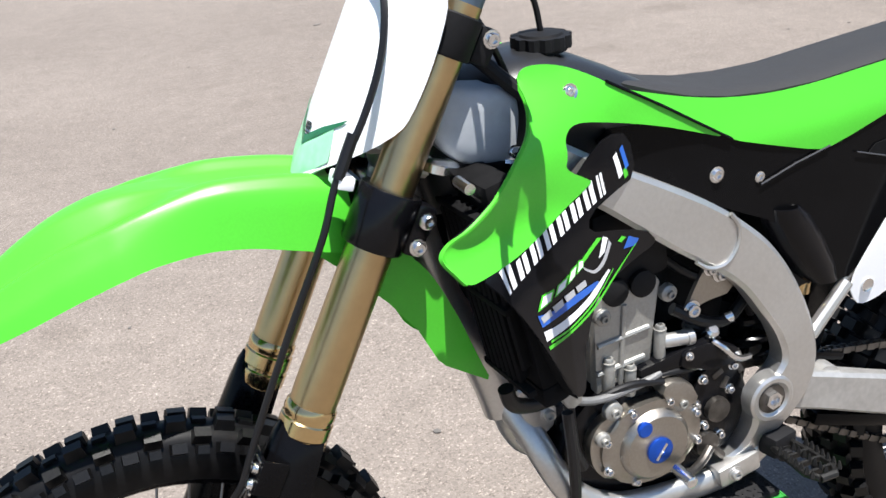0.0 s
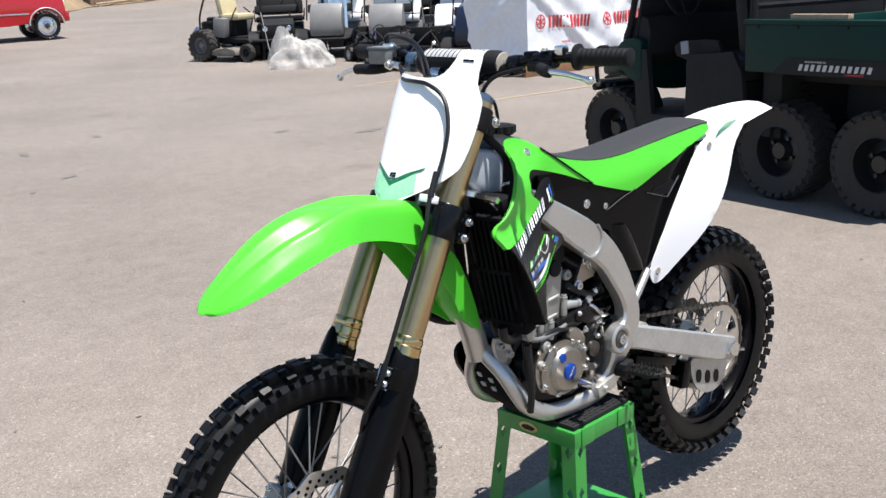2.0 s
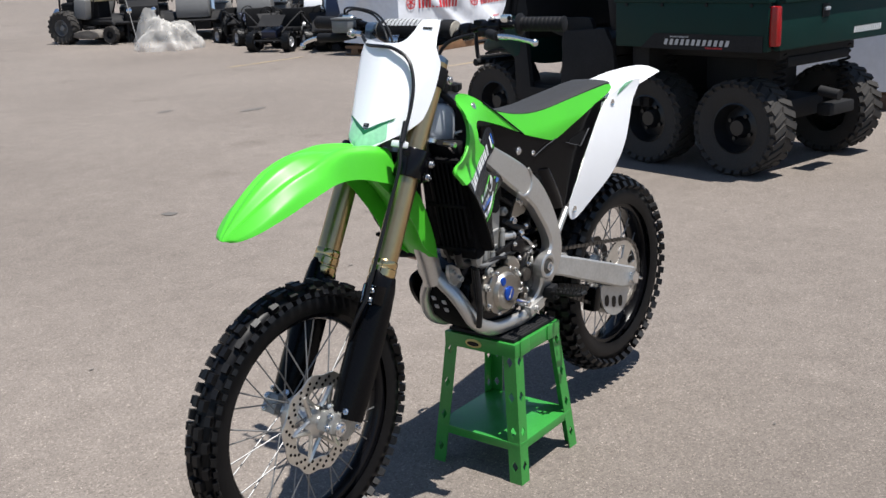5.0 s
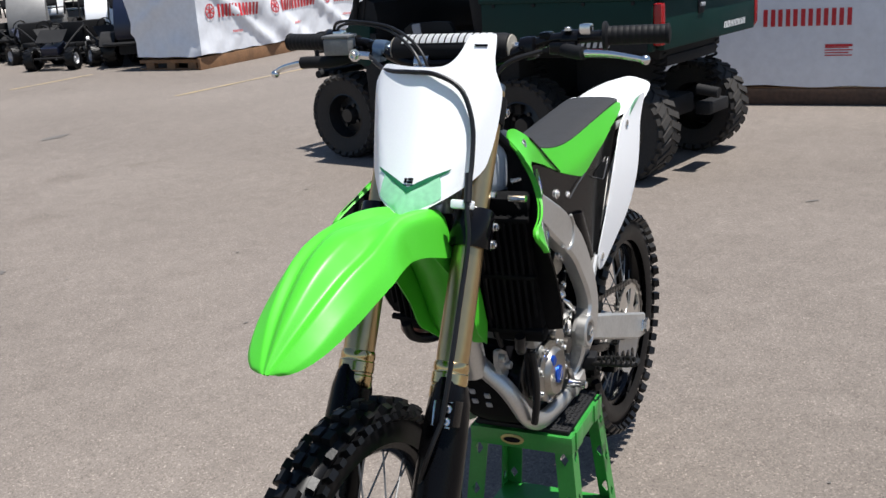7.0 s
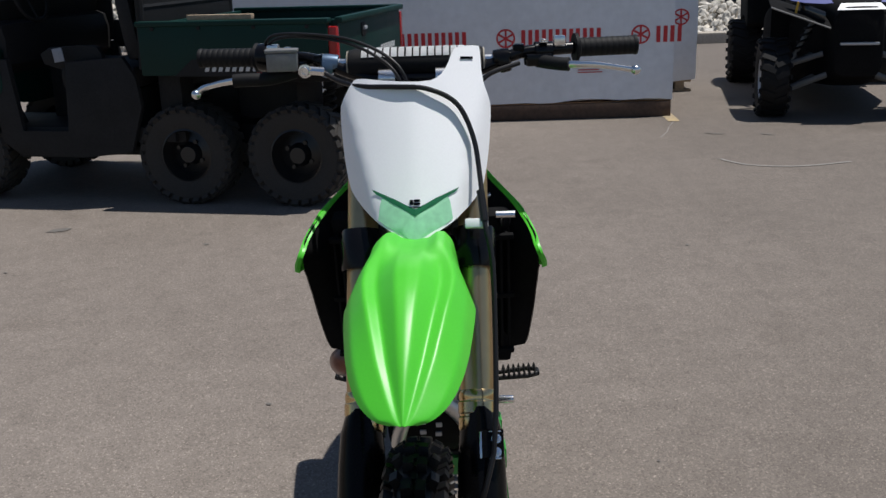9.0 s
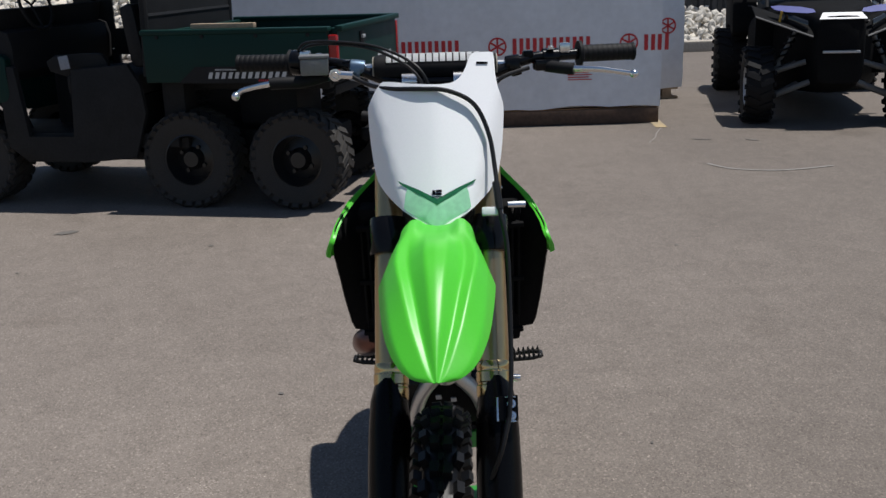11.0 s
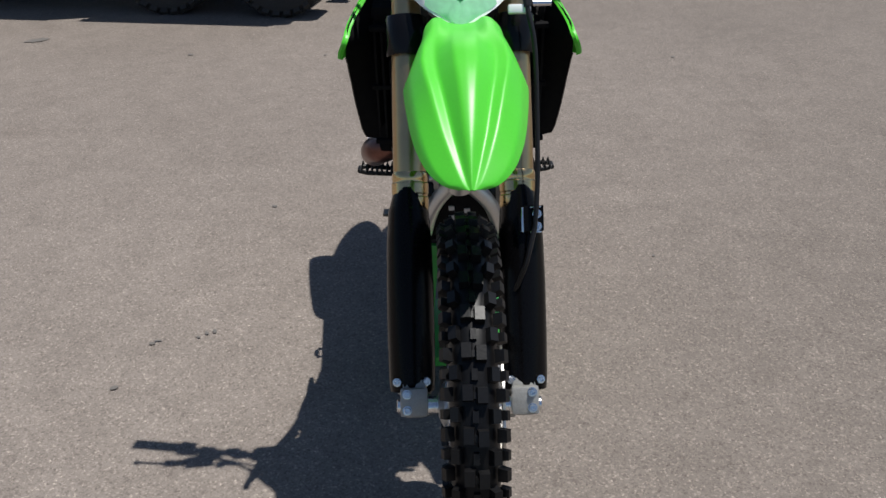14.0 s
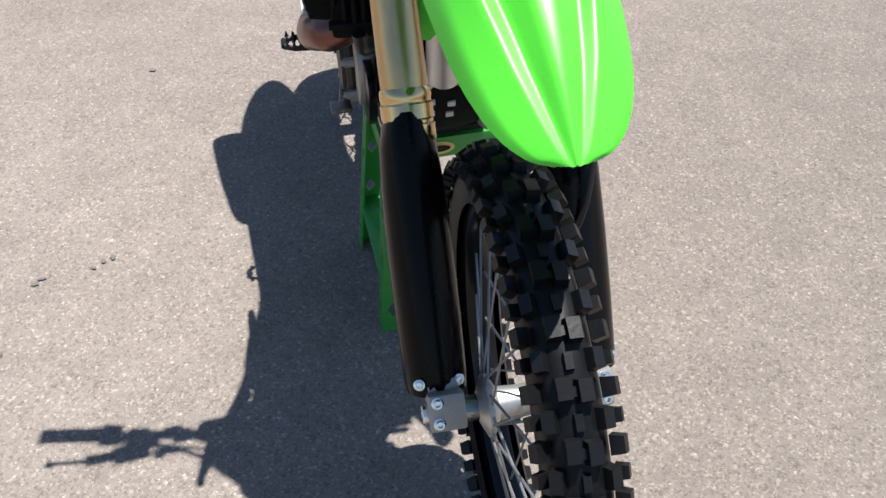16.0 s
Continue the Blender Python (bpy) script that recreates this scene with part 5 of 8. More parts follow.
    for x, z, w, d in ((0.318, 1.075, 0.055, 0.06), (0.306, 1.085, 0.070, 0.12), (0.275, 1.112, 0.086, 0.15), (0.235, 1.138, 0.094, 0.17), (0.195, 1.152, 0.096, 0.17), (0.15, 1.155, 0.088, 0.165), (0.09, 1.138, 0.080, 0.16), (0.03, 1.110, 0.070, 0.14), (-0.03, 1.078, 0.060, 0.12)):
        rings.append([V(x, w * math.copysign(abs(math.cos(a)) ** 0.6, math.cos(a)), z - d / 2 + d / 2 * math.copysign(abs(math.sin(a)) ** 0.7, math.sin(a))) for a in [2 * math.pi * k / 24 for k in range(24)]])
    loft(bm, rings)
    part("fuel_tank", bm, M_TANK, bike, "dark grey plastic fuel tank", 60)
    bm = bmesh.new()
    lathe(bm, [(0.034, 0.0), (0.034, 0.012), (0.031, 0.014)], (0.128, 0.011, 1.146), (0.05, 0, 1), 28)
    n = 36
    prof = [[], []]
    for k in range(n):
        r = 0.040 - (0.004 if k % 3 == 0 else 0)
        for j, h in enumerate((1.151, 1.167)):
            prof[j].append(V(0.128 + r * math.cos(2 * math.pi * k / n), 0.011 + r * math.sin(2 * math.pi * k / n), h))
    loft(bm, prof)
    lathe(bm, [(0.030, 0), (0.028, 0.004), (0.010, 0.006)], (0.128, 0.011, 1.166), (0, 0, 1), 20)
    part("fuel_cap", bm, M_MATTEBLACK, bike, "ribbed black fuel cap")
    # pale grey shoulders that show between fork and shroud, under a black strip
    for sy in (1, -1):
        bm = bmesh.new()
        bmesh.ops.create_uvsphere(bm, u_segments=28, v_segments=18, radius=1.0)
        for v in bm.verts:
            p = v.co
            v.co = V(0.248 + 0.074 * math.copysign(abs(p.x) ** 0.55, p.x), sy * (0.064 + 0.034 * math.copysign(abs(p.y) ** 0.4, p.y)), 1.085 + 0.050 * math.copysign(abs(p.z) ** 0.55, p.z) + 0.50 * 0.074 * p.x)
        part("tank_shoulder", bm, M_DOME, bike, "pale grey side of the fuel tank", 60)
        bm = bmesh.new()
        tube(bm, catmull([(0.285, sy * 0.060, 1.185), (0.259, sy * 0.078, 1.176), (0.224, sy * 0.090, 1.142), (0.198, sy * 0.101, 1.116), (0.182, sy * 0.104, 1.092)], 5), 0.0095, 10)
        part("edge_strip", bm, M_MATTEBLACK, bike)
        bm = bmesh.new()
        bolt(bm, (0.222, sy * 0.112, 1.055), (0, sy, 0.3), 0.006, 0.022)
        tube(bm, [(0.23, sy * 0.10, 1.04), (0.20, sy * 0.112, 1.036)], 0.006, 8)
        part("shroud_bracket", bm, M_STEEL, bike)
    # rear mudguard
    bm = bmesh.new()
    rows = []
    for x, z, w, d in ((-0.60, 1.066, 0.066, 0.030), (-0.66, 1.076, 0.080, 0.032), (-0.74, 1.088, 0.101, 0.032), (-0.82, 1.097, 0.096, 0.030), (-0.90, 1.100, 0.084, 0.026), (-0.97, 1.097, 0.068, 0.020), (-1.03, 1.088, 0.048, 0.013), (-1.07, 1.075, 0.025, 0.006), (-1.082, 1.070, 0.008, 0.001)):
        rows.append([V(x, q * w, z - d * abs(q) ** 2.2 + 0.004 * math.exp(-(q / 0.25) ** 2)) for q in [k / 8 for k in range(-8, 9)]])
    sheet(bm, rows, 0.003)
    part("rear_mudguard", bm, M_WHITE, bike, "white rear mudguard")
    bm = bmesh.new()
    rows = []
    for x, z, w in ((-0.335, 0.52, 0.05), (-0.338, 0.60, 0.058), (-0.352, 0.70, 0.064), (-0.42, 0.80, 0.07), (-0.50, 0.90, 0.08), (-0.62, 1.0, 0.085), (-0.80, 1.06, 0.075)):
        rows.append([V(x + 0.02 * abs(k / 3), k / 3 * w, z) for k in range(-3, 4)])
    sheet(bm, rows, 0.003)
    part("inner_mudguard", bm, M_BLACK, bike)


build_bodywork()


# ---- radiators and engine ----
def build_radiators():
    for sy in (1, -1):
        bm = bmesh.new()
        m = Matrix.Rotation(radians(12), 4, "Y") @ Matrix.Rotation(sy * radians(4), 4, "Z")
        box(bm, (0.240, sy * 0.110, 0.882), (0.035, 0.110, 0.27), m, 0.006)
        rad = part("radiator", bm, M_DEEPBLACK, bike, "black radiator behind a slatted guard")
        bm = bmesh.new()
        for k in (1, -1):
            box(bm, V(0.240, sy * 0.110, 0.882) + m @ V(0, 0, k * 0.148), (0.042, 0.114, 0.032), m, 0.010)
        part("radiator_tank", bm, M_DEEPBLACK, rad)
        bm = bmesh.new()
        for k in range(8):
            y = -0.052 + 0.0142 * k
            tall = 0.262 - 0.07 * (max(0, k - 5) / 3) ** 1.5
            box(bm, V(0.240, sy * 0.110, 0.882) + m @ V(0.030 - 0.22 * max(0.0, y - 0.03), sy * y, 0.5 * (0.262 - tall)), (0.018, 0.006, tall), m @ Matrix.Rotation(sy * radians(25), 4, "Z"), 0.001)
        for k in (1, 0, -1):
            box(bm, V(0.240, sy * 0.110, 0.882) + m @ V(0.034, 0, k * 0.126), (0.012, 0.120, 0.010), m, 0.002)
        part("radiator_slat", bm, M_DEEPBLACK, rad)
        # black duct between the shroud's front edge and the radiator
        edge = [(x, side_y(x, z), z) for x, z in ((0.208, 1.135), (0.206, 1.112), (0.218, 1.086), (0.250, 1.060), (0.292, 1.033), (0.330, 1.014), (0.358, 0.994), (0.320, 0.950), (0.289, 0.915), (0.257, 0.866), (0.224, 0.805), (0.192, 0.745))]
        deep = [(0.200, 0.070, 1.095), (0.205, 0.080, 1.065), (0.215, 0.100, 1.040), (0.230, 0.120, 1.020), (0.240, 0.140, 1.000), (0.245, 0.150, 0.980), (0.245, 0.160, 0.960), (0.240, 0.160, 0.920), (0.232, 0.158, 0.880), (0.224, 0.152, 0.835), (0.215, 0.145, 0.785), (0.195, 0.132, 0.735)]
        bm = bmesh.new()
        rows = []
        for p, q in zip(catmull(edge, 3), catmull(deep, 3)):
            p, q = V(p.x, sy * (p.y - 0.004), p.z), V(q.x, sy * q.y, q.z)
            rows.append([p, p.lerp(q, 0.35) + V(0, sy * 0.004, 0), p.lerp(q, 0.7), q, q + V(-0.01, -sy * 0.05, 0)])
        sheet(bm, rows, 0.002)
        part("air_duct", bm, M_DEEPBLACK, rad, "black air duct behind the shroud")
        bm = bmesh.new()
        tube(bm, catmull([(0.262, sy * 0.13, 0.745), (0.250, sy * 0.125, 0.715), (0.21, sy * 0.11, 0.695), (0.16, sy * 0.09, 0.69)], 5), 0.011, 12)
        part("coolant_hose", bm, M_HOSE, rad)
    bm = bmesh.new()
    lathe(bm, [(0.024, 0), (0.024, 0.010), (0.018, 0.014)], (0.315, 0.095, 1.045), (-0.3, 0, 1), 20)
    part("radiator_cap", bm, M_STEEL, bike)
    bm = bmesh.new()
    tube(bm, [(0.285, 0.15, 1.02), (0.31, 0.15, 1.046)], 0.006, 10)
    tube(bm, [(0.31, 0.14, 1.044), (0.31, 0.175, 1.044)], 0.007, 10)
    part("shroud_stay", bm, M_STEEL, bike)


build_radiators()


def build_engine():
    bm = bmesh.new()
    prism(bm, [(0.165, 0.60), (0.15, 0.52), (0.10, 0.474), (-0.02, 0.468), (-0.10, 0.485), (-0.155, 0.545), (-0.15, 0.63), (-0.09, 0.672), (0.0, 0.675), (0.10, 0.668)], -0.095, 0.082, 1, 0.008)
    case = part("crankcase", bm, M_GLOSSBLACK, bike, "black crankcase")
    bm = bmesh.new()
    m = Matrix.Rotation(radians(6), 4, "Y")
    box(bm, (0.050, 0.0, 0.735), (0.105, 0.140, 0.15), m, 0.014)
    prism(bm, [(0.098, 0.655), (0.100, 0.80), (0.093, 0.812), (0.068, 0.795), (0.045, 0.815), (0.020, 0.800), (-0.002, 0.820), (-0.008, 0.81), (0.004, 0.74), (0.012, 0.655)], 0.06, 0.079, 0, 0.004)
    cyl = part("cylinder", bm, M_CAST, bike, "grey cast cylinder")
    bm = bmesh.new()
    box(bm, (0.040, 0, 0.855), (0.13, 0.15, 0.085), m, 0.015)
    box(bm, (0.028, 0, 0.91), (0.13, 0.14, 0.045), m, 0.014)
    part("cylinder_head", bm, M_MATTEBLACK, bike, "dark cylinder head")
    for x, z, h in ((0.080, 0.685, 0.045), (-0.005, 0.715, 0.05), (0.045, 0.665, 0.04)):
        bm = bmesh.new()
        lathe(bm, [(0.009, -h), (0.009, 0), (0.0075, 0.003)], (x, 0.083, z + 0.02), (0, 0.05, 1), 14)
        bolt(bm, (x, 0.083, z + 0.022), (0, 0, 1), 0.007, 0.008)
        part("cylinder_stud", bm, M_CAST, cyl)
    bm = bmesh.new()
    tube(bm, [(-0.01, 0.080, 0.715), (-0.050, 0.083, 0.712)], 0.011, 14)
    lathe(bm, [(0.013, 0), (0.013, 0.010)], (-0.048, 0.083, 0.712), (-1, 0, 0), 14)
    part("water_outlet", bm, M_ALU, cyl)
    # generator cover: round case with a smaller nose
    bm = bmesh.new()
    outline = []
    for k in range(36):
        a = 2 * math.pi * k / 36
        outline.append((0.022 + 0.086 * math.cos(a), 0.570 + 0.068 * math.sin(a)))
    nose = [(0.085, 0.632), (0.108, 0.622), (0.123, 0.598), (0.122, 0.562), (0.108, 0.535), (0.085, 0.518)]
    prism(bm, outline, 0.078, 0.106, 0, 0.008)
    prism(bm, nose + [(0.05, 0.53), (0.05, 0.63)], 0.078, 0.100, 2, 0.006)
    lathe(bm, [(0.060, 0.100), (0.056, 0.112), (0.050, 0.118), (0.0, 0.119)], (0.020, 0, 0.566), (0, 1, 0), 36)
    prism(bm, [(-0.04, 0.655), (0.0, 0.665), (0.01, 0.64), (-0.025, 0.61), (-0.06, 0.615)], 0.08, 0.110, 1, 0.006)
    gen = part("generator_cover", bm, M_COVER, bike, "bronze-grey cast generator cover", 30)
    bm = bmesh.new()
    lathe(bm, [(0.021, 0.117), (0.021, 0.122), (0.017, 0.124), (0.0, 0.1235)], (0.019, 0, 0.562), (0, 1, 0), 24)
    big = part("timing_plug", bm, M_BLUE, gen, "blue anodised plug")
    bm = bmesh.new()
    box(bm, (0.019, 0.1245, 0.562), (0.030, 0.003, 0.005), Matrix.Rotation(radians(55), 4, "Y"), 0.001)
    part("plug_slot", bm, M_STEEL, big)
    bm = bmesh.new()
    lathe(bm, [(0.013, 0.106), (0.013, 0.1175), (0.010, 0.120), (0.0, 0.1195)], (0.042, 0, 0.602), (0, 1, 0), 20)
    part("inspection_plug", bm, M_BLUE, gen, "small blue anodised plug")
    for k in range(8):
        a = radians(20 + 45 * k)
        bm = bmesh.new()
        bolt(bm, (0.022 + 0.082 * math.cos(a), 0.104, 0.570 + 0.064 * math.sin(a)), (0, 1, 0), 0.006, 0.008)
        part("cover_bolt", bm, M_STEEL, gen)
    # dark gearbox side with sprocket cover
    bm = bmesh.new()
    prism(bm, [(-0.055, 0.645), (-0.06, 0.56), (-0.05, 0.505), (-0.115, 0.505), (-0.150, 0.55), (-0.150, 0.63), (-0.11, 0.665)], 0.075, 0.094, 1, 0.005)
    box(bm, (-0.03, 0.05, 0.683), (0.13, 0.09, 0.03), Matrix.Rotation(radians(10), 4, "Y"), 0.008)
    dark = part("sprocket_cover", bm, M_GLOSSBLACK, bike, "black sprocket cover")
    for x, z in ((-0.072, 0.640), (-0.075, 0.56), (-0.12, 0.61), (-0.105, 0.535), (-0.06, 0.60), (-0.125, 0.65)):
        bm = bmesh.new()
        bolt(bm, (x, 0.093, z), (0, 1, 0), 0.006, 0.008)
        part("cover_bolt", bm, M_STEEL, dark)
    bm = bmesh.new()
    lathe(bm, [(0.018, 0), (0.020, 0.006), (0.020, 0.016), (0.010, 0.018)], (-0.075, 0.09, 0.532), (0, 1, 0), 18)
    tube(bm, [(-0.105, 0.10, 0.500), (-0.075, 0.102, 0.535)], 0.007, 8)
    part("shift_shaft", bm, M_CHAIN, dark)
    bm = bmesh.new()
    tube(bm, catmull([(-0.075, 0.112, 0.530), (-0.05, 0.125, 0.520), (-0.02, 0.138, 0.520), (0.003, 0.140, 0.535)], 5), 0.007, 10)
    shift = part("shift_lever", bm, M_CHAIN, bike, "dark steel gear shift lever")
    bm = bmesh.new()
    lathe(bm, [(0.008, 0), (0.009, 0.003), (0.009, 0.040), (0.006, 0.042)], (0.003, 0.138, 0.536), (0, 1, 0), 14)
    part("shift_tip", bm, M_STEEL, shift)
    # starter cover, clutch arm, cast ribs and bosses above the generator cover
    bm = bmesh.new()
    prism(bm, [(-0.028, 0.668), (-0.034, 0.700), (-0.086, 0.704), (-0.140, 0.676), (-0.136, 0.650), (-0.090, 0.655)], 0.056, 0.100, 1, 0.007)
    starter = part("starter_cover", bm, M_GLOSSBLACK, bike, "gloss black starter cover")
    bm = bmesh.new()
    for x, z in ((-0.044, 0.690), (-0.128, 0.668)):
        bolt(bm, (x, 0.099, z), (0, 1, 0), 0.005, 0.006)
    part("cover_bolt", bm, M_STEEL, starter)
    bm = bmesh.new()
    tube(bm, catmull([(-0.088, 0.094, 0.700), (-0.100, 0.104, 0.690), (-0.122, 0.106, 0.668), (-0.150, 0.100, 0.660)], 5), 0.005, 8)
    lathe(bm, [(0.011, 0), (0.011, 0.022), (0.007, 0.026)], (-0.088, 0.080, 0.700), (0, 0.6, 0.8), 14)
    part("clutch_arm", bm, M_STEEL, bike, "steel clutch release arm")
    for k, (x, z, r) in enumerate(((0.086, 0.640, 0.010), (-0.028, 0.620, 0.010), (0.104, 0.598, 0.008), (-0.020, 0.790, 0.009), (0.088, 0.780, 0.009))):
        bm = bmesh.new()
        lathe(bm, [(r * 1.5, -0.010), (r * 1.4, 0.0), (r * 1.1, 0.002)], (x, 0.084 if z > 0.7 else 0.106, z), (0, 1, 0), 16)
        bolt(bm, (x, 0.085 if z > 0.7 else 0.107, z), (0, 1, 0), r * 0.7, 0.007)
        part("cast_boss", bm, M_CAST, cyl if z > 0.7 else gen)
    for x0, z0, x1, z1 in ((0.098, 0.690, 0.020, 0.700), (0.096, 0.735, 0.012, 0.745), (0.060, 0.665, 0.052, 0.790)):
        bm = bmesh.new()
        tube(bm, [(x0, 0.0795, z0), (x1, 0.0795, z1)], 0.0045, 8)
        part("cast_rib", bm, M_CAST, cyl)
    for x, z in ((0.066, 0.812), (0.022, 0.815)):
        bm = bmesh.new()
        lathe(bm, [(0.020, -0.004), (0.020, 0.004), (0.015, 0.006)], (x, 0.0795, z), (0, 1, 0), 22)
        part("water_jacket_plug", bm, M_MATTEBLACK, cyl)
    for pts, r in (([(-0.030, 0.075, 0.76), (-0.070, 0.085, 0.735), (-0.120, 0.080, 0.72), (-0.160, 0.07, 0.74)], 0.009), ([(-0.06, 0.06, 0.72), (-0.10, 0.075, 0.70), (-0.13, 0.07, 0.65), (-0.14, 0.07, 0.60)], 0.006), ([(-0.02, 0.05, 0.84), (-0.07, 0.07, 0.80), (-0.15, 0.06, 0.77), (-0.19, 0.05, 0.70)], 0.0075)):
        bm = bmesh.new()
        tube(bm, catmull(pts, 6), r, 10)
        part("engine_hose", bm, M_HOSE, bike)
    bm = bmesh.new()
    lathe(bm, [(0.0105, 0), (0.0105, 0.012)], (-0.118, 0.078, 0.722), (-1, 0.1, 0.2), 14)
    part("hose_clamp", bm, M_STEEL, bike)
    # mounts and head stay
    for sy in (1, -1):
        bm = bmesh.new()
        prism(bm, [(-0.045, 0.745), (-0.075, 0.76), (-0.135, 0.765), (-0.12, 0.81), (-0.085, 0.82), (-0.065, 0.79)], sy * 0.075, sy * 0.082, 1)
        part("head_stay", bm, M_COVER, bike, "bronze head stay plate")
        bm = bmesh.new()
        bolt(bm, (-0.058, sy * 0.083, 0.755), (0, sy, 0), 0.010, 0.010)
        bolt(bm, (-0.105, sy * 0.083, 0.800), (0, sy, 0), 0.009, 0.010)
        bolt(bm, (-0.088, sy * 0.083, 0.812), (0, sy, 0), 0.008, 0.010)
        part("stay_bolt", bm, M_STEEL, bike)
        bm = bmesh.new()
        prism(bm, [(0.16, 0.60), (0.196, 0.625), (0.214, 0.66), (0.205, 0.690), (0.15, 0.655)], sy * 0.045, sy * 0.056, 1)
        bolt(bm, (0.194, sy * 0.056, 0.662), (0, sy, 0), 0.009, 0.010)
        bolt(bm, (0.165, sy * 0.056, 0.635), (0, sy, 0), 0.009, 0.010)
        part("front_mount", bm, M_ALU, bike)
    bm = bmesh.new()
    tube(bm, catmull([(0.155, 0.105, 0.680), (0.12, 0.104, 0.668), (0.08, 0.10, 0.664), (0.03, 0.097, 0.668), (0.002, 0.092, 0.672)], 5), 0.0062, 10)
    part("coolant_pipe", bm, M_RESERVOIR, bike, "bent alloy coolant pipe")
    bm = bmesh.new()
    prism(bm, [(0.155, 0.755), (0.140, 0.69), (0.165, 0.675), (0.178, 0.70), (0.172, 0.75)], 0.085, 0.125, 1, 0.004)
    part("rectifier", bm, M_CAST, bike, "tan alloy rectifier")
    for k, pts in enumerate(([(0.165, 0.115, 0.67), (0.162, 0.120, 0.61), (0.158, 0.118, 0.55), (0.155, 0.110, 0.50)], [(0.155, 0.10, 0.67), (0.15, 0.102, 0.60), (0.135, 0.1, 0.56)], [(0.05, 0.085, 0.665), (-0.01, 0.092, 0.668), (-0.06, 0.09, 0.665), (-0.10, 0.08, 0.69)], [(0.30, 0.07, 1.0), (0.275, 0.065, 0.90), (0.25, 0.06, 0.80), (0.22, 0.07, 0.70)], [(0.11, 0.09, 0.655), (0.09, 0.098, 0.668), (0.05, 0.1, 0.672), (0.0, 0.098, 0.66)])):
        bm = bmesh.new()
        tube(bm, catmull(pts, 6), 0.0085 if k < 2 else 0.0055, 10)
        part("engine_hose", bm, M_HOSE, bike)
    # throttle body and intake behind the cylinder
    bm = bmesh.new()
    tube(bm, [(-0.03, 0, 0.83), (-0.11, 0, 0.845), (-0.17, 0, 0.86)], [0.03, 0.034, 0.04], 18)
    part("throttle_body", bm, M_MATTEBLACK, bike)
    bm = bmesh.new()
    box(bm, (-0.33, 0, 0.86), (0.24, 0.15, 0.22), Matrix.Rotation(radians(20), 4, "Y"), 0.03)
    part("airbox", bm, M_MATTEBLACK, bike, "black airbox")
    # plain black boxes added to keep the gaps behind the cylinder dark
    bm = bmesh.new()
    box(bm, (-0.115, -0.03, 0.745), (0.12, 0.09, 0.15), Matrix.Rotation(radians(-10), 4, "Y"), 0.02)
    part("intake_boot", bm, M_MATTEBLACK, bike)
    bm = bmesh.new()
    box(bm, (-0.225, -0.04, 0.70), (0.14, 0.06, 0.20), None, 0.02)
    part("shock_guard", bm, M_MATTEBLACK, bike)
    bm = bmesh.new()
    lathe(bm, [(0.02, 0), (0.02, 0.02)], (-0.095, 0.085, 0.585), (0, 1, 0), 12)
    for k in range(5):
        box(bm, (-0.085 - 0.013 * k, 0.090, 0.66 - 0.018 * (k % 3)), (0.02, 0.012, 0.010), Matrix.Rotation(radians(30 * k), 4, "Y"), 0.002)
    part("gearbox_detail", bm, M_CHAIN, case, kind="stuff")
    # right side: clutch cover, exhaust header
    bm = bmesh.new()
    lathe(bm, [(0.088, -0.100), (0.088, -0.134), (0.080, -0.142), (0.074, -0.143), (0.070, -0.150), (0.0, -0.153)][::-1], (-0.03, 0, 0.575), (0, 1, 0), 36)
    clutch = part("clutch_cover", bm, M_PEG, bike, "dark cast clutch cover")
    for k in range(8):
        a = radians(12 + 45 * k)
        bm = bmesh.new()
        lathe(bm, [(0.009, -0.146), (0.009, -0.100)], (-0.03 + 0.090 * math.cos(a), 0, 0.575 + 0.090 * math.sin(a)), (0, 1, 0), 10)
        bolt(bm, (-0.03 + 0.090 * math.cos(a), -0.145, 0.575 + 0.090 * math.sin(a)), (0, -1, 0), 0.006, 0.006)
        part("cover_bolt", bm, M_CAST, clutch)
    bm = bmesh.new()
    prism(bm, [(0.075, 0.66), (0.115, 0.62), (0.115, 0.55), (0.07, 0.51), (0.02, 0.52), (0.04, 0.60)], -0.128, -0.095, 1, 0.006)
    part("water_pump_cover", bm, M_CAST, bike, "grey cast water pump cover")
    bm = bmesh.new()
    pipe = catmull([(0.095, 0.0, 0.835), (0.150, -0.02, 0.825), (0.185, -0.06, 0.775), (0.175, -0.150, 0.712), (0.130, -0.182, 0.690), (0.03, -0.185, 0.650), (-0.06, -0.155, 0.66), (-0.14, -0.140, 0.71), (-0.25, -0.128, 0.78), (-0.40, -0.125, 0.83)], 6)
    tube(bm, pipe, [0.020 + 0.012 * min(1, i / 30) for i in range(len(pipe))], 18)
    exhaust = part("exhaust_pipe", bm, M_HEADER, bike, "heat-stained steel exhaust header")
    bm = bmesh.new()
    tube(bm, catmull([(-0.40, -0.125, 0.83), (-0.44, -0.135, 0.845), (-0.60, -0.150, 0.89), (-0.75, -0.155, 0.93), (-0.80, -0.155, 0.943)], 4), [0.034, 0.04, 0.044, 0.048] + [0.050] * 10 + [0.048, 0.040, 0.030], 18)
    part("silencer", bm, M_SWING, exhaust, "alloy exhaust silencer")
    bm = bmesh.new()
    prism(bm, [(0.08, 0.66), (0.02, 0.685), (-0.06, 0.69), (-0.07, 0.665), (0.0, 0.645), (0.07, 0.63)], -0.205, -0.198, 1)
    part("heat_shield", bm, M_SWING, exhaust)
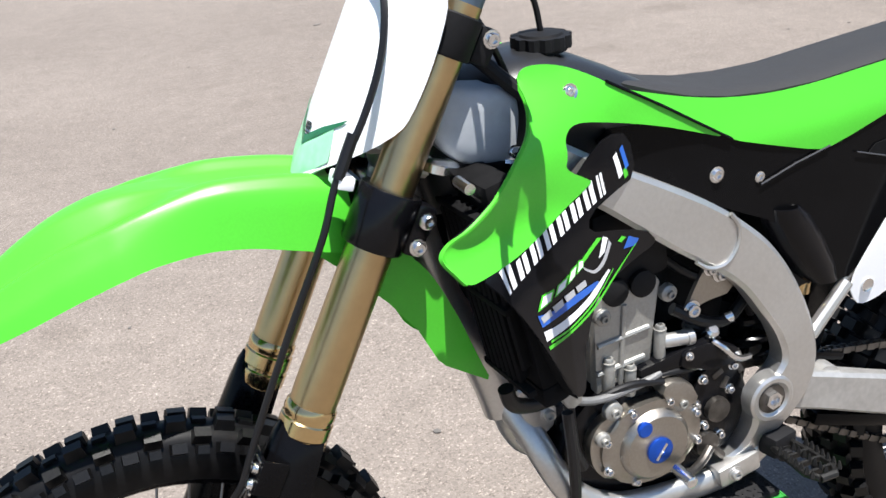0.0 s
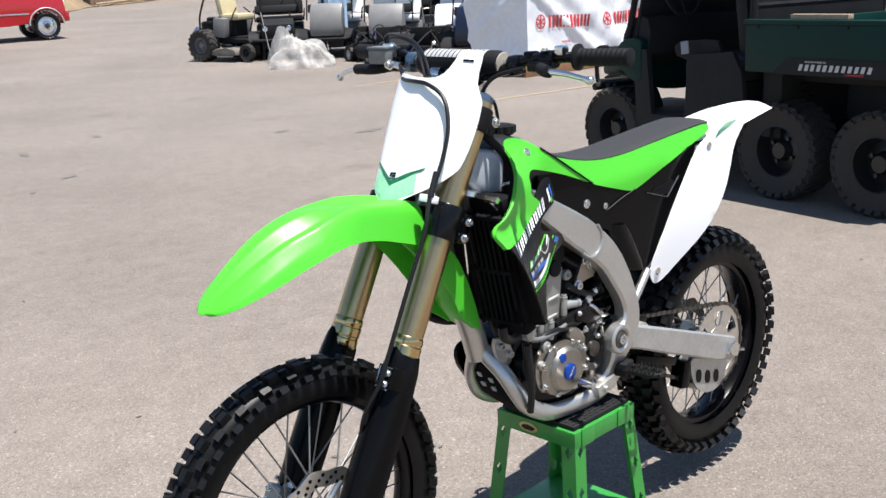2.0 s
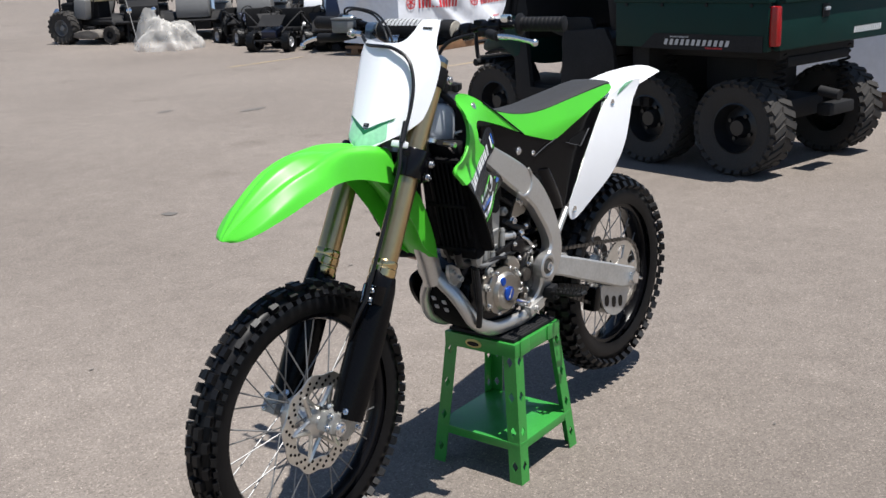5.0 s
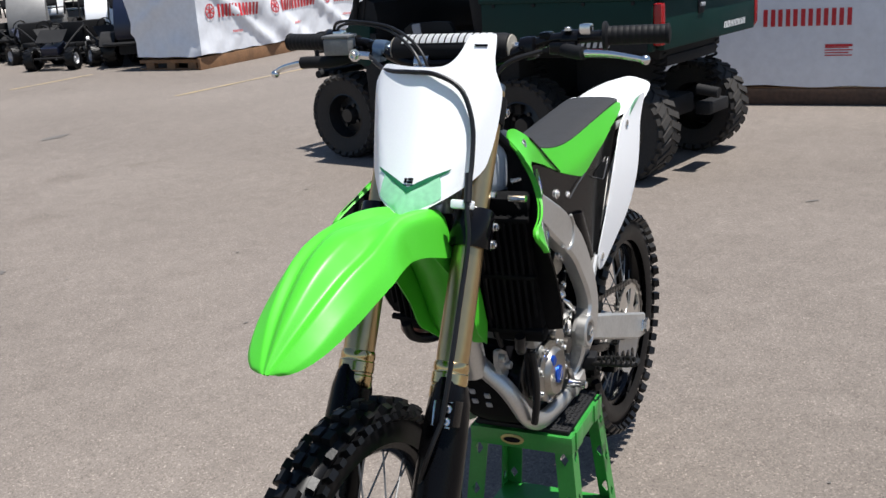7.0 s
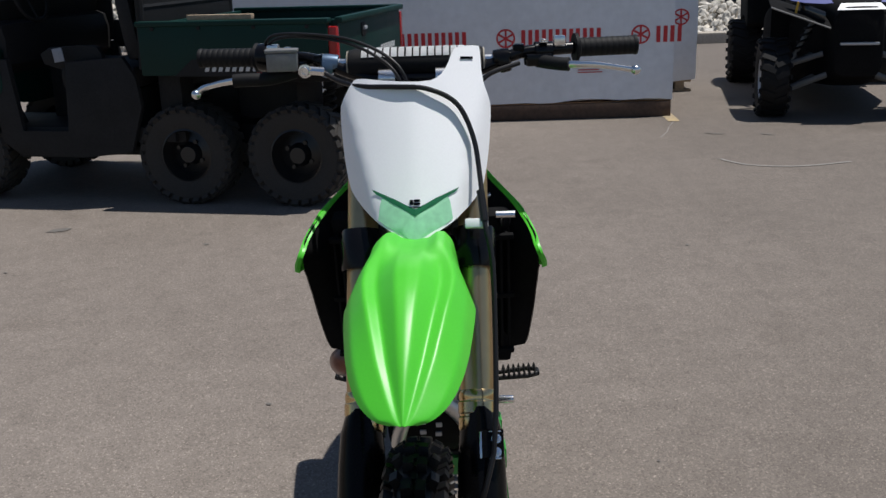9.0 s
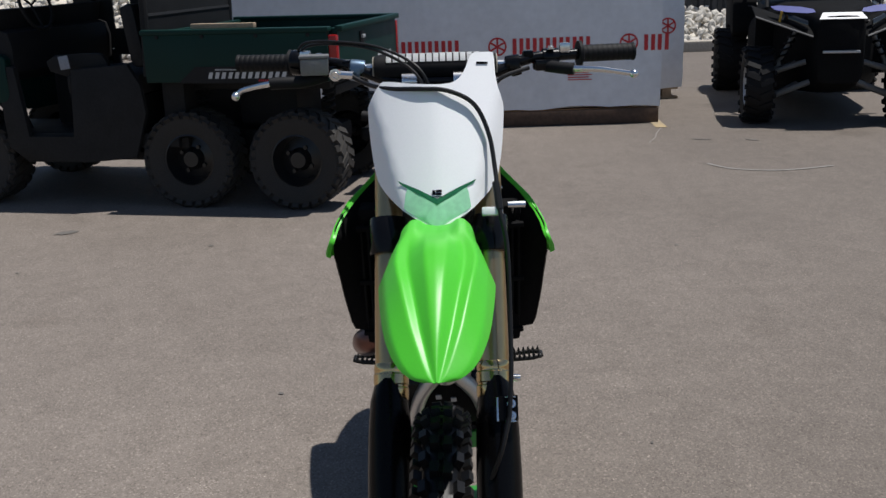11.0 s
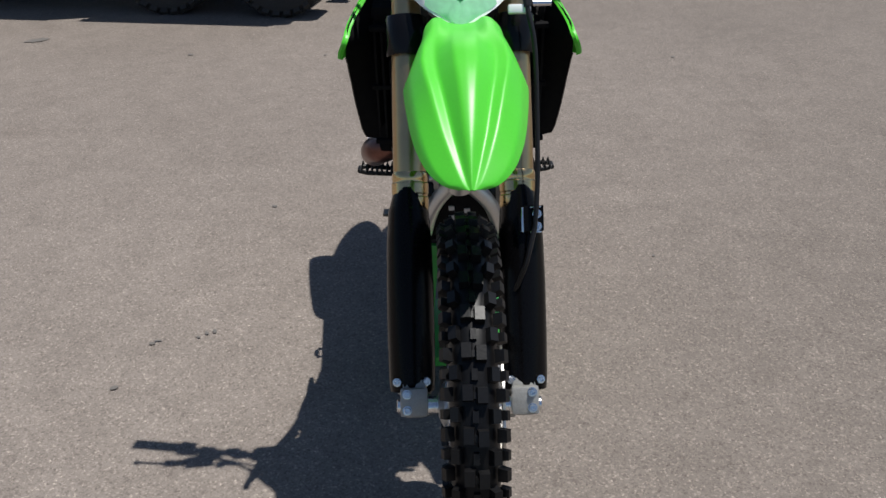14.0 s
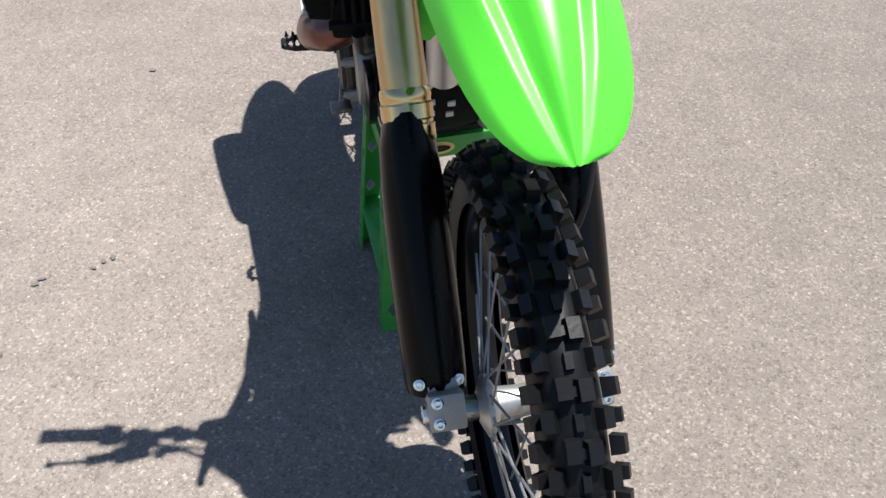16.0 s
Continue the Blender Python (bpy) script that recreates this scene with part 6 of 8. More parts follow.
    # footrests
    for sy in (1, -1):
        bm = bmesh.new()
        a = V(-0.190, sy * 0.135, 0.515)
        b = V(-0.182, sy * 0.243, 0.524)
        d = (b - a).normalized()
        for dx in (-0.024, 0.024):
            tube(bm, [a + V(dx * 0.7, 0, -0.004), a.lerp(b, 0.8) + V(dx, 0, 0), b + V(dx * 0.55, 0, 0)], 0.006, 8, flat=0.8)
        tube(bm, [b + V(-0.014, 0, 0), b + V(0.014, 0, 0)], 0.006, 8)
        for k in range(7):
            p = a.lerp(b, 0.25 + 0.115 * k)
            for dx in (-0.024, 0.0, 0.024):
                bmesh.ops.create_cone(bm, cap_ends=True, segments=5, radius1=0.005, radius2=0.0012, depth=0.012, matrix=Matrix.Translation(p + V(dx, 0, 0.008)))
            if k % 2:
                box(bm, p, (0.05, 0.005, 0.009), None, 0.001)
        part("footrest", bm, M_PEG, bike, "toothed steel footrest")
        bm = bmesh.new()
        box(bm, (-0.192, sy * 0.122, 0.510), (0.05, 0.035, 0.036), Matrix.Rotation(sy * radians(12), 4, "Z"), 0.007)
        bolt(bm, (-0.192, sy * 0.140, 0.497), (0, sy, 0), 0.010, 0.010)
        part("footrest_bracket", bm, M_MATTEBLACK, bike)
    bm = bmesh.new()
    tube(bm, catmull([(-0.17, -0.125, 0.50), (-0.10, -0.140, 0.475), (-0.02, -0.150, 0.475), (0.035, -0.150, 0.495)], 5), 0.008, 10)
    box(bm, (0.045, -0.158, 0.502), (0.05, 0.036, 0.008), Matrix.Rotation(radians(-10), 4, "Y"), 0.002)
    part("brake_pedal", bm, M_CHAIN, bike, "dark steel rear brake pedal")


build_engine()


# ---- surroundings: materials ----
M_UTVGREEN = pbr("utv_green_paint", (0.0016, 0.024, 0.0195), 0.5, var=0.18, scale=5, bump=0.06, grain=120, spec=0.2)
M_UTVBLACK = pbr("utv_black_plastic", (0.0180, 0.0178, 0.0185), 0.6, var=0.3, scale=6, bump=0.15, grain=90, spec=0.15)
M_RIMBLACK = pbr("black_steel_rim", (0.009, 0.009, 0.010), 0.35, var=0.3, scale=20, spec=0.5)
M_REDLENS = pbr("red_lens", (0.30, 0.008, 0.008), 0.25)
M_WRAP = pbr("white_plastic_wrap", (0.72, 0.74, 0.78), 0.35, var=0.08, scale=2.5, bump=0.3, grain=14)
M_CARTON = pbr("pale_carton", (0.55, 0.57, 0.60), 0.65, var=0.06, scale=3)
M_REDPRINT = pbr("red_print", (0.52, 0.022, 0.03), 0.5)
M_PALLET = pbr("pallet_wood", (0.22, 0.115, 0.055), 0.8, var=0.35, scale=7, bump=0.4, grain=40)
M_PALEWOOD = pbr("pale_pallet_wood", (0.33, 0.25, 0.17), 0.85, var=0.3, scale=6, bump=0.4, grain=40)
M_ROCK = pbr("limestone_rock", (0.48, 0.45, 0.40), 0.9, var=0.35, scale=2.2, bump=0.6, grain=16)
M_GRASS = pbr("dry_grass", (0.185, 0.132, 0.075), 0.95, var=0.4, scale=0.6, bump=0.6, grain=5)
M_YELLOW = pbr("worn_yellow_paint", (0.34, 0.25, 0.12), 0.8, var=0.3, scale=5, dirt=(0.19, 0.17, 0.145))
M_CHALK = pbr("chalk_mark", (0.228, 0.216, 0.203), 0.9, var=0.3, scale=9, dirt=(0.18, 0.165, 0.15))
M_STAIN = pbr("oil_stain", (0.075, 0.068, 0.062), 0.8, var=0.4, scale=12, dirt=(0.12, 0.11, 0.10))
M_TRUCKRED = pbr("red_car_paint", (0.36, 0.012, 0.016), 0.22, var=0.05, coat=0.6)
M_CHROME = pbr("chrome", (0.75, 0.75, 0.75), 0.12, 1.0)
M_GLASS = pbr("dark_glass", (0.02, 0.022, 0.025), 0.06, spec=0.8)
M_BEIGE = pbr("beige_plastic", (0.50, 0.43, 0.27), 0.5, var=0.1)
M_GREYBODY = pbr("grey_cart_body", (0.17, 0.168, 0.165), 0.45, var=0.12)
M_DUSTYDECK = pbr("dusty_deck_paint", (0.13, 0.115, 0.10), 0.8, var=0.4, scale=9, bump=0.2, grain=60)
M_NAVY = pbr("navy_body", (0.008, 0.012, 0.03), 0.3, var=0.1)
M_BAG = pbr("clear_white_sheet", (0.74, 0.72, 0.68), 0.42, var=0.12, scale=5, bump=0.3, grain=9)
M_BAG.node_tree.nodes["Principled BSDF"].inputs["Alpha"].default_value = 0.32
M_LABEL = pbr("white_label", (0.22, 0.24, 0.28), 0.5)


def off_road_wheel(name, parent, at, R, width, side, rim_r, rubber, rim_mat, lugs=26, rim_depth=0.05):
    """A utility tyre with angled lugs and a dished steel rim; the axle lies along local y."""
    h = width / 2
    bm = bmesh.new()
    prof = [(rim_r, -h * 0.80), (rim_r + (R - rim_r) * 0.35, -h * 0.98), (rim_r + (R - rim_r) * 0.7, -h), (R * 0.94, -h * 0.88), (R * 0.965, -h * 0.5), (R * 0.972, 0), (R * 0.965, h * 0.5), (R * 0.94, h * 0.88), (rim_r + (R - rim_r) * 0.7, h), (rim_r + (R - rim_r) * 0.35, h * 0.98), (rim_r, h * 0.80)]
    lathe(bm, prof, (0, 0, 0), (0, 1, 0), 40)
    for f in [f for f in bm.faces if len(f.verts) > 8]:
        bm.faces.remove(f)
    wheel = part(name, bm, rubber, parent, "dusty knobbly tyre on a dark steel rim", 25)
    wheel.location = at
    bm = bmesh.new()
    for i in range(lugs):
        for s in (1, -1):
            th = 2 * math.pi * (i + (0.5 if s > 0 else 0)) / lugs
            m = Matrix.Rotation(th, 4, "Y") @ Matrix.Translation((0, s * h * 0.47, R * 0.962)) @ Matrix.Rotation(s * radians(24), 4, "Z")
            box(bm, (0, 0, 0), (1, 1, 1))
            v = list(bm.verts)[-8:]
            bmesh.ops.transform(bm, matrix=m @ Matrix.Diagonal((0.042, h * 0.98, R * 0.075, 1)), verts=v)
            m2 = Matrix.Rotation(th + s * 0.05, 4, "Y") @ Matrix.Translation((0, s * h * 0.95, R * 0.905)) @ Matrix.Rotation(s * radians(-38), 4, "X")
            box(bm, (0, 0, 0), (1, 1, 1))
            bmesh.ops.transform(bm, matrix=m2 @ Matrix.Diagonal((0.042, h * 0.22, R * 0.13, 1)), verts=list(bm.verts)[-8:])
    part("tread", bm, rubber, wheel, angle=25, kind="stuff")
    bm = bmesh.new()
    d = side
    lathe(bm, [(rim_r * 1.02, d * h * 0.82), (rim_r * 0.96, d * h * 0.85), (rim_r * 0.88, d * h * 0.5), (rim_r * 0.80, d * (h * 0.5 - rim_depth)), (rim_r * 0.45, d * (h * 0.5 - rim_depth * 0.6)), (rim_r * 0.36, d * (h * 0.5)), (rim_r * 0.30, d * (h * 0.5 + 0.02)), (0.0, d * (h * 0.5 + 0.02))], (0, 0, 0), (0, 1, 0), 28)
    for f in [f for f in bm.faces if len(f.verts) > 8]:
        bm.faces.remove(f)
    part("rim", bm, rim_mat, wheel)
    bm = bmesh.new()
    for k in range(4):
        a = 2 * math.pi * k / 4 + 0.5
        lathe(bm, [(0.014, 0), (0.014, 0.02)], (rim_r * 0.52 * math.cos(a), d * (h * 0.5 - rim_depth * 0.6), rim_r * 0.52 * math.sin(a)), (0, d, 0), 6)
    part("wheel_nut", bm, rim_mat, wheel)
    return wheel


def blocks(bm, where, x0, x1, z0, z1, count, slant=0.0, gap=0.2):
    """Plain bars of a word's size: count short groups of strokes."""
    w = (x1 - x0) / count
    for k in range(count):
        a = x0 + w * k
        b = a + w * (1 - gap)
        t = (b - a) * 0.36
        for p, q in ((a, a + t), (b - t, b)):
            bm.faces.new([bm.verts.new(where(u, v)) for u, v in ((p, z0), (q, z0), (q + slant, z1), (p + slant, z1))])


def ring_logo(bm, where, cx, cz, r, n=28):
    """A plain ring with three crossing bars."""
    rings = [[bm.verts.new(where(cx + q * math.cos(2 * math.pi * k / n), cz + q * math.sin(2 * math.pi * k / n))) for k in range(n)] for q in (r, r * 0.82)]
    skin(bm, rings, False)
    for k in range(3):
        a = math.pi * k / 3 + math.pi / 2
        d, e = Vector((math.cos(a), math.sin(a))), Vector((-math.sin(a), math.cos(a)))
        c = Vector((cx, cz))
        q = [c + d * r * 0.82 + e * r * 0.1, c + d * r * 0.82 - e * r * 0.1, c - d * r * 0.82 - e * r * 0.1, c - d * r * 0.82 + e * r * 0.1]
        bm.faces.new([bm.verts.new(where(*p)) for p in q])


# ---- six-wheeled utility vehicle ----
def build_utv():
    root = thing("utility_vehicle", "dark green six-wheeled utility vehicle with a black cab and cargo bed", "utility vehicle")
    f, l = V(-0.2, -0.98, 0).normalized(), V(0.98, -0.2, 0).normalized()
    root.matrix_world = Matrix(((f.x, l.x, 0, -3.955), (f.y, l.y, 0, -0.567), (0, 0, 1, 0), (0, 0, 0, 1))) @ Matrix.Scale(1.02, 4)
    W = 1.50
    for v in (0.45, 1.18, 2.74):
        for s, y in ((1, -0.21), (-1, -W + 0.21)):
            off_road_wheel("wheel", root, (v, y, 0.312), 0.312, 0.25, s, 0.165, M_DUSTYRUBBER, M_RIMBLACK)
    # cargo bed: floor, two sides, tailgate and headboard
    bm = bmesh.new()
    box(bm, (0.60, -W / 2, 0.840), (1.18, W - 0.04, 0.03), None, 0.005)
    box(bm, (0.60, -W / 2, 0.79), (1.0, W * 0.6, 0.10), None, 0.01)
    part("bed_floor", bm, M_UTVBLACK, root)
    for y in (-0.025, -W + 0.025):
        bm = bmesh.new()
        box(bm, (0.60, y, 0.968), (1.20, 0.05, 0.30), None, 0.012)
        box(bm, (0.60, y, 1.126), (1.22, 0.075, 0.03), None, 0.008)
        side = part("bed_side", bm, M_UTVGREEN, root, "dark green bed side")
        if y > -0.1:
            bm = bmesh.new()
            prism(bm, [(0.03, 0.815), (0.98, 0.815), (0.86, 0.915), (0.03, 0.915)], 0.001, 0.005)
            band = part("black_panel", bm, M_UTVBLACK, side)
            bm = bmesh.new()
            blocks(bm, lambda u, z: V(0.78 - u, 0.0065, z), 0.0, 0.52, 0.843, 0.881, 6, 0.012)
            part("bar", bm, M_SILVERPRINT, band)
            bm = bmesh.new()
            blocks(bm, lambda u, z: V(0.78 - u, 0.0065, z), 0.05, 0.20, 0.891, 0.901, 7, 0.002)
            part("bar", bm, M_SILVERPRINT, band)
            bm = bmesh.new()
            blocks(bm, lambda u, z: V(0.78 - u, 0.0065, z), 0.33, 0.46, 0.825, 0.836, 5, 0.003)
            part("bar", bm, M_REDPRINT, band)
            for u in (0.12, 0.45, 0.80, 1.1):
                bm = bmesh.new()
                lathe(bm, [(0.012, 0), (0.012, 0.006), (0.006, 0.008)], (u, 0.0, 1.098), (0, 1, 0), 10)
                part("rail_bolt", bm, M_UTVBLACK, side)
    bm = bmesh.new()
    box(bm, (-0.02, -W / 2, 0.976), (0.05, W - 0.13, 0.31), None, 0.012)
    box(bm, (-0.05, -W / 2, 1.126), (0.05, W - 0.13, 0.035), None, 0.010)
    gate = part("tailgate", bm, M_UTVGREEN, root, "green tailgate with a latch recess")
    bm = bmesh.new()
    box(bm, (-0.047, -0.56, 1.037), (0.012, 0.085, 0.085), None, 0.008)
    latch = part("latch_plate", bm, M_UTVBLACK, gate)
    bm = bmesh.new()
    box(bm, (-0.058, -0.56, 1.047), (0.018, 0.055, 0.022), None, 0.005)
    part("latch_handle", bm, M_SILVERPRINT, latch)
    bm = bmesh.new()
    blocks(bm, lambda u, z: V(-0.0465, -u, z), 0.92, 1.27, 0.868, 0.908, 7, 0.008)
    part("bar", bm, M_LETTER, gate)
    for y in (-0.045, -W + 0.045):
        bm = bmesh.new()
        box(bm, (-0.02, y, 0.972), (0.06, 0.055, 0.24), None, 0.01)
        part("tail_light", bm, M_REDLENS, root, "red tail light")
    bm = bmesh.new()
    box(bm, (1.17, -W / 2, 0.972), (0.04, W - 0.1, 0.30), None, 0.008)
    part("bed_headboard", bm, M_UTVGREEN, root)
    # cab: sills, seat, back panel, cage
    for y, d in ((-0.06, -0.04), (-W + 0.06, 0.04)):
        bm = bmesh.new()
        prism(bm, [(1.36, 0.33), (1.70, 0.30), (2.20, 0.30), (2.36, 0.40), (2.38, 0.70), (2.34, 0.93), (2.22, 0.92), (2.17, 0.46), (1.78, 0.46), (1.76, 0.90), (1.36, 0.93), (1.28, 0.80), (1.26, 0.62)], y, y + d, 0, 0.008)
        part("cab_side", bm, M_UTVBLACK, root)
        bm = bmesh.new()
        prism(bm, [(2.28, 0.72), (2.30, 0.90), (2.28, 0.98), (2.38, 1.01), (2.60, 0.97), (2.64, 0.80), (2.48, 0.74), (2.38, 0.68)], y + 0.004, y + d * 1.5, 2, 0.01)
        part("cowl_side", bm, M_UTVGREEN, root, "dark green cowl side")
        bm = bmesh.new()
        prism(bm, [(1.52, 0.85), (1.95, 0.85), (2.00, 0.98), (1.62, 1.00), (1.55, 0.98)], y + d * 2, y + d * 3, 1, 0.006)
        part("cab_inner_panel", bm, M_UTVBLACK, root)
    bm = bmesh.new()
    box(bm, (1.75, -W / 2, 0.44), (1.35, W - 0.22, 0.10), None, 0.02)
    part("cab_floor", bm, M_UTVBLACK, root)
    bm = bmesh.new()
    box(bm, (1.86, -W / 2, 0.66), (0.78, 0.46, 0.40), None, 0.05)
    box(bm, (1.52, -W / 2, 0.60), (0.40, W - 0.30, 0.26), None, 0.03)
    part("centre_tunnel", bm, M_UTVBLACK, root)
    bm = bmesh.new()
    box(bm, (1.74, -W / 2, 1.925), (1.06, W - 0.14, 0.035), None, 0.015)
    part("roof", bm, M_UTVBLACK, root, "black plastic cab roof")
    bm = bmesh.new()
    box(bm, (1.55, -W / 2, 0.80), (0.52, W - 0.16, 0.14), None, 0.04)
    part("bench_seat", bm, M_UTVBLACK, root, "black bench seat")
    bm = bmesh.new()
    box(bm, (1.33, -W / 2 - 0.1, 1.09), (0.10, 1.0, 0.40), Matrix.Rotation(radians(8), 4, "Y"), 0.04)
    part("seat_back", bm, M_UTVBLACK, root)
    bm = bmesh.new()
    prism(bm, [(2.28, 0.80), (2.25, 1.12), (2.40, 1.165), (2.60, 1.08), (2.64, 0.82)], -0.12, -W + 0.12, 1, 0.01)
    part("dashboard", bm, M_UTVBLACK, root)
    bm = bmesh.new()
    box(bm, (1.225, -W / 2, 1.40), (0.03, W - 0.22, 0.92), None, 0.01)
    part("rear_panel", bm, M_UTVBLACK, root, "black panel behind the seats")
    # solid black sheets added on the far side to keep the cab dark
    bm = bmesh.new()
    box(bm, (1.65, -W + 0.09, 1.38), (0.80, 0.02, 0.96), None, 0.008)
    part("side_net", bm, M_UTVBLACK, root, "black sheet closing the far side of the cab")
    bm = bmesh.new()
    box(bm, (2.43, -W + 0.09, 1.38), (0.40, 0.02, 0.90), None, 0.008)
    box(bm, (2.14, -W + 0.085, 0.98), (0.24, 0.02, 0.20), None, 0.008)
    part("side_net", bm, M_UTVBLACK, root, "black sheet closing the far side of the cab")
    bm = bmesh.new()
    box(bm, (1.33, -0.34, 1.10), (0.11, 0.46, 0.40), Matrix.Rotation(radians(8), 4, "Y"), 0.05)
    part("seat_back", bm, M_UTVBLACK, root)
    bm = bmesh.new()
    box(bm, (2.40, -W / 2, 1.12), (0.03, W - 0.22, 0.34), Matrix.Rotation(radians(-16), 4, "Y"), 0.008)
    part("windscreen_cover", bm, M_UTVBLACK, root, "black cover over the windscreen")
    bm = bmesh.new()
    ring = [V(2.24 + 0.05 * math.sin(a), -0.42 + 0.17 * math.cos(a), 1.30 + 0.16 * math.sin(a)) for a in [2 * math.pi * k / 28 for k in range(28)]]
    tube(bm, ring + ring[:1], 0.013, 8, False)
    for a in (0.5, 2.6, 4.7):
        tube(bm, [(2.28, -0.42, 1.30), (2.24 + 0.05 * math.sin(a), -0.42 + 0.17 * math.cos(a), 1.30 + 0.16 * math.sin(a))], 0.009, 6)
    part("steering_wheel", bm, M_UTVBLACK, root)
    for y in (-0.10, -W + 0.10):
        bm = bmesh.new()
        tube(bm, catmull([(1.24, y, 0.85), (1.22, y, 1.35), (1.24, y, 1.80), (1.32, y, 1.88), (2.10, y, 1.88), (2.24, y, 1.80), (2.50, y, 1.05), (2.54, y, 0.95)], 4), 0.026, 10)
        part("cage_side", bm, M_UTVBLACK, root)
    for p in ((1.32, 1.88), (2.10, 1.88), (1.23, 1.22)):
        bm = bmesh.new()
        tube(bm, [(p[0], -0.10, p[1]), (p[0], -W + 0.10, p[1])], 0.026, 10)
        part("cage_bar", bm, M_UTVBLACK, root)
    bm = bmesh.new()
    box(bm, (1.80, -0.075, 0.945), (0.07, 0.008, 0.085), Matrix.Rotation(radians(8), 4, 'Y'), 0.003)
    part("hang_tag", bm, M_LABEL, root, "white paper tag")
    # bonnet, lamps, bumper
    bm = bmesh.new()
    rings = []
    for v, z1, z0, w in ((2.36, 0.96, 0.60, 0.60), (2.50, 0.97, 0.63, 0.60), (2.70, 0.93, 0.66, 0.58), (2.90, 0.86, 0.67, 0.53), (3.02, 0.79, 0.67, 0.47), (3.05, 0.75, 0.69, 0.42)):
        rings.append([V(v, -W / 2 + w * math.copysign(abs(math.cos(a)) ** 0.5, math.cos(a)), (z0 + z1) / 2 + (z1 - z0) / 2 * math.copysign(abs(math.sin(a)) ** 0.6, math.sin(a))) for a in [2 * math.pi * k / 24 for k in range(24)]])
    loft(bm, rings)
    part("bonnet", bm, M_UTVGREEN, root, "dark green bonnet", 50)
    for y in (-0.19, -W + 0.19):
        bm = bmesh.new()
        rows = []
        for k in range(9):
            a = radians(62 + 100 * k / 8)
            rows.append([V(2.66 + 0.38 * math.cos(a), y + dy, 0.36 + 0.38 * math.sin(a)) for dy in (-0.10, 0.06)])
        sheet(bm, rows, 0.012)
        part("mudguard", bm, M_UTVBLACK, root)
    bm = bmesh.new()
    for y in (-0.32, -W + 0.32):
        tube(bm, catmull([(2.98, y, 0.60), (3.12, y, 0.61), (3.15, y, 0.74), (3.14, y, 0.88), (3.02, y, 0.90)], 4), 0.018, 8)
    for z in (0.63, 0.76, 0.88):
        tube(bm, [(3.145, -0.32, z), (3.145, -W + 0.32, z)], 0.015, 8)
    tube(bm, [(3.06, -0.22, 0.60), (3.06, -W + 0.22, 0.60)], 0.03, 10)
    tube(bm, [(2.90, -0.30, 0.62), (2.82, -0.2, 0.45)], 0.02, 8)
    part("front_bumper", bm, M_UTVBLACK, root, "black tubular front bumper")
    bm = bmesh.new()
    box(bm, (1.7, -W / 2, 0.38), (2.7, 0.5, 0.14), None, 0.03)
    box(bm, (1.82, -W / 2, 0.33), (1.0, W - 0.3, 0.06), None, 0.02)
    for v in (0.45, 1.18, 2.74):
        tube(bm, [(v, -0.2, 0.325), (v, -W + 0.2, 0.325)], 0.035, 10)
        for y in (-0.40, -W + 0.40):
            tube(bm, [(v + 0.12, y - 0.05, 0.36), (v, y + (0.1 if y > -0.7 else -0.1), 0.34)], 0.025, 8)
    box(bm, (0.12, -W / 2, 0.40), (0.10, 0.30, 0.08), None, 0.015)
    box(bm, (0.77, -W / 2, 0.62), (0.42, 0.50, 0.28), None, 0.04)
    tube(bm, [(0.16, -0.62, 0.52), (0.02, -0.62, 0.50)], 0.035, 12)
    box(bm, (0.30, -W / 2, 0.72), (0.10, W - 0.75, 0.07), None, 0.02)
    box(bm, (1.27, -W / 2, 0.66), (0.16, W - 0.30, 0.56), None, 0.03)
    part("chassis", bm, M_UTVBLACK, root)
    for v in (0.30, 1.16):
        for y in (-0.36, -W + 0.36):
            bm = bmesh.new()
            tube(bm, [V(v, y, 0.42) + V(0.035 * math.cos(t * 12), 0.035 * math.sin(t * 12), 0.40 * t / 4.5) for t in np.linspace(0, 4.5, 90)], 0.009, 6)
            part("spring", bm, M_MATTEBLACK, root)
    # bed and cab sit forward of the axles, the front end hardly
    for ob in root.children_recursive:
        if ob.name.split(".")[0] not in ("wheel", "tread", "rim", "wheel_nut", "chassis", "spring"):
            for p in ob.data.vertices:
                p.co.x += interp(p.co.x, [1.9, 2.6], [0.165, 0.03])
    return root


build_utv()
bm = bmesh.new()
box(bm, (-4.19, -1.40, 1.180), (0.05, 0.42, 0.03), Matrix.Rotation(radians(-12), 4, "Z"), 0.003)
tagged(part("timber_board", bm, M_PALEWOOD, None), "short raw timber board lying on the bed rail", "board")


# ---- wrapped crates ----
def fold_out(p, sx, sy, rough, seed):
    """The loose sheet's folds at a point of the crate's side."""
    nrm = V(p.x / sx, p.y / sy, 0).normalized()
    fold = noise.noise(V(p.x * 2.1 + seed, p.y * 2.1, p.z * 1.3)) + 0.6 * noise.noise(V((p.x + p.y) * 5 + p.z * 4, seed, p.z * 3))
    slant = max(0.0, 1 - abs(noise.noise(V((p.x + p.y) * 1.1 - p.z * 1.7, seed * 2, 0.3))) * 5) * (1.5 if rough > 0.02 else 0.0)
    return p + nrm * rough * (fold + slant)


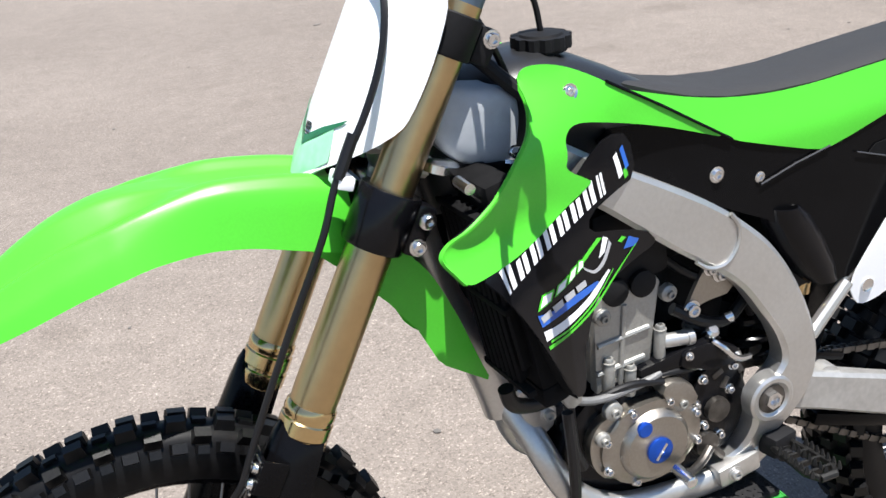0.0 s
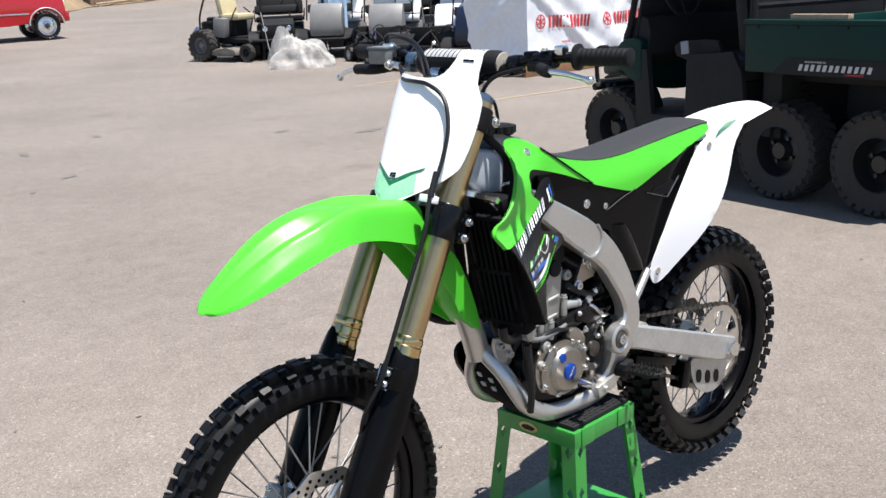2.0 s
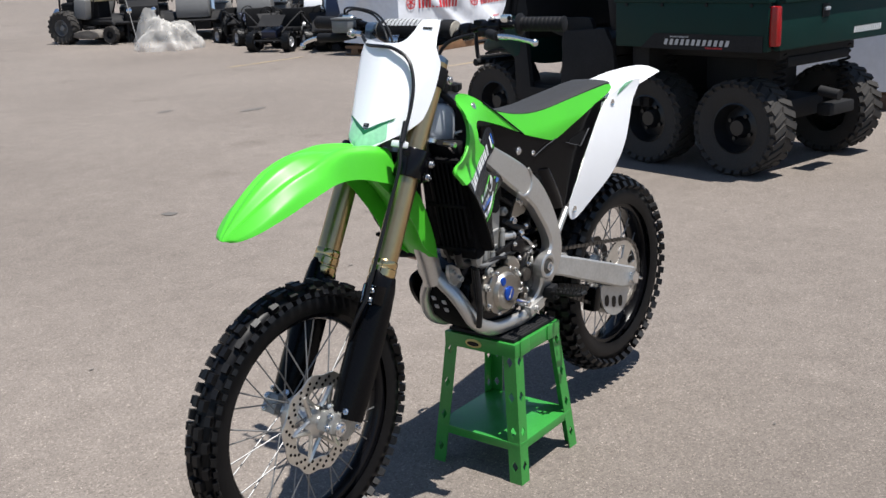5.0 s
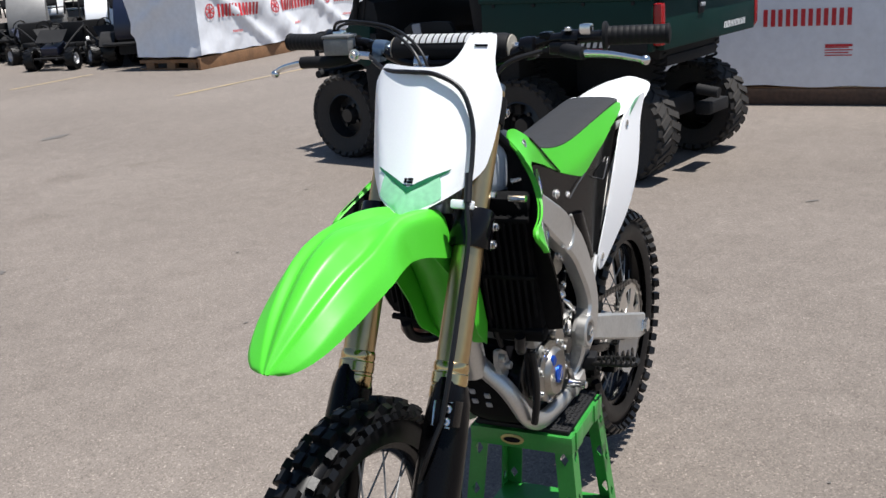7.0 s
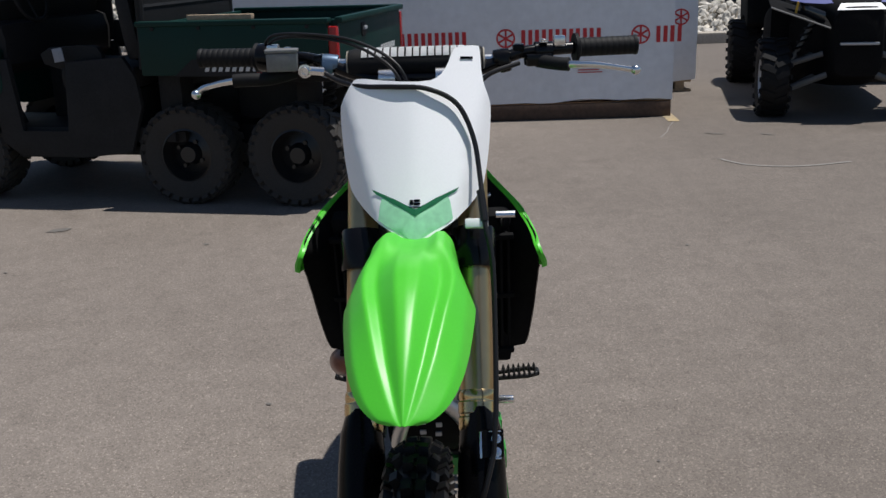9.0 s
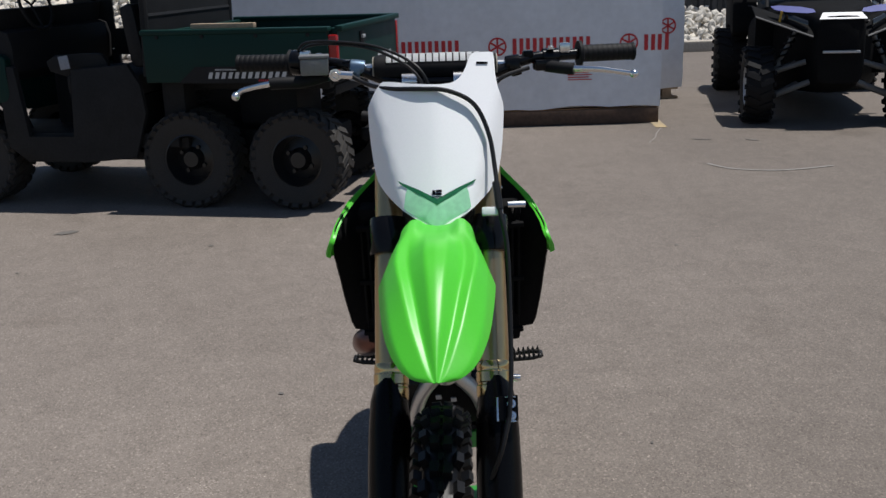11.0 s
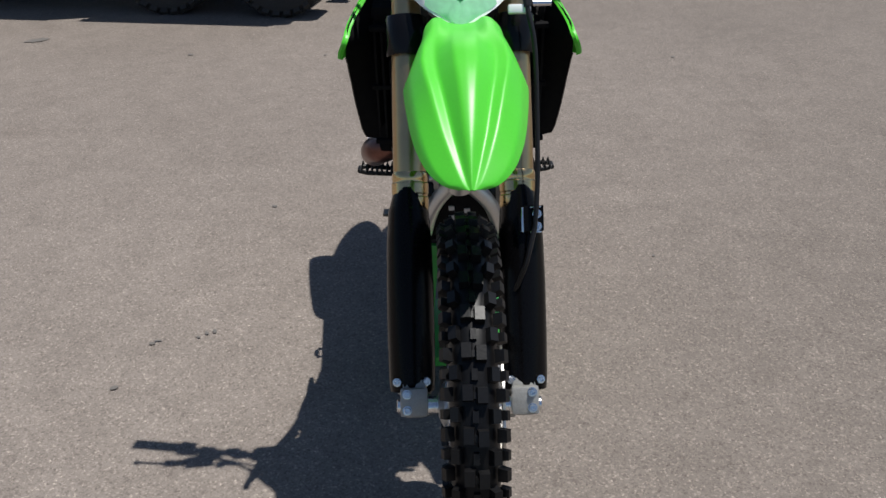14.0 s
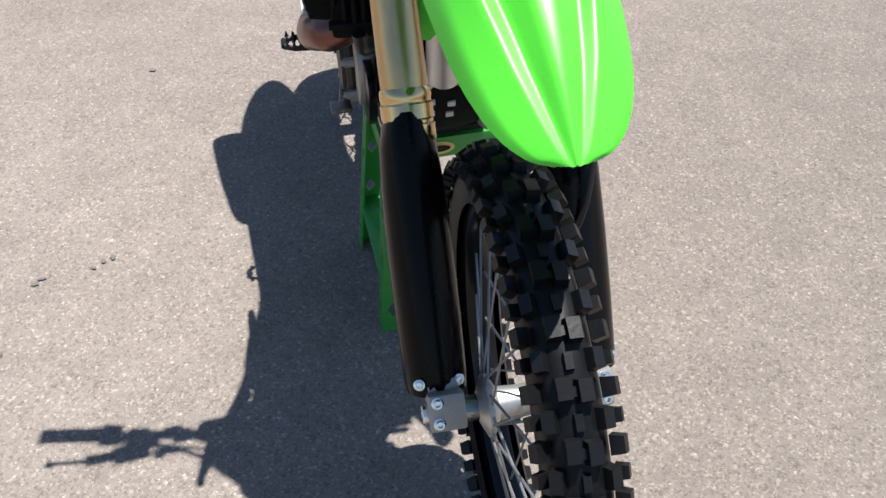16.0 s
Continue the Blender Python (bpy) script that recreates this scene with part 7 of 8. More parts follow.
def wrapped_crate(name, label, cx, cy, sx, sy, z0, z1, seed, mat, rough=0.012, step=0.12):
    """A crate in loose plastic sheeting on a pallet."""
    root = thing(name, label, "crate", (cx, cy, 0), "wrapped crates")
    bm = bmesh.new()
    nx, ny, nz = max(2, int(sx / step)), max(2, int(sy / step)), max(2, int((z1 - z0) / step))
    rings = []
    for k in range(nz + 1):
        z = z0 + (z1 - z0) * k / nz
        ring = [V(-sx / 2 + sx * i / nx, sy / 2, z) for i in range(nx)] + [V(sx / 2, sy / 2 - sy * i / ny, z) for i in range(ny)] + [V(sx / 2 - sx * i / nx, -sy / 2, z) for i in range(nx)] + [V(-sx / 2, -sy / 2 + sy * i / ny, z) for i in range(ny)]
        out = []
        for p in ring:
            out.append(fold_out(p, sx, sy, rough, seed) + V(0, 0, (0.03 * noise.noise(V(p.x * 3, p.y * 3, seed)) if k == 0 else 0)))
        rings.append(out)
    loft(bm, rings)
    part("wrapping", bm, mat, root, angle=60)
    return root


def pallet(root, sx, sy, wood, h=0.15, legs=5):
    for k in range(legs):
        for s in (1, -1):
            bm = bmesh.new()
            y = -sy / 2 + sy * (k + 0.5) / legs
            box(bm, (s * (sx / 2 - 0.05), y, 0.05), (0.09, min(0.16, sy / legs * 0.4), 0.10), None, 0.004)
            part("pallet_block", bm, wood, root)
    for s in (1, -1):
        bm = bmesh.new()
        box(bm, (s * (sx / 2 - 0.03), 0, 0.125), (0.05, sy, 0.05), None, 0.004)
        part("pallet_rail", bm, wood, root)
    for s in (1, -1):
        bm = bmesh.new()
        box(bm, (s * (sx / 2 - 0.05), 0, 0.012), (0.10, sy, 0.02), None, 0.003)
        part("pallet_board", bm, wood, root)
    bm = bmesh.new()
    box(bm, (0, 0, 0.13), (sx - 0.1, sy - 0.04, 0.03), None, 0.003)
    part("pallet_deck", bm, wood, root)


def build_crates():
    a = wrapped_crate("wrapped_crate", "long white plastic-wrapped crate with red printing on a pallet", -7.89, -0.06, 1.2, 4.0, 0.165, 1.32, 1.7, M_WRAP, 0.005)
    pallet(a, 1.16, 3.98, M_PALLET, legs=7)
    bm = bmesh.new()
    box(bm, (0.590, 0, 0.072), (0.035, 3.97, 0.135), None, 0.004)
    part("base_beam", bm, pbr("weathered_beam", (0.085, 0.052, 0.036), 0.85, var=0.35, scale=5, bump=0.4, grain=30), a, "dark weathered timber beam")
    face = lambda u, z: fold_out(V(0.600, u + 0.06, z), 1.2, 4.0, 0.005, 1.7) + V(0.005, 0, 0)
    for c in (-1.99, -0.78, 0.43, 1.64):
        bm = bmesh.new()
        ring_logo(bm, face, c, 0.745, 0.085)
        part("ring_print", bm, M_REDPRINT, a)
        bm = bmesh.new()
        n = 6 if c < 1.5 else 2
        blocks(bm, face, c + 0.14, c + 0.14 + 0.123 * n, 0.672, 0.815, n)
        part("bar", bm, M_REDPRINT, a)
    for c in (-0.02, 1.19):
        bm = bmesh.new()
        for k in range(5):
            w, z = 0.22, 0.515 - k * 0.022
            h = 0.020 if k == 0 else 0.009
            bm.faces.new([bm.verts.new(face(u, v)) for u, v in ((c - w / 2, z - h), (c + w / 2 - 0.03 * (k % 2), z - h), (c + w / 2 - 0.03 * (k % 2), z), (c - w / 2, z))])
        part("bar", bm, M_REDPRINT, a)
    b = wrapped_crate("wrapped_crate", "crumpled white wrapped crate with a red ring print", -9.35, 1.85, 0.9, 1.28, 0.12, 1.35, 4.1, M_WRAP, 0.02)
    pallet(b, 0.86, 1.2, M_PALEWOOD)
    bm = bmesh.new()
    ring_logo(bm, lambda u, z: fold_out(V(0.45, u, z), 0.9, 1.28, 0.02, 4.1) + V(0.007, 0, 0), 0.47, 0.78, 0.085)
    part("ring_print", bm, M_REDPRINT, b)
    c = wrapped_crate("wrapped_crate", "long loosely sheeted white crate with red printing on a brown pallet", -12.75, -9.70, 5.3, 1.25, 0.20, 1.34, 7.3, M_WRAP, 0.040, 0.07)
    pallet(c, 5.25, 1.2, M_PALLET, legs=3)
    face2 = lambda u, z: fold_out(V(-u, 0.625, z + 0.02 * math.sin(u * 2)), 5.3, 1.25, 0.040, 7.3) + V(0, 0.012, 0)
    for k in range(3):
        u = -2.35 + 1.62 * k
        bm = bmesh.new()
        ring_logo(bm, face2, u, 0.80, 0.11)
        part("ring_print", bm, M_REDPRINT, c)
        bm = bmesh.new()
        blocks(bm, face2, u + 0.19, u + 1.20, 0.70, 0.89, 6)
        part("bar", bm, M_REDPRINT, c)
        bm = bmesh.new()
        blocks(bm, face2, u + 0.5, u + 0.75, 0.46, 0.49, 5)
        part("bar", bm, M_REDPRINT, c)
    bm = bmesh.new()
    box(bm, (0.05, 0.60, 0.09), (5.3, 0.05, 0.18), None, 0.005)
    part("base_beam", bm, M_PALLET, c)
    d = wrapped_crate("upright_carton", "tall pale grey carton with faint red printing on a pallet", -11.55, -10.47, 1.15, 1.15, 0.15, 1.36, 2.2, M_CARTON, 0.003)
    pallet(d, 1.1, 1.1, M_PALLET, legs=3)
    face3 = lambda u, z: V(0.58, u, z)
    bm = bmesh.new()
    for u0, u1, z0, z1 in ((-0.32, -0.08, 0.52, 0.54), (-0.32, -0.08, 0.86, 0.88), (-0.32, -0.30, 0.52, 0.88), (-0.10, -0.08, 0.52, 0.88), (0.02, 0.22, 0.60, 0.63), (0.02, 0.20, 0.56, 0.57), (-0.2, 0.45, 0.27, 0.275), (-0.15, 0.40, 0.22, 0.225)):
        bm.faces.new([bm.verts.new(face3(u, v)) for u, v in ((u0, z0), (u1, z0), (u1, z1), (u0, z1))])
    blocks(bm, face3, -0.5, 0.0, 1.12, 1.22, 6)
    ring_logo(bm, face3, 0.28, 0.90, 0.06)
    part("faint_print", bm, pbr("faint_red_print", (0.48, 0.20, 0.22), 0.6), d)


build_crates()


# ---- side-by-side buggy ----
def build_buggy():
    root = thing("off_road_buggy", "black side-by-side off-road buggy with blue trim and long suspension arms", "buggy")
    root.matrix_world = pose(-7.04, 3.42, 0, 0, 0, -10)
    dark = M_DEEPBLACK
    for x, y, w in ((0.0, -0.64, 0.24), (0.0, 0.64, 0.24), (-2.45, -0.69, 0.32), (-2.45, 0.69, 0.32)):
        off_road_wheel("wheel", root, (x, y, 0.345), 0.345, w, -1 if y < 0 else 1, 0.19, M_MATTEBLACK, M_SILVERPRINT if x > -1 else M_UTVBLACK, 20)
    for s in (1, -1):
        for (a, b, r) in (((0.06, s * 0.28, 0.66), (0.03, s * 0.66, 0.56), 0.026), ((-0.26, s * 0.28, 0.64), (0.0, s * 0.66, 0.55), 0.024), ((0.10, s * 0.22, 0.49), (0.03, s * 0.68, 0.33), 0.028), ((-0.24, s * 0.24, 0.46), (0.0, s * 0.68, 0.32), 0.026)):
            bm = bmesh.new()
            tube(bm, [a, b], r, 8)
            part("suspension_arm", bm, M_GREYBODY, root, "grey tubular suspension arm")
        bm = bmesh.new()
        box(bm, (0.0, s * 0.66, 0.46), (0.10, 0.07, 0.26), None, 0.02)
        part("hub_carrier", bm, M_UTVBLACK, root)
        bm = bmesh.new()
        tube(bm, [V(-0.03, s * (0.58 - 0.24 * t), 0.60 + 0.40 * t) + V(0.05 * math.cos(t * 44), 0.05 * math.sin(t * 44) * 0.85, 0) for t in np.linspace(0.15, 1, 100)], 0.011, 6)
        part("coil_spring", bm, M_MATTEBLACK, root)
        bm = bmesh.new()
        tube(bm, [(-0.03, s * 0.60, 0.565), (-0.03, s * 0.545, 0.65)], [0.055, 0.035], 12)
        tube(bm, [(-0.03, s * 0.565, 0.62), (-0.03, s * 0.34, 1.0)], 0.024, 10)
        part("shock_absorber", bm, M_GREYBODY, root)
        # mudguard that spreads from the nose over the wheel, with a pale rolled lip
        bm = bmesh.new()
        rows = []
        for k in range(10):
            q = k / 9
            rows.append([V(0.34 - 0.16 * q - dx, s * (0.26 + 0.58 * q), 0.90 + 0.17 * q + 0.10 * math.sin(min(1, dx / 0.5) * math.pi / 2) - 0.04 * dx) for dx in (0, 0.08, 0.20, 0.40, 0.70)])
        sheet(bm, rows, 0.012)
        guard = part("mudguard", bm, dark, root, "black plastic mudguard")
        bm = bmesh.new()
        tube(bm, [V(0.345 - 0.16 * q, s * (0.27 + 0.57 * q), 0.899 + 0.17 * q) for q in (0.0, 0.25, 0.5, 0.75, 1.0)], 0.009, 6)
        part("mudguard_lip", bm, M_GREYBODY, guard)
        bm = bmesh.new()
        box(bm, (-0.52, s * 0.50, 0.78), (0.03, 0.50, 0.58), None, 0.01)
        part("inner_guard", bm, dark, root)
        bm = bmesh.new()
        rings = [[V(0.27 - 0.17 * t, s * (0.32 + 0.22 * t), 0.985 + 0.07 * t) + V(0.03 * math.cos(a), 0, 0.048 * math.sin(a)) for a in [2 * math.pi * k / 14 for k in range(14)]] for t in (0.0, 0.35, 0.7, 1.0)]
        loft(bm, rings)
        part("headlamp", bm, M_GLASS, root, "clear headlamp")
        bm = bmesh.new()
        box(bm, (0.16, s * 0.585, 1.05), (0.03, 0.022, 0.13), Matrix.Rotation(s * radians(12), 4, "X"), 0.005)
        part("amber_marker", bm, pbr("amber_marker", (0.55, 0.30, 0.02), 0.4), root, "amber side marker")
        bm = bmesh.new()
        panel(bm, [(0.22, 0.0), (0.62, 0.05), (0.70, 0.16), (0.26, 0.10)], lambda u, v: V(0.20 - 0.9 * v, s * u, 1.085 + 0.5 * v), 0.004, 0.06, rounds=1)
        part("blue_trim", bm, pbr("blue_trim", (0.02, 0.032, 0.20), 0.35), root, "white and blue bonnet trim")
        bm = bmesh.new()
        tube(bm, catmull([(-0.62, s * 0.62, 1.10), (-0.95, s * 0.60, 1.55), (-1.2, s * 0.58, 1.75), (-1.9, s * 0.58, 1.72), (-2.5, s * 0.55, 1.0)], 5), 0.025, 10)
        part("cage_side", bm, M_UTVBLACK, root)
        bm = bmesh.new()
        prism(bm, [(-1.95, 0.70), (-2.02, 1.05), (-2.20, 1.30), (-2.75, 1.28), (-2.95, 1.05), (-2.9, 0.72), (-2.6, 0.86), (-2.3, 0.86)], s * 0.55, s * 0.86, 1, 0.02)
        part("rear_guard", bm, dark, root, "black rear mudguard")
    bm = bmesh.new()
    rings = []
    for x, z1, z0, w in ((0.42, 1.03, 0.58, 0.215), (0.40, 1.075, 0.50, 0.235), (0.20, 1.10, 0.42, 0.245), (-0.10, 1.12, 0.36, 0.28), (-0.50, 1.15, 0.34, 0.55), (-0.90, 1.16, 0.28, 0.70), (-1.8, 1.0, 0.28, 0.68), (-2.6, 0.95, 0.35, 0.55), (-2.85, 0.85, 0.45, 0.45)):
        rings.append([V(x, w * math.copysign(abs(math.cos(a)) ** 0.35, math.cos(a)), (z0 + z1) / 2 + (z1 - z0) / 2 * math.copysign(abs(math.sin(a)) ** 0.4, math.sin(a))) for a in [2 * math.pi * k / 28 for k in range(28)]])
    loft(bm, rings)
    part("body", bm, dark, root, "black bodywork with a boxy nose", 50)
    bm = bmesh.new()
    panel(bm, [(-0.235, 0.0), (0.235, 0.0), (0.19, 0.055), (-0.19, 0.055)], lambda u, v: V(0.425 - v * 1.6, u, 1.052 + v * 0.9), 0.004, 0.05, rounds=0)
    part("nose_trim", bm, M_LETTER, root, "white nose panel")
    bm = bmesh.new()
    box(bm, (0.432, 0, 0.775), (0.03, 0.37, 0.022), None, 0.006)
    part("bumper_strip", bm, M_SILVERPRINT, root, "bright strip across the nose")
    bm = bmesh.new()
    box(bm, (-1.5, 0, 0.85), (0.6, 1.2, 0.55), None, 0.08)
    part("seats", bm, M_MATTEBLACK, root)
    bm = bmesh.new()
    box(bm, (-1.45, 0, 1.77), (1.35, 1.25, 0.04), None, 0.015)
    part("roof", bm, dark, root, "black roof panel")
    for ob in root.children:
        if ob.name.split(".")[0] != "wheel":
            ob.location.z = -0.11
            ob.scale.y = 0.83


build_buggy()


# ---- row of carts and machines ----
def cart(name, label, at, turn, body_mat, seat_mat, wheel_r, roof, tall):
    root = thing(name, label, "cart", (0, 0, 0), "parked carts")
    root.matrix_world = pose(*at, 0, 0, turn)
    for x in (0.85, -0.75):
        for s in (1, -1):
            off_road_wheel("wheel", root, (x, s * 0.48, wheel_r), wheel_r, 0.20, s, wheel_r * 0.52, M_RUBBER, M_GREYBODY, 18, 0.03)
    bm = bmesh.new()
    box(bm, (0.0, 0, 0.31), (2.1, 0.66, 0.24), None, 0.03)
    part("chassis", bm, M_UTVBLACK, root)
    bm = bmesh.new()
    prism(bm, [(1.14, 0.44), (1.19, 0.60), (1.08, 0.92), (0.96, 1.06), (0.84, 1.08), (0.60, 0.45)] if tall else [(1.16, 0.40), (1.20, 0.52), (1.18, 0.68), (1.02, 0.74), (0.64, 0.80), (0.60, 0.45)], -0.33, 0.33, 0, 0.03)
    cowl = part("front_cowl", bm, body_mat, root)
    for s in (1, -1):
        if not tall:
            bm = bmesh.new()
            lathe(bm, [(0.055, 0), (0.055, 0.02), (0.04, 0.03), (0.0, 0.03)], (1.17, s * 0.24, 0.60), (1, 0, 0.1), 14)
            part("headlight", bm, M_CHROME, cowl)
        bm = bmesh.new()
        sheet(bm, [[V(0.85 + 0.32 * math.cos(a), y * s, wheel_r + 0.32 * math.sin(a)) for y in (0.36, 0.60)] for a in [radians(20 + 14 * k) for k in range(11)]], 0.015)
        part("mudguard", bm, M_UTVBLACK, root)
        bm = bmesh.new()
        tube(bm, catmull([(-0.05, s * 0.52, 0.72), (-0.05, s * 0.54, 0.92), (-0.15, s * 0.54, 0.95), (-0.42, s * 0.54, 0.95)], 4), 0.014, 8)
        part("arm_rail", bm, M_UTVBLACK, root)
    bm = bmesh.new()
    box(bm, (0.66, 0, 0.98), (0.10, 0.92, 0.16), Matrix.Rotation(radians(-18), 4, "Y"), 0.03)
    part("dashboard", bm, M_MATTEBLACK, root)
    bm = bmesh.new()
    tube(bm, catmull([(1.10, -0.50, 0.36), (1.30, -0.45, 0.38), (1.32, 0, 0.38), (1.30, 0.45, 0.38), (1.10, 0.50, 0.36)], 4), 0.03, 8)
    part("bumper", bm, M_UTVBLACK, root)
    bm = bmesh.new()
    prism(bm, [(0.02, 0.42), (0.0, 0.64), (-0.55, 0.68), (-0.62, 0.42)], -0.50, 0.50, 0, 0.02)
    part("seat_base", bm, body_mat, root)
    bm = bmesh.new()
    prism(bm, [(-0.66, 0.42), (-0.66, 0.62), (-1.10, 0.60), (-1.18, 0.45)], -0.42, 0.42, 0, 0.03)
    part("bag_well", bm, M_UTVBLACK, root)
    bm = bmesh.new()
    box(bm, (0.30, 0, 0.37), (0.62, 1.0, 0.05), None, 0.01)
    part("floor_board", bm, M_UTVBLACK, root)
    bm = bmesh.new()
    box(bm, (-0.20, 0, 0.76), (0.48, 1.0, 0.12), None, 0.04)
    part("seat", bm, seat_mat, root)
    bm = bmesh.new()
    box(bm, (-0.46, 0, 1.02), (0.10, 1.0, 0.36), Matrix.Rotation(radians(-12), 4, "Y"), 0.04)
    part("seat_back", bm, seat_mat, root)
    bm = bmesh.new()
    tube(bm, [(0.62, 0.25, 0.75), (0.40, 0.25, 1.05)], 0.018, 8)
    ring = [V(0.39 + 0.08 * math.sin(a), 0.25 + 0.16 * math.cos(a), 1.06 + 0.14 * math.sin(a)) for a in [2 * math.pi * k / 20 for k in range(20)]]
    tube(bm, ring + ring[:1], 0.012, 6, False)
    part("steering", bm, M_UTVBLACK, root)
    if roof:
        for x, dx in ((0.75, -0.25), (-0.60, 0.05)):
            for s in (1, -1):
                bm = bmesh.new()
                tube(bm, [(x, s * 0.48, 0.75), (x + dx, s * 0.46, 1.78)], 0.016, 8)
                part("roof_post", bm, M_UTVBLACK, root)
        bm = bmesh.new()
        box(bm, (-0.05, 0, 1.81), (1.55, 1.10, 0.05), None, 0.02)
        part("roof", bm, seat_mat, root)
    return root


def build_machines():
    rows = [("golf_cart", "pale grey golf cart with a white seat", (-11.99, -16.18), 40, M_GREYBODY, M_WHITE), ("golf_cart", "low black golf cart with round headlights", (-11.24, -17.23), 52, M_UTVBLACK, M_MATTEBLACK), ("golf_cart", "grey golf cart with a white seat and black posts", (-12.18, -14.54), 40, M_GREYBODY, M_WHITE), ("golf_cart", "white golf cart with black posts", (-12.53, -12.95), 36, M_WHITE, M_WHITE), ("golf_cart", "dark blue golf cart beside a carton", (-11.57, -11.27), 30, M_NAVY, M_WHITE), ("golf_cart", "grey golf cart with a black seat", (-13.82, -15.55), 28, M_GREYBODY, M_MATTEBLACK), ("golf_cart", "black golf cart with black posts", (-13.99, -13.69), 35, M_UTVBLACK, M_WHITE)]
    for name, label, (x, y), turn, body, seat in rows:
        cart(name, label, (x, y, rise(x, y)), turn, body, seat, 0.24, turn != 52, turn != 52)
    # loose tyre leaning against the carts, and blue cloth over a seat
    root = thing("spare_wheel", "black tyre on a pale rim standing beside the carts", "wheel", (0, 0, 0))
    root.matrix_world = pose(-11.19, -14.22, rise(-11.19, -14.22), 0, 0, -25)
    off_road_wheel("tyre", root, (0, 0, 0.29), 0.29, 0.2, -1, 0.16, M_RUBBER, M_SILVERPRINT, 18, 0.03)
    bm = bmesh.new()
    rows = [[V(-0.19 + 0.38 * i / 8, 0.08 * math.sin(i * 1.7) * k / 6 + 0.04 * k / 6, 1.25 - 0.62 * k / 6 + 0.05 * math.sin(i * 0.9)) for i in range(9)] for k in range(7)]
    sheet(bm, rows, 0.004)
    cloth = part("dust_sheet", bm, pbr("pale_blue_cloth", (0.30, 0.42, 0.58), 0.8, var=0.15), None, angle=60)
    cloth.matrix_world = pose(-11.46, -15.45, 0.03, 0, 0, -50)
    tagged(cloth, "pale blue cloth hanging from a cart", "cloth")
    # ride-on mower with tall rear tyres
    root = thing("ride_on_mower", "grey ride-on mower with large knobbly rear tyres and a cream seat", "mower", (0, 0, 0))
    root.matrix_world = pose(-10.23, -17.33, rise(-10.23, -17.33), 0, 0, 107)
    for s in (1, -1):
        off_road_wheel("rear_wheel", root, (-0.50, s * 0.50, 0.33), 0.33, 0.30, s, 0.16, M_DUSTYRUBBER, M_GREYBODY, 18)
        off_road_wheel("front_wheel", root, (0.60, s * 0.46, 0.17), 0.17, 0.12, s, 0.08, M_DUSTYRUBBER, M_UTVBLACK, 14, 0.02)
        bm = bmesh.new()
        tube(bm, catmull([(0.60, s * 0.38, 0.17), (0.60, s * 0.37, 0.38), (0.52, s * 0.36, 0.42), (0.20, s * 0.30, 0.42)], 4), 0.025, 8)
        part("caster_fork", bm, M_UTVBLACK, root)
        bm = bmesh.new()
        tube(bm, catmull([(0.05, s * 0.30, 0.50), (0.16, s * 0.33, 0.86), (0.12, s * 0.12, 1.06)], 5), 0.014, 8)
        part("steering_lever", bm, M_UTVBLACK, root)
        bm = bmesh.new()
        tube(bm, catmull([(-0.62, s * 0.44, 0.50), (-0.60, s * 0.46, 0.85), (-0.52, s * 0.45, 1.10), (-0.42, s * 0.44, 1.32)], 4), 0.020, 8)
        part("roll_bar", bm, M_UTVBLACK, root)
        bm = bmesh.new()
        box(bm, (-0.12, s * 0.36, 0.68), (0.30, 0.20, 0.40), Matrix.Rotation(radians(6), 4, "Y"), 0.05)
        tank = part("fuel_tank", bm, M_GREYBODY, root, "grey plastic fuel tank")
        bm = bmesh.new()
        lathe(bm, [(0.04, 0), (0.045, 0.01), (0.045, 0.03), (0.0, 0.035)], (-0.14, s * 0.36, 0.87), (0, 0, 1), 12)
        part("tank_cap", bm, M_MATTEBLACK, tank)
    bm = bmesh.new()
    prism(bm, [(-0.25, 0.10), (-0.22, 0.26), (0.30, 0.28), (0.42, 0.20), (0.42, 0.10)], -0.62, 0.62, 1, 0.03)
    deck = part("cutting_deck", bm, M_DUSTYDECK, root, "dusty grey cutting deck")
    for y in (-0.40, 0.0, 0.40):
        bm = bmesh.new()
        lathe(bm, [(0.09, 0), (0.09, 0.05), (0.04, 0.07), (0.0, 0.07)], (0.06, y, 0.27), (0, 0, 1), 14)
        part("spindle_cover", bm, M_MATTEBLACK, deck)
    bm = bmesh.new()
    box(bm, (-0.05, 0, 0.42), (1.10, 0.50, 0.14), None, 0.03)
    part("frame", bm, M_UTVBLACK, root)
    bm = bmesh.new()
    box(bm, (-0.62, 0, 0.66), (0.34, 0.46, 0.30), None, 0.05)
    for k in range(5):
        box(bm, (-0.62, 0, 0.56 + 0.05 * k), (0.37, 0.49, 0.016), None, 0.003)
    lathe(bm, [(0.15, 0), (0.15, 0.06), (0.10, 0.08), (0.0, 0.08)], (-0.62, 0, 0.81), (0, 0, 1), 18)
    part("engine", bm, M_MATTEBLACK, root, "black finned engine")
    bm = bmesh.new()
    tube(bm, catmull([(-0.70, -0.30, 0.58), (-0.85, -0.32, 0.60), (-0.92, -0.20, 0.66)], 4), 0.05, 10)
    part("silencer", bm, M_CHROME, root)
    bm = bmesh.new()
    box(bm, (0.02, 0, 0.88), (0.52, 0.54, 0.13), None, 0.05)
    box(bm, (-0.24, 0, 1.14), (0.14, 0.52, 0.48), Matrix.Rotation(radians(-10), 4, "Y"), 0.05)
    part("seat", bm, M_BEIGE, root, "cream vinyl seat")
    bm = bmesh.new()
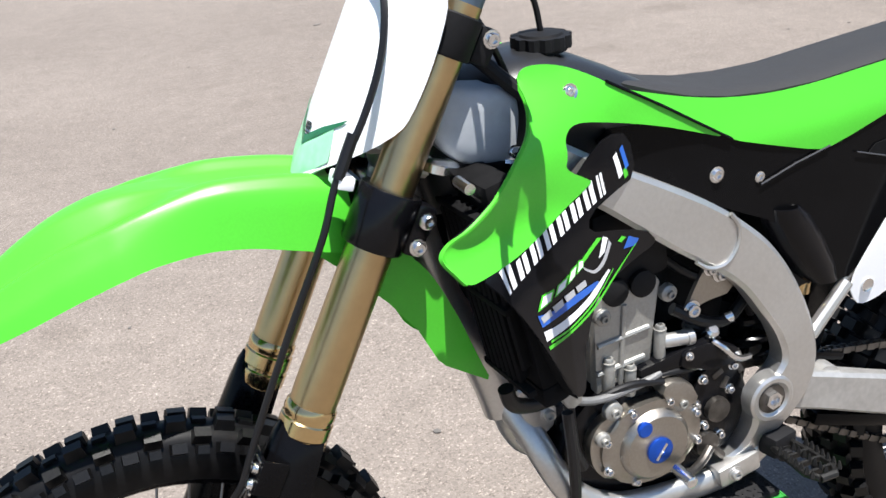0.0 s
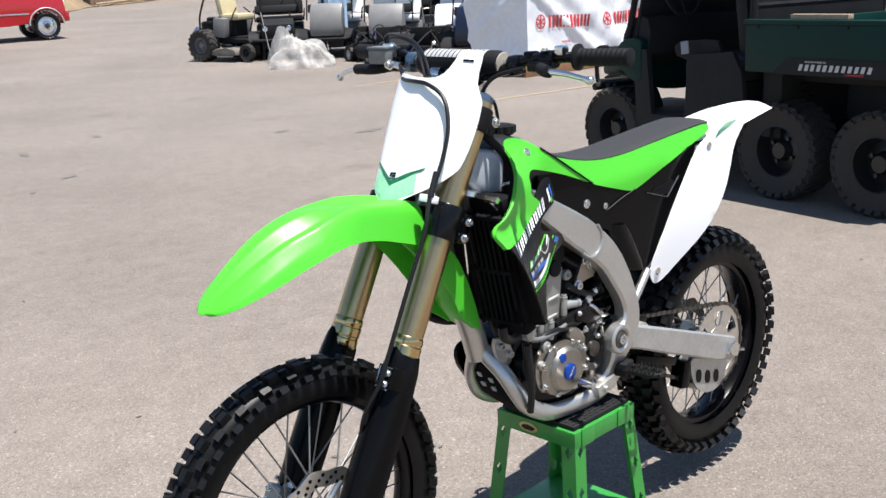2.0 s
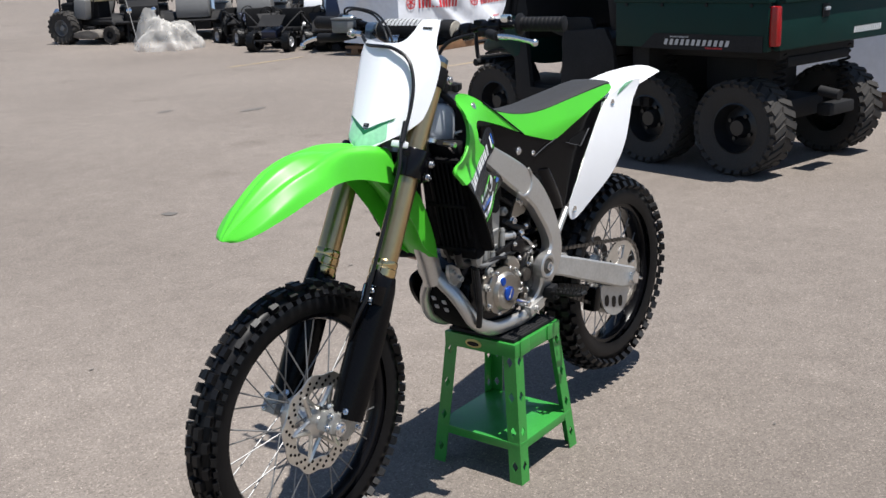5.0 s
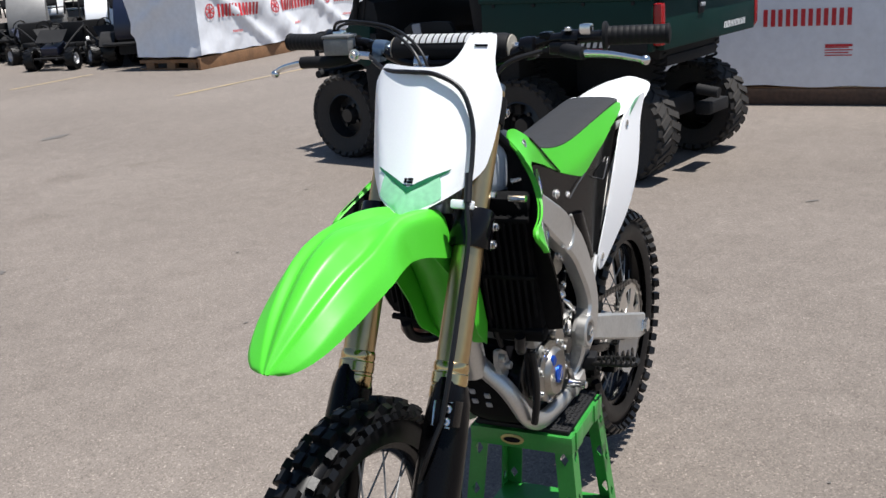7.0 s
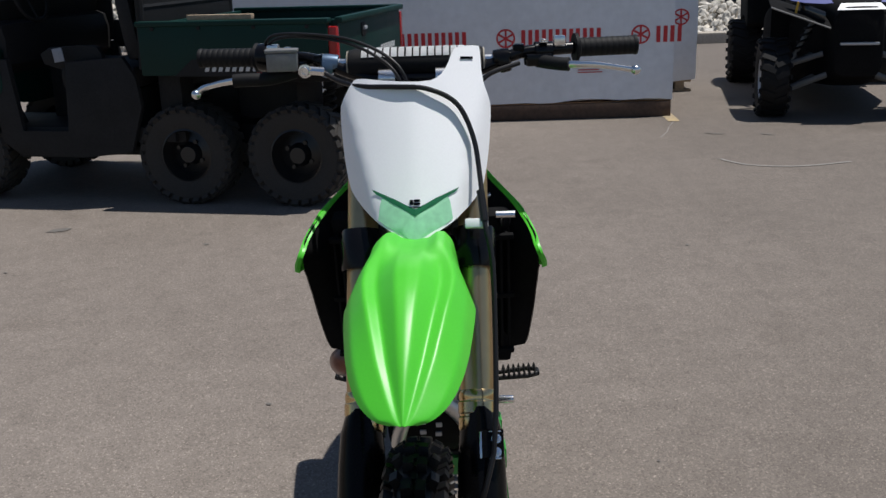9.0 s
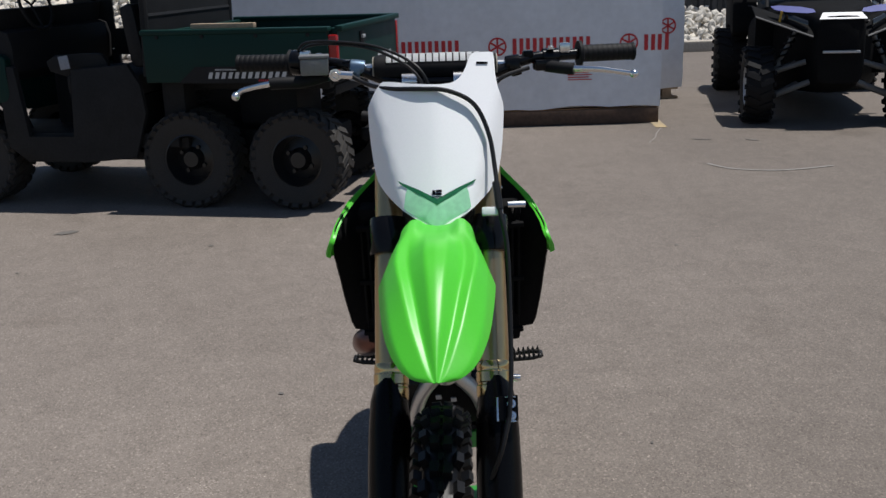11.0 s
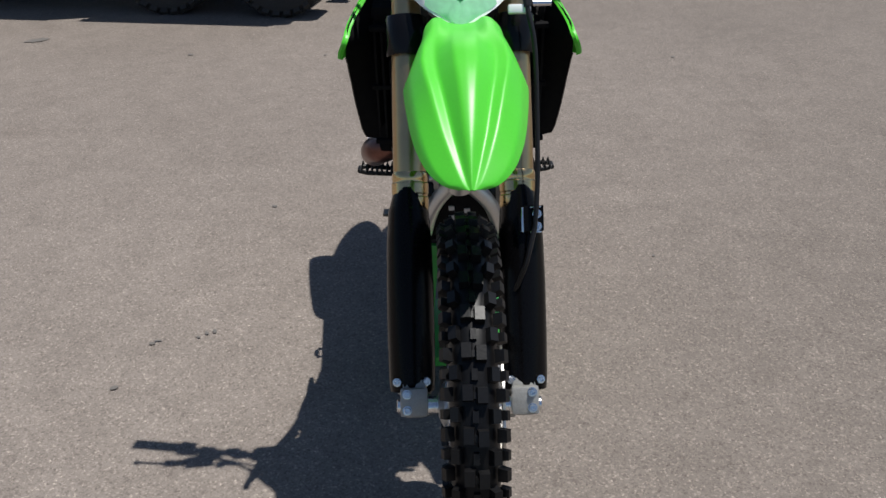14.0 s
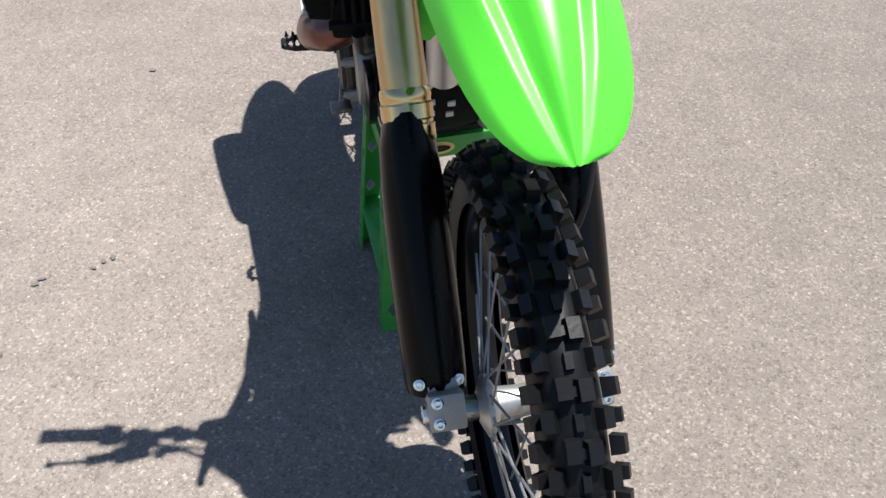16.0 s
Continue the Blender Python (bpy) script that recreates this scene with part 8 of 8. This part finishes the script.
    box(bm, (-0.02, 0, 0.65), (0.30, 0.36, 0.36), None, 0.02)
    part("seat_base", bm, M_UTVBLACK, root)
    # low bare karts on small wheels
    for i, (x, y, a) in enumerate(((-10.9, -13.1, 70), (-11.2, -12.0, 62), (-11.2, -14.0, 75), (-10.6, -12.3, 20), (-11.6, -13.2, 110))):
        root = thing("kart_frame", "low black kart chassis with small black wheels", "kart", (0, 0, 0), "kart frames")
        root.matrix_world = pose(x, y, 0, 0, 0, a) @ Matrix.Scale(0.82, 4)
        for wx in (0.55, -0.55):
            for s in (1, -1):
                off_road_wheel("wheel", root, (wx, s * 0.42, 0.22), 0.22, 0.17, s, 0.11, M_RUBBER, M_SILVERPRINT, 16, 0.02)
        for s in (1, -1):
            bm = bmesh.new()
            tube(bm, catmull([(0.75, s * 0.15, 0.22), (0.4, s * 0.30, 0.25), (-0.4, s * 0.32, 0.26), (-0.75, s * 0.25, 0.30), (-0.70, s * 0.22, 0.75)], 4), 0.022, 8)
            part("frame_rail", bm, M_UTVBLACK, root)
        for xx in (0.7, 0.1, -0.5):
            bm = bmesh.new()
            tube(bm, [(xx, -0.3, 0.25), (xx, 0.3, 0.25)], 0.02, 8)
            part("cross_tube", bm, M_UTVBLACK, root)
        bm = bmesh.new()
        box(bm, (-0.25, 0, 0.42), (0.42, 0.5, 0.10), None, 0.04)
        box(bm, (-0.48, 0, 0.66), (0.10, 0.5, 0.42), None, 0.04)
        part("bucket_seat", bm, M_MATTEBLACK, root)
        bm = bmesh.new()
        box(bm, (0.45, 0, 0.42), (0.42, 0.36, 0.16), Matrix.Rotation(radians(15), 4, "Y"), 0.05)
        part("nose", bm, M_NAVY if i % 2 else M_GLOSSBLACK, root)
        for s in (1, -1):
            bm = bmesh.new()
            tube(bm, catmull([(-0.62, s * 0.30, 0.28), (-0.60, s * 0.30, 0.62), (-0.45, s * 0.28, 0.78), (0.05, s * 0.27, 0.62), (0.50, s * 0.24, 0.40)], 5), 0.018, 8)
            part("roll_cage", bm, M_UTVBLACK, root)
        bm = bmesh.new()
        tube(bm, [(-0.45, -0.28, 0.78), (-0.45, 0.28, 0.78)], 0.018, 8)
        part("cage_bar", bm, M_UTVBLACK, root)
        bm = bmesh.new()
        box(bm, (-0.74, 0, 0.42), (0.24, 0.34, 0.22), None, 0.02)
        lathe(bm, [(0.09, 0), (0.10, 0.02), (0.08, 0.06), (0.02, 0.07)], (-0.74, 0.17, 0.46), (0, 1, 0), 16)
        tube(bm, [(-0.82, -0.1, 0.5), (-0.95, -0.12, 0.5)], 0.05, 10)
        part("engine", bm, M_SILVERPRINT if i % 2 else M_CAST, root, "grey kart engine")
        bm = bmesh.new()
        ring = [V(0.18 + 0.06 * math.sin(a), 0.14 * math.cos(a), 0.78 + 0.13 * math.sin(a)) for a in [2 * math.pi * k / 20 for k in range(20)]]
        tube(bm, ring + ring[:1], 0.012, 6, False)
        tube(bm, [(0.18, 0, 0.78), (0.48, 0, 0.50)], 0.012, 6)
        part("steering", bm, M_MATTEBLACK, root)
        bm = bmesh.new()
        sheet(bm, [[V(0.62 - 0.3 * k / 4, y, 0.55 + 0.22 * k / 4) for y in (-0.28, 0, 0.28)] for k in range(5)], 0.008)
        part("front_panel", bm, (M_UTVBLACK, M_UTVBLACK, M_NAVY, M_UTVBLACK, M_UTVBLACK)[i], root)
    # heap of translucent sheeting
    bm = bmesh.new()
    bmesh.ops.create_icosphere(bm, subdivisions=5, radius=1.0)
    for v in bm.verts:
        p = v.co.copy()
        th = math.atan2(p.y, p.x)
        n = 0.16 * noise.noise(p * 1.8) - 0.34 * abs(noise.noise(V(math.cos(th) * 2.6, math.sin(th) * 2.6, p.z * 0.7))) + 0.03 * noise.noise(p * 7)
        p *= 1 + n
        peak = max(0, p.z) * (1 + 0.9 * math.exp(-((p.x + 0.55) ** 2 + p.y ** 2) / 0.08))
        v.co = V(p.x * 0.72, p.y * 0.5, max(0.0, peak * 0.58 if p.z > 0 else 0.0))
    bag = part("plastic_sheeting", bm, M_BAG, None, angle=80)
    bag.matrix_world = pose(-9.79, -14.55, 0.005, 0, 0, 118)
    tagged(bag, "crumpled heap of clear white plastic sheeting on the asphalt", "sheeting")
    # tall thin posts beside the carts
    for x, y in ((-10.33, -16.57), (-11.43, -15.94)):
        bm = bmesh.new()
        tube(bm, [(x, y, rise(x, y)), (x - 0.03, y, 2.1)], 0.026, 8)
        tagged(part("steel_post", bm, M_UTVBLACK, None), "thin black steel post standing on the asphalt", "post", "posts")
    for a, b in (((-11.40, -15.88, 0.80), (-10.93, -15.13, rise(-10.93, -15.13))), ((-10.30, -16.52, 1.05), (-10.14, -16.01, rise(-10.14, -16.01)))):
        bm = bmesh.new()
        tube(bm, [a, b], 0.009, 6)
        tagged(part("prop_rod", bm, M_GREYBODY, None), "slim silver rod leaning from a post to the ground", "rod", "rods")


build_machines()


# ---- pickup truck ----
def build_truck():
    root = thing("pickup_truck", "red pickup truck with bright alloy wheels", "truck")
    z = rise(-11.2, -28)
    root.matrix_world = pose(-9.1, -28.62, z, 0, 0, 171)
    for x in (1.55, -1.75):
        for s in (1, -1):
            off_road_wheel("wheel", root, (x, s * 0.80, 0.37), 0.37, 0.25, s, 0.25, M_RUBBER, M_CHROME, 24, 0.02)
    bm = bmesh.new()
    prism(bm, [(2.06, 0.42), (2.10, 0.75), (2.06, 1.12), (1.92, 1.24), (1.10, 1.32), (-2.6, 1.28), (-2.68, 0.55), (-2.2, 0.45), (-2.17, 0.62), (-2.0, 0.80), (-1.75, 0.85), (-1.5, 0.80), (-1.33, 0.62), (-1.30, 0.42), (1.10, 0.40), (1.13, 0.62), (1.30, 0.80), (1.55, 0.85), (1.80, 0.80), (1.95, 0.62), (1.97, 0.42)], -0.93, 0.93, 1, 0.04)
    part("body", bm, M_TRUCKRED, root, "red painted body")
    bm = bmesh.new()
    prism(bm, [(1.15, 1.30), (0.45, 1.92), (-1.0, 1.94), (-1.25, 1.28)], -0.80, 0.80, 1, 0.05)
    part("cab", bm, M_TRUCKRED, root)
    bm = bmesh.new()
    prism(bm, [(0.95, 1.36), (0.38, 1.84), (-0.95, 1.86), (-1.08, 1.36)], -0.805, 0.805, 0)
    part("side_window", bm, M_GLASS, root)
    for s in (1, -1):
        bm = bmesh.new()
        box(bm, (2.04, s * 0.72, 1.02), (0.12, 0.38, 0.20), None, 0.03)
        part("headlamp", bm, M_LETTER, root)
        bm = bmesh.new()
        box(bm, (0, s * 0.935, 0.72), (2.2, 0.012, 0.04), None, 0.004)
        part("side_trim", bm, M_CHROME, root)
        bm = bmesh.new()
        arc = [V(1.55 + 0.47 * math.cos(radians(a)), s * 0.935, 0.40 + 0.47 * math.sin(radians(a))) for a in range(0, 181, 15)]
        tube(bm, arc, 0.018, 6)
        part("arch_trim", bm, M_SILVERPRINT, root)
    bm = bmesh.new()
    box(bm, (2.12, 0, 0.60), (0.16, 1.84, 0.26), None, 0.05)
    part("bumper", bm, M_TRUCKRED, root)


build_truck()


# ---- banks of rock and grass, markings ----
def build_banks():
    rng = random.Random(5)
    shapes = []
    for k in range(6):
        b = bmesh.new()
        bmesh.ops.create_icosphere(b, subdivisions=1, radius=1.0)
        for v in b.verts:
            q = v.co.normalized()
            cut = max(abs(q.x + 0.3 * math.sin(k)), abs(q.y), abs(q.z + 0.2 * math.cos(k)))
            v.co = q * (0.72 + 0.35 * noise.noise(q * 1.3 + V(k * 3.1, 0, 0)) + 0.10 * noise.noise(q * 4 + V(k, 2, 0))) / (0.6 + 0.4 * cut)
        shapes.append(([v.co.copy() for v in b.verts], [[v.index for v in f.verts] for f in b.faces]))
        b.free()
    verts, faces = [], []
    for i in range(9000):
        y = rng.uniform(-20, 14)
        d = rng.random() ** 1.4 * 4.2
        low = min(1.0, max(0.0, (y - 1.0) / 3.0))
        if low > 0.5 and d > 1.9:
            continue
        foot = -16.2 - 0.02 * (y + 5) - (2.5 if y < -13 else 0) + 1.55 * low
        x = foot - d * 1.5 + rng.uniform(-0.2, 0.2)
        z = d * (0.62 - 0.36 * low) + rng.uniform(-0.05, 0.10)
        r = rng.uniform(0.05, 0.13) * (1.35 if rng.random() < 0.15 else 1.0)
        vs, fs = shapes[i % 6]
        m = pose(x, y, z, rng.uniform(0, 360), rng.uniform(0, 360), rng.uniform(0, 360)) @ Matrix.Diagonal((r * rng.uniform(0.8, 1.5), r, r * rng.uniform(0.6, 1), 1))
        n = len(verts)
        verts += [m @ v for v in vs]
        faces += [[a + n for a in f] for f in fs]
    me = bpy.data.meshes.new("rock_bank")
    me.from_pydata(verts, [], faces)
    me.materials.append(M_ROCK)
    tagged(new("rock_bank", me), "bank of pale broken limestone rock", "rocks", kind="stuff")
    bm = bmesh.new()
    rows = [[V(-16.6 - d * 1.5 - (2.5 if y < -13 else 0) + 1.55 * min(1.0, max(0.0, (y - 1.0) / 3.0)), y, d * (0.62 - 0.36 * min(1.0, max(0.0, (y - 1.0) / 3.0))) - 0.12) for d in np.linspace(0, 5.5, 8)] for y in np.linspace(-26, 26, 60)]
    sheet(bm, rows, 0.05)
    tagged(part("rock_slope", bm, M_ROCK, None), "earth slope under the broken rock", "slope", kind="structure")
    bm = bmesh.new()
    box(bm, (-14.45, 9.2, 0.08), (0.30, 14.0, 0.17), None, 0.02)
    tagged(part("kerb", bm, pbr("pale_concrete", (0.36, 0.32, 0.27), 0.9, var=0.2, scale=3, bump=0.3, grain=30), None), "pale concrete kerb at the foot of the rubble", "kerb", kind="structure")
    fence = thing("dark_fence", "dark grey corrugated metal fence behind the rubble", "fence", (-17.6, 0, 0))
    steel = pbr("dark_sheet_metal", (0.035, 0.036, 0.04), 0.55, var=0.25, scale=2)
    for k in range(9):
        bm = bmesh.new()
        rows = [[V(0.03 * (1 if (m // 2) % 2 else -1), 4.9 + 1.2 * k + 0.12 * m / 2 - 0.6 + 0.02 * (m % 2), z) for z in (0.0, 2.6)] for m in range(20)]
        sheet(bm, rows, 0.004)
        part("sheet_panel", bm, steel, fence, angle=20)
    # dry grass verge and a weathered brown board wall along the far edge of the lot
    foot = catmull([(-2, -46, 0), (-10, -43.6, 0), (-15.5, -43.2, 0), (-18.0, -42.9, 0), (-20.4, -45.6, 0), (-25.1, -48.3, 0), (-42.6, -66, 0), (-60, -80, 0)], 6)
    bm = bmesh.new()
    rows = [[p + V(-0.35, -0.94, 0) * d + V(0, 0, min(1.6, rise(p.x, p.y)) - 0.06 + 0.24 * d + 0.25 * noise.noise(V(p.x * 0.4, d * 0.6, 1)) * min(1, d)) for d in np.linspace(0, 30, 26)] for p in foot]
    sheet(bm, rows, 0.1)
    tagged(part("grass_bank", bm, M_GRASS, None, angle=80), "dry brown grass bank beyond the lot", "bank", kind="structure")
    boards = thing("board_wall", "weathered brown timber board wall beyond the verge", "wall")
    timber = pbr("weathered_brown_board", (0.27, 0.185, 0.125), 0.9, var=0.3, scale=0.7, bump=0.3, grain=14)
    a, b = V(-20.5, -45.75, 0.95), V(-29.8, -51.2, 1.15)
    turn = math.degrees(math.atan2(b.y - a.y, b.x - a.x))
    bm = bmesh.new()
    box(bm, (0, 0, 1.6), (0.285, 0.04, 3.2), None, 0.008)
    first = part("board", bm, timber, boards)
    for k in range(36):
        m = Matrix.Translation(a.lerp(b, k / 35)) @ pose(0, 0.02 * (k % 2), 0, 0, 0, turn)
        if k == 0:
            first.matrix_basis = m
        else:
            shared("board", first.data, boards, m)
    # pale rail along the foot of the wall
    bm = bmesh.new()
    tube(bm, [(-20.5, -45.35, 1.22), (-29.8, -50.8, 1.62)], 0.05, 8)
    rail = tagged(part("pale_rail", bm, M_PALEWOOD, None), "pale horizontal rail in front of the board wall", "rail")
    for k in range(5):
        bm = bmesh.new()
        p = V(-20.5, -45.35, 1.22).lerp(V(-29.8, -50.8, 1.62), 0.02 + 0.24 * k)
        tube(bm, [p, p - V(0, 0, 0.9)], 0.04, 6)
        part("rail_post", bm, M_PALEWOOD, rail)


build_banks()


def ground_mark(name, pts, width, material, label, z=0.004):
    bm = bmesh.new()
    pts = [V(*p, 0) for p in pts]
    rows = []
    for i, p in enumerate(pts):
        d = (pts[min(i + 1, len(pts) - 1)] - pts[max(i - 1, 0)]).normalized()
        n = V(-d.y, d.x, 0)
        w = width * (0.8 + 0.4 * abs(noise.noise(p * 2.0)))
        rows.append([p + n * w / 2 + V(0, 0, z), p - n * w / 2 + V(0, 0, z)])
    skin(bm, [[bm.verts.new(q) for q in r] for r in rows], False, False)
    tagged(part(name, bm, material, None), label, "marking", kind="structure")


def build_marks():
    ground_mark("paint_line_1", [(-7.6 - 0.45 * k, -7.49 + 0.03 * k) for k in range(16)], 0.08, M_YELLOW, "worn yellow parking line")
    ground_mark("paint_line_2", [(-8.05 - 0.20 * k, -10.79 - 0.004 * k) for k in range(9)], 0.08, M_YELLOW, "worn yellow parking line")
    ground_mark("paint_line_3", [(-6.98 - 0.3 * k, 1.90 + 0.004 * k) for k in range(9)], 0.12, M_YELLOW, "worn yellow parking line")
    ground_mark("pale_scratch", [(-6.95, 1.89), (-6.7, 1.80), (-6.45, 1.74), (-6.2, 1.64)], 0.009, M_CHALK, "thin pale scratch on the asphalt")
    arc = catmull([(-5.25, 1.90, 0), (-5.03, 2.03, 0), (-4.93, 2.28, 0), (-4.95, 2.50, 0), (-5.03, 2.76, 0)], 6)
    ground_mark("chalk_arc", [(p.x, p.y) for p in arc], 0.030, M_CHALK, "pale curved scrape on the asphalt")
    rng = random.Random(3)
    spots = [(-5.03, -6.80, 0.17, 0.07), (-4.52, -7.64, 0.11, 0.05), (-3.18, -9.30, 0.10, 0.05), (-2.13, -8.70, 0.16, 0.05), (-1.83, -7.00, 0.09, 0.04), (-1.33, -6.55, 0.04, 0.02), (-3.70, -2.366, 0.075, 0.05), (-1.53, -3.61, 0.06, 0.05), (-3.30, -1.381, 0.018, 0.015), (-3.9, 0.203, 0.05, 0.012), (-6.9, -3.9, 0.28, 0.1), (-6.3, 2.1, 0.09, 0.02), (-6.2, 2.5, 0.07, 0.02), (-0.28, -0.69, 0.012, 0.006), (-0.22, -0.853, 0.010, 0.008), (-0.235, -0.84, 0.012, 0.005), (-0.25, -0.73, 0.008, 0.005), (-0.27, -0.71, 0.010, 0.006), (0.0, -0.9, 0.012, 0.01)]
    for i in range(46):
        spots.append((rng.uniform(-6, 1.5), rng.uniform(-6, 3), rng.uniform(0.006, 0.018), rng.uniform(0.005, 0.012)))
    for i, (x, y, a, b) in enumerate(spots):
        bm = bmesh.new()
        t = rng.uniform(0, 3)
        ring = [bm.verts.new((x + math.cos(t) * a * math.cos(k) * q - math.sin(t) * b * math.sin(k) * q, y + math.sin(t) * a * math.cos(k) * q + math.cos(t) * b * math.sin(k) * q, 0.004)) for k, q in ((2 * math.pi * j / 18, rng.uniform(0.7, 1.1)) for j in range(18))]
        bm.faces.new(ring)
        tagged(part("ground_stain", bm, M_STAIN, None), "small dark stain on the asphalt", "stain", kind="structure")


build_marks()
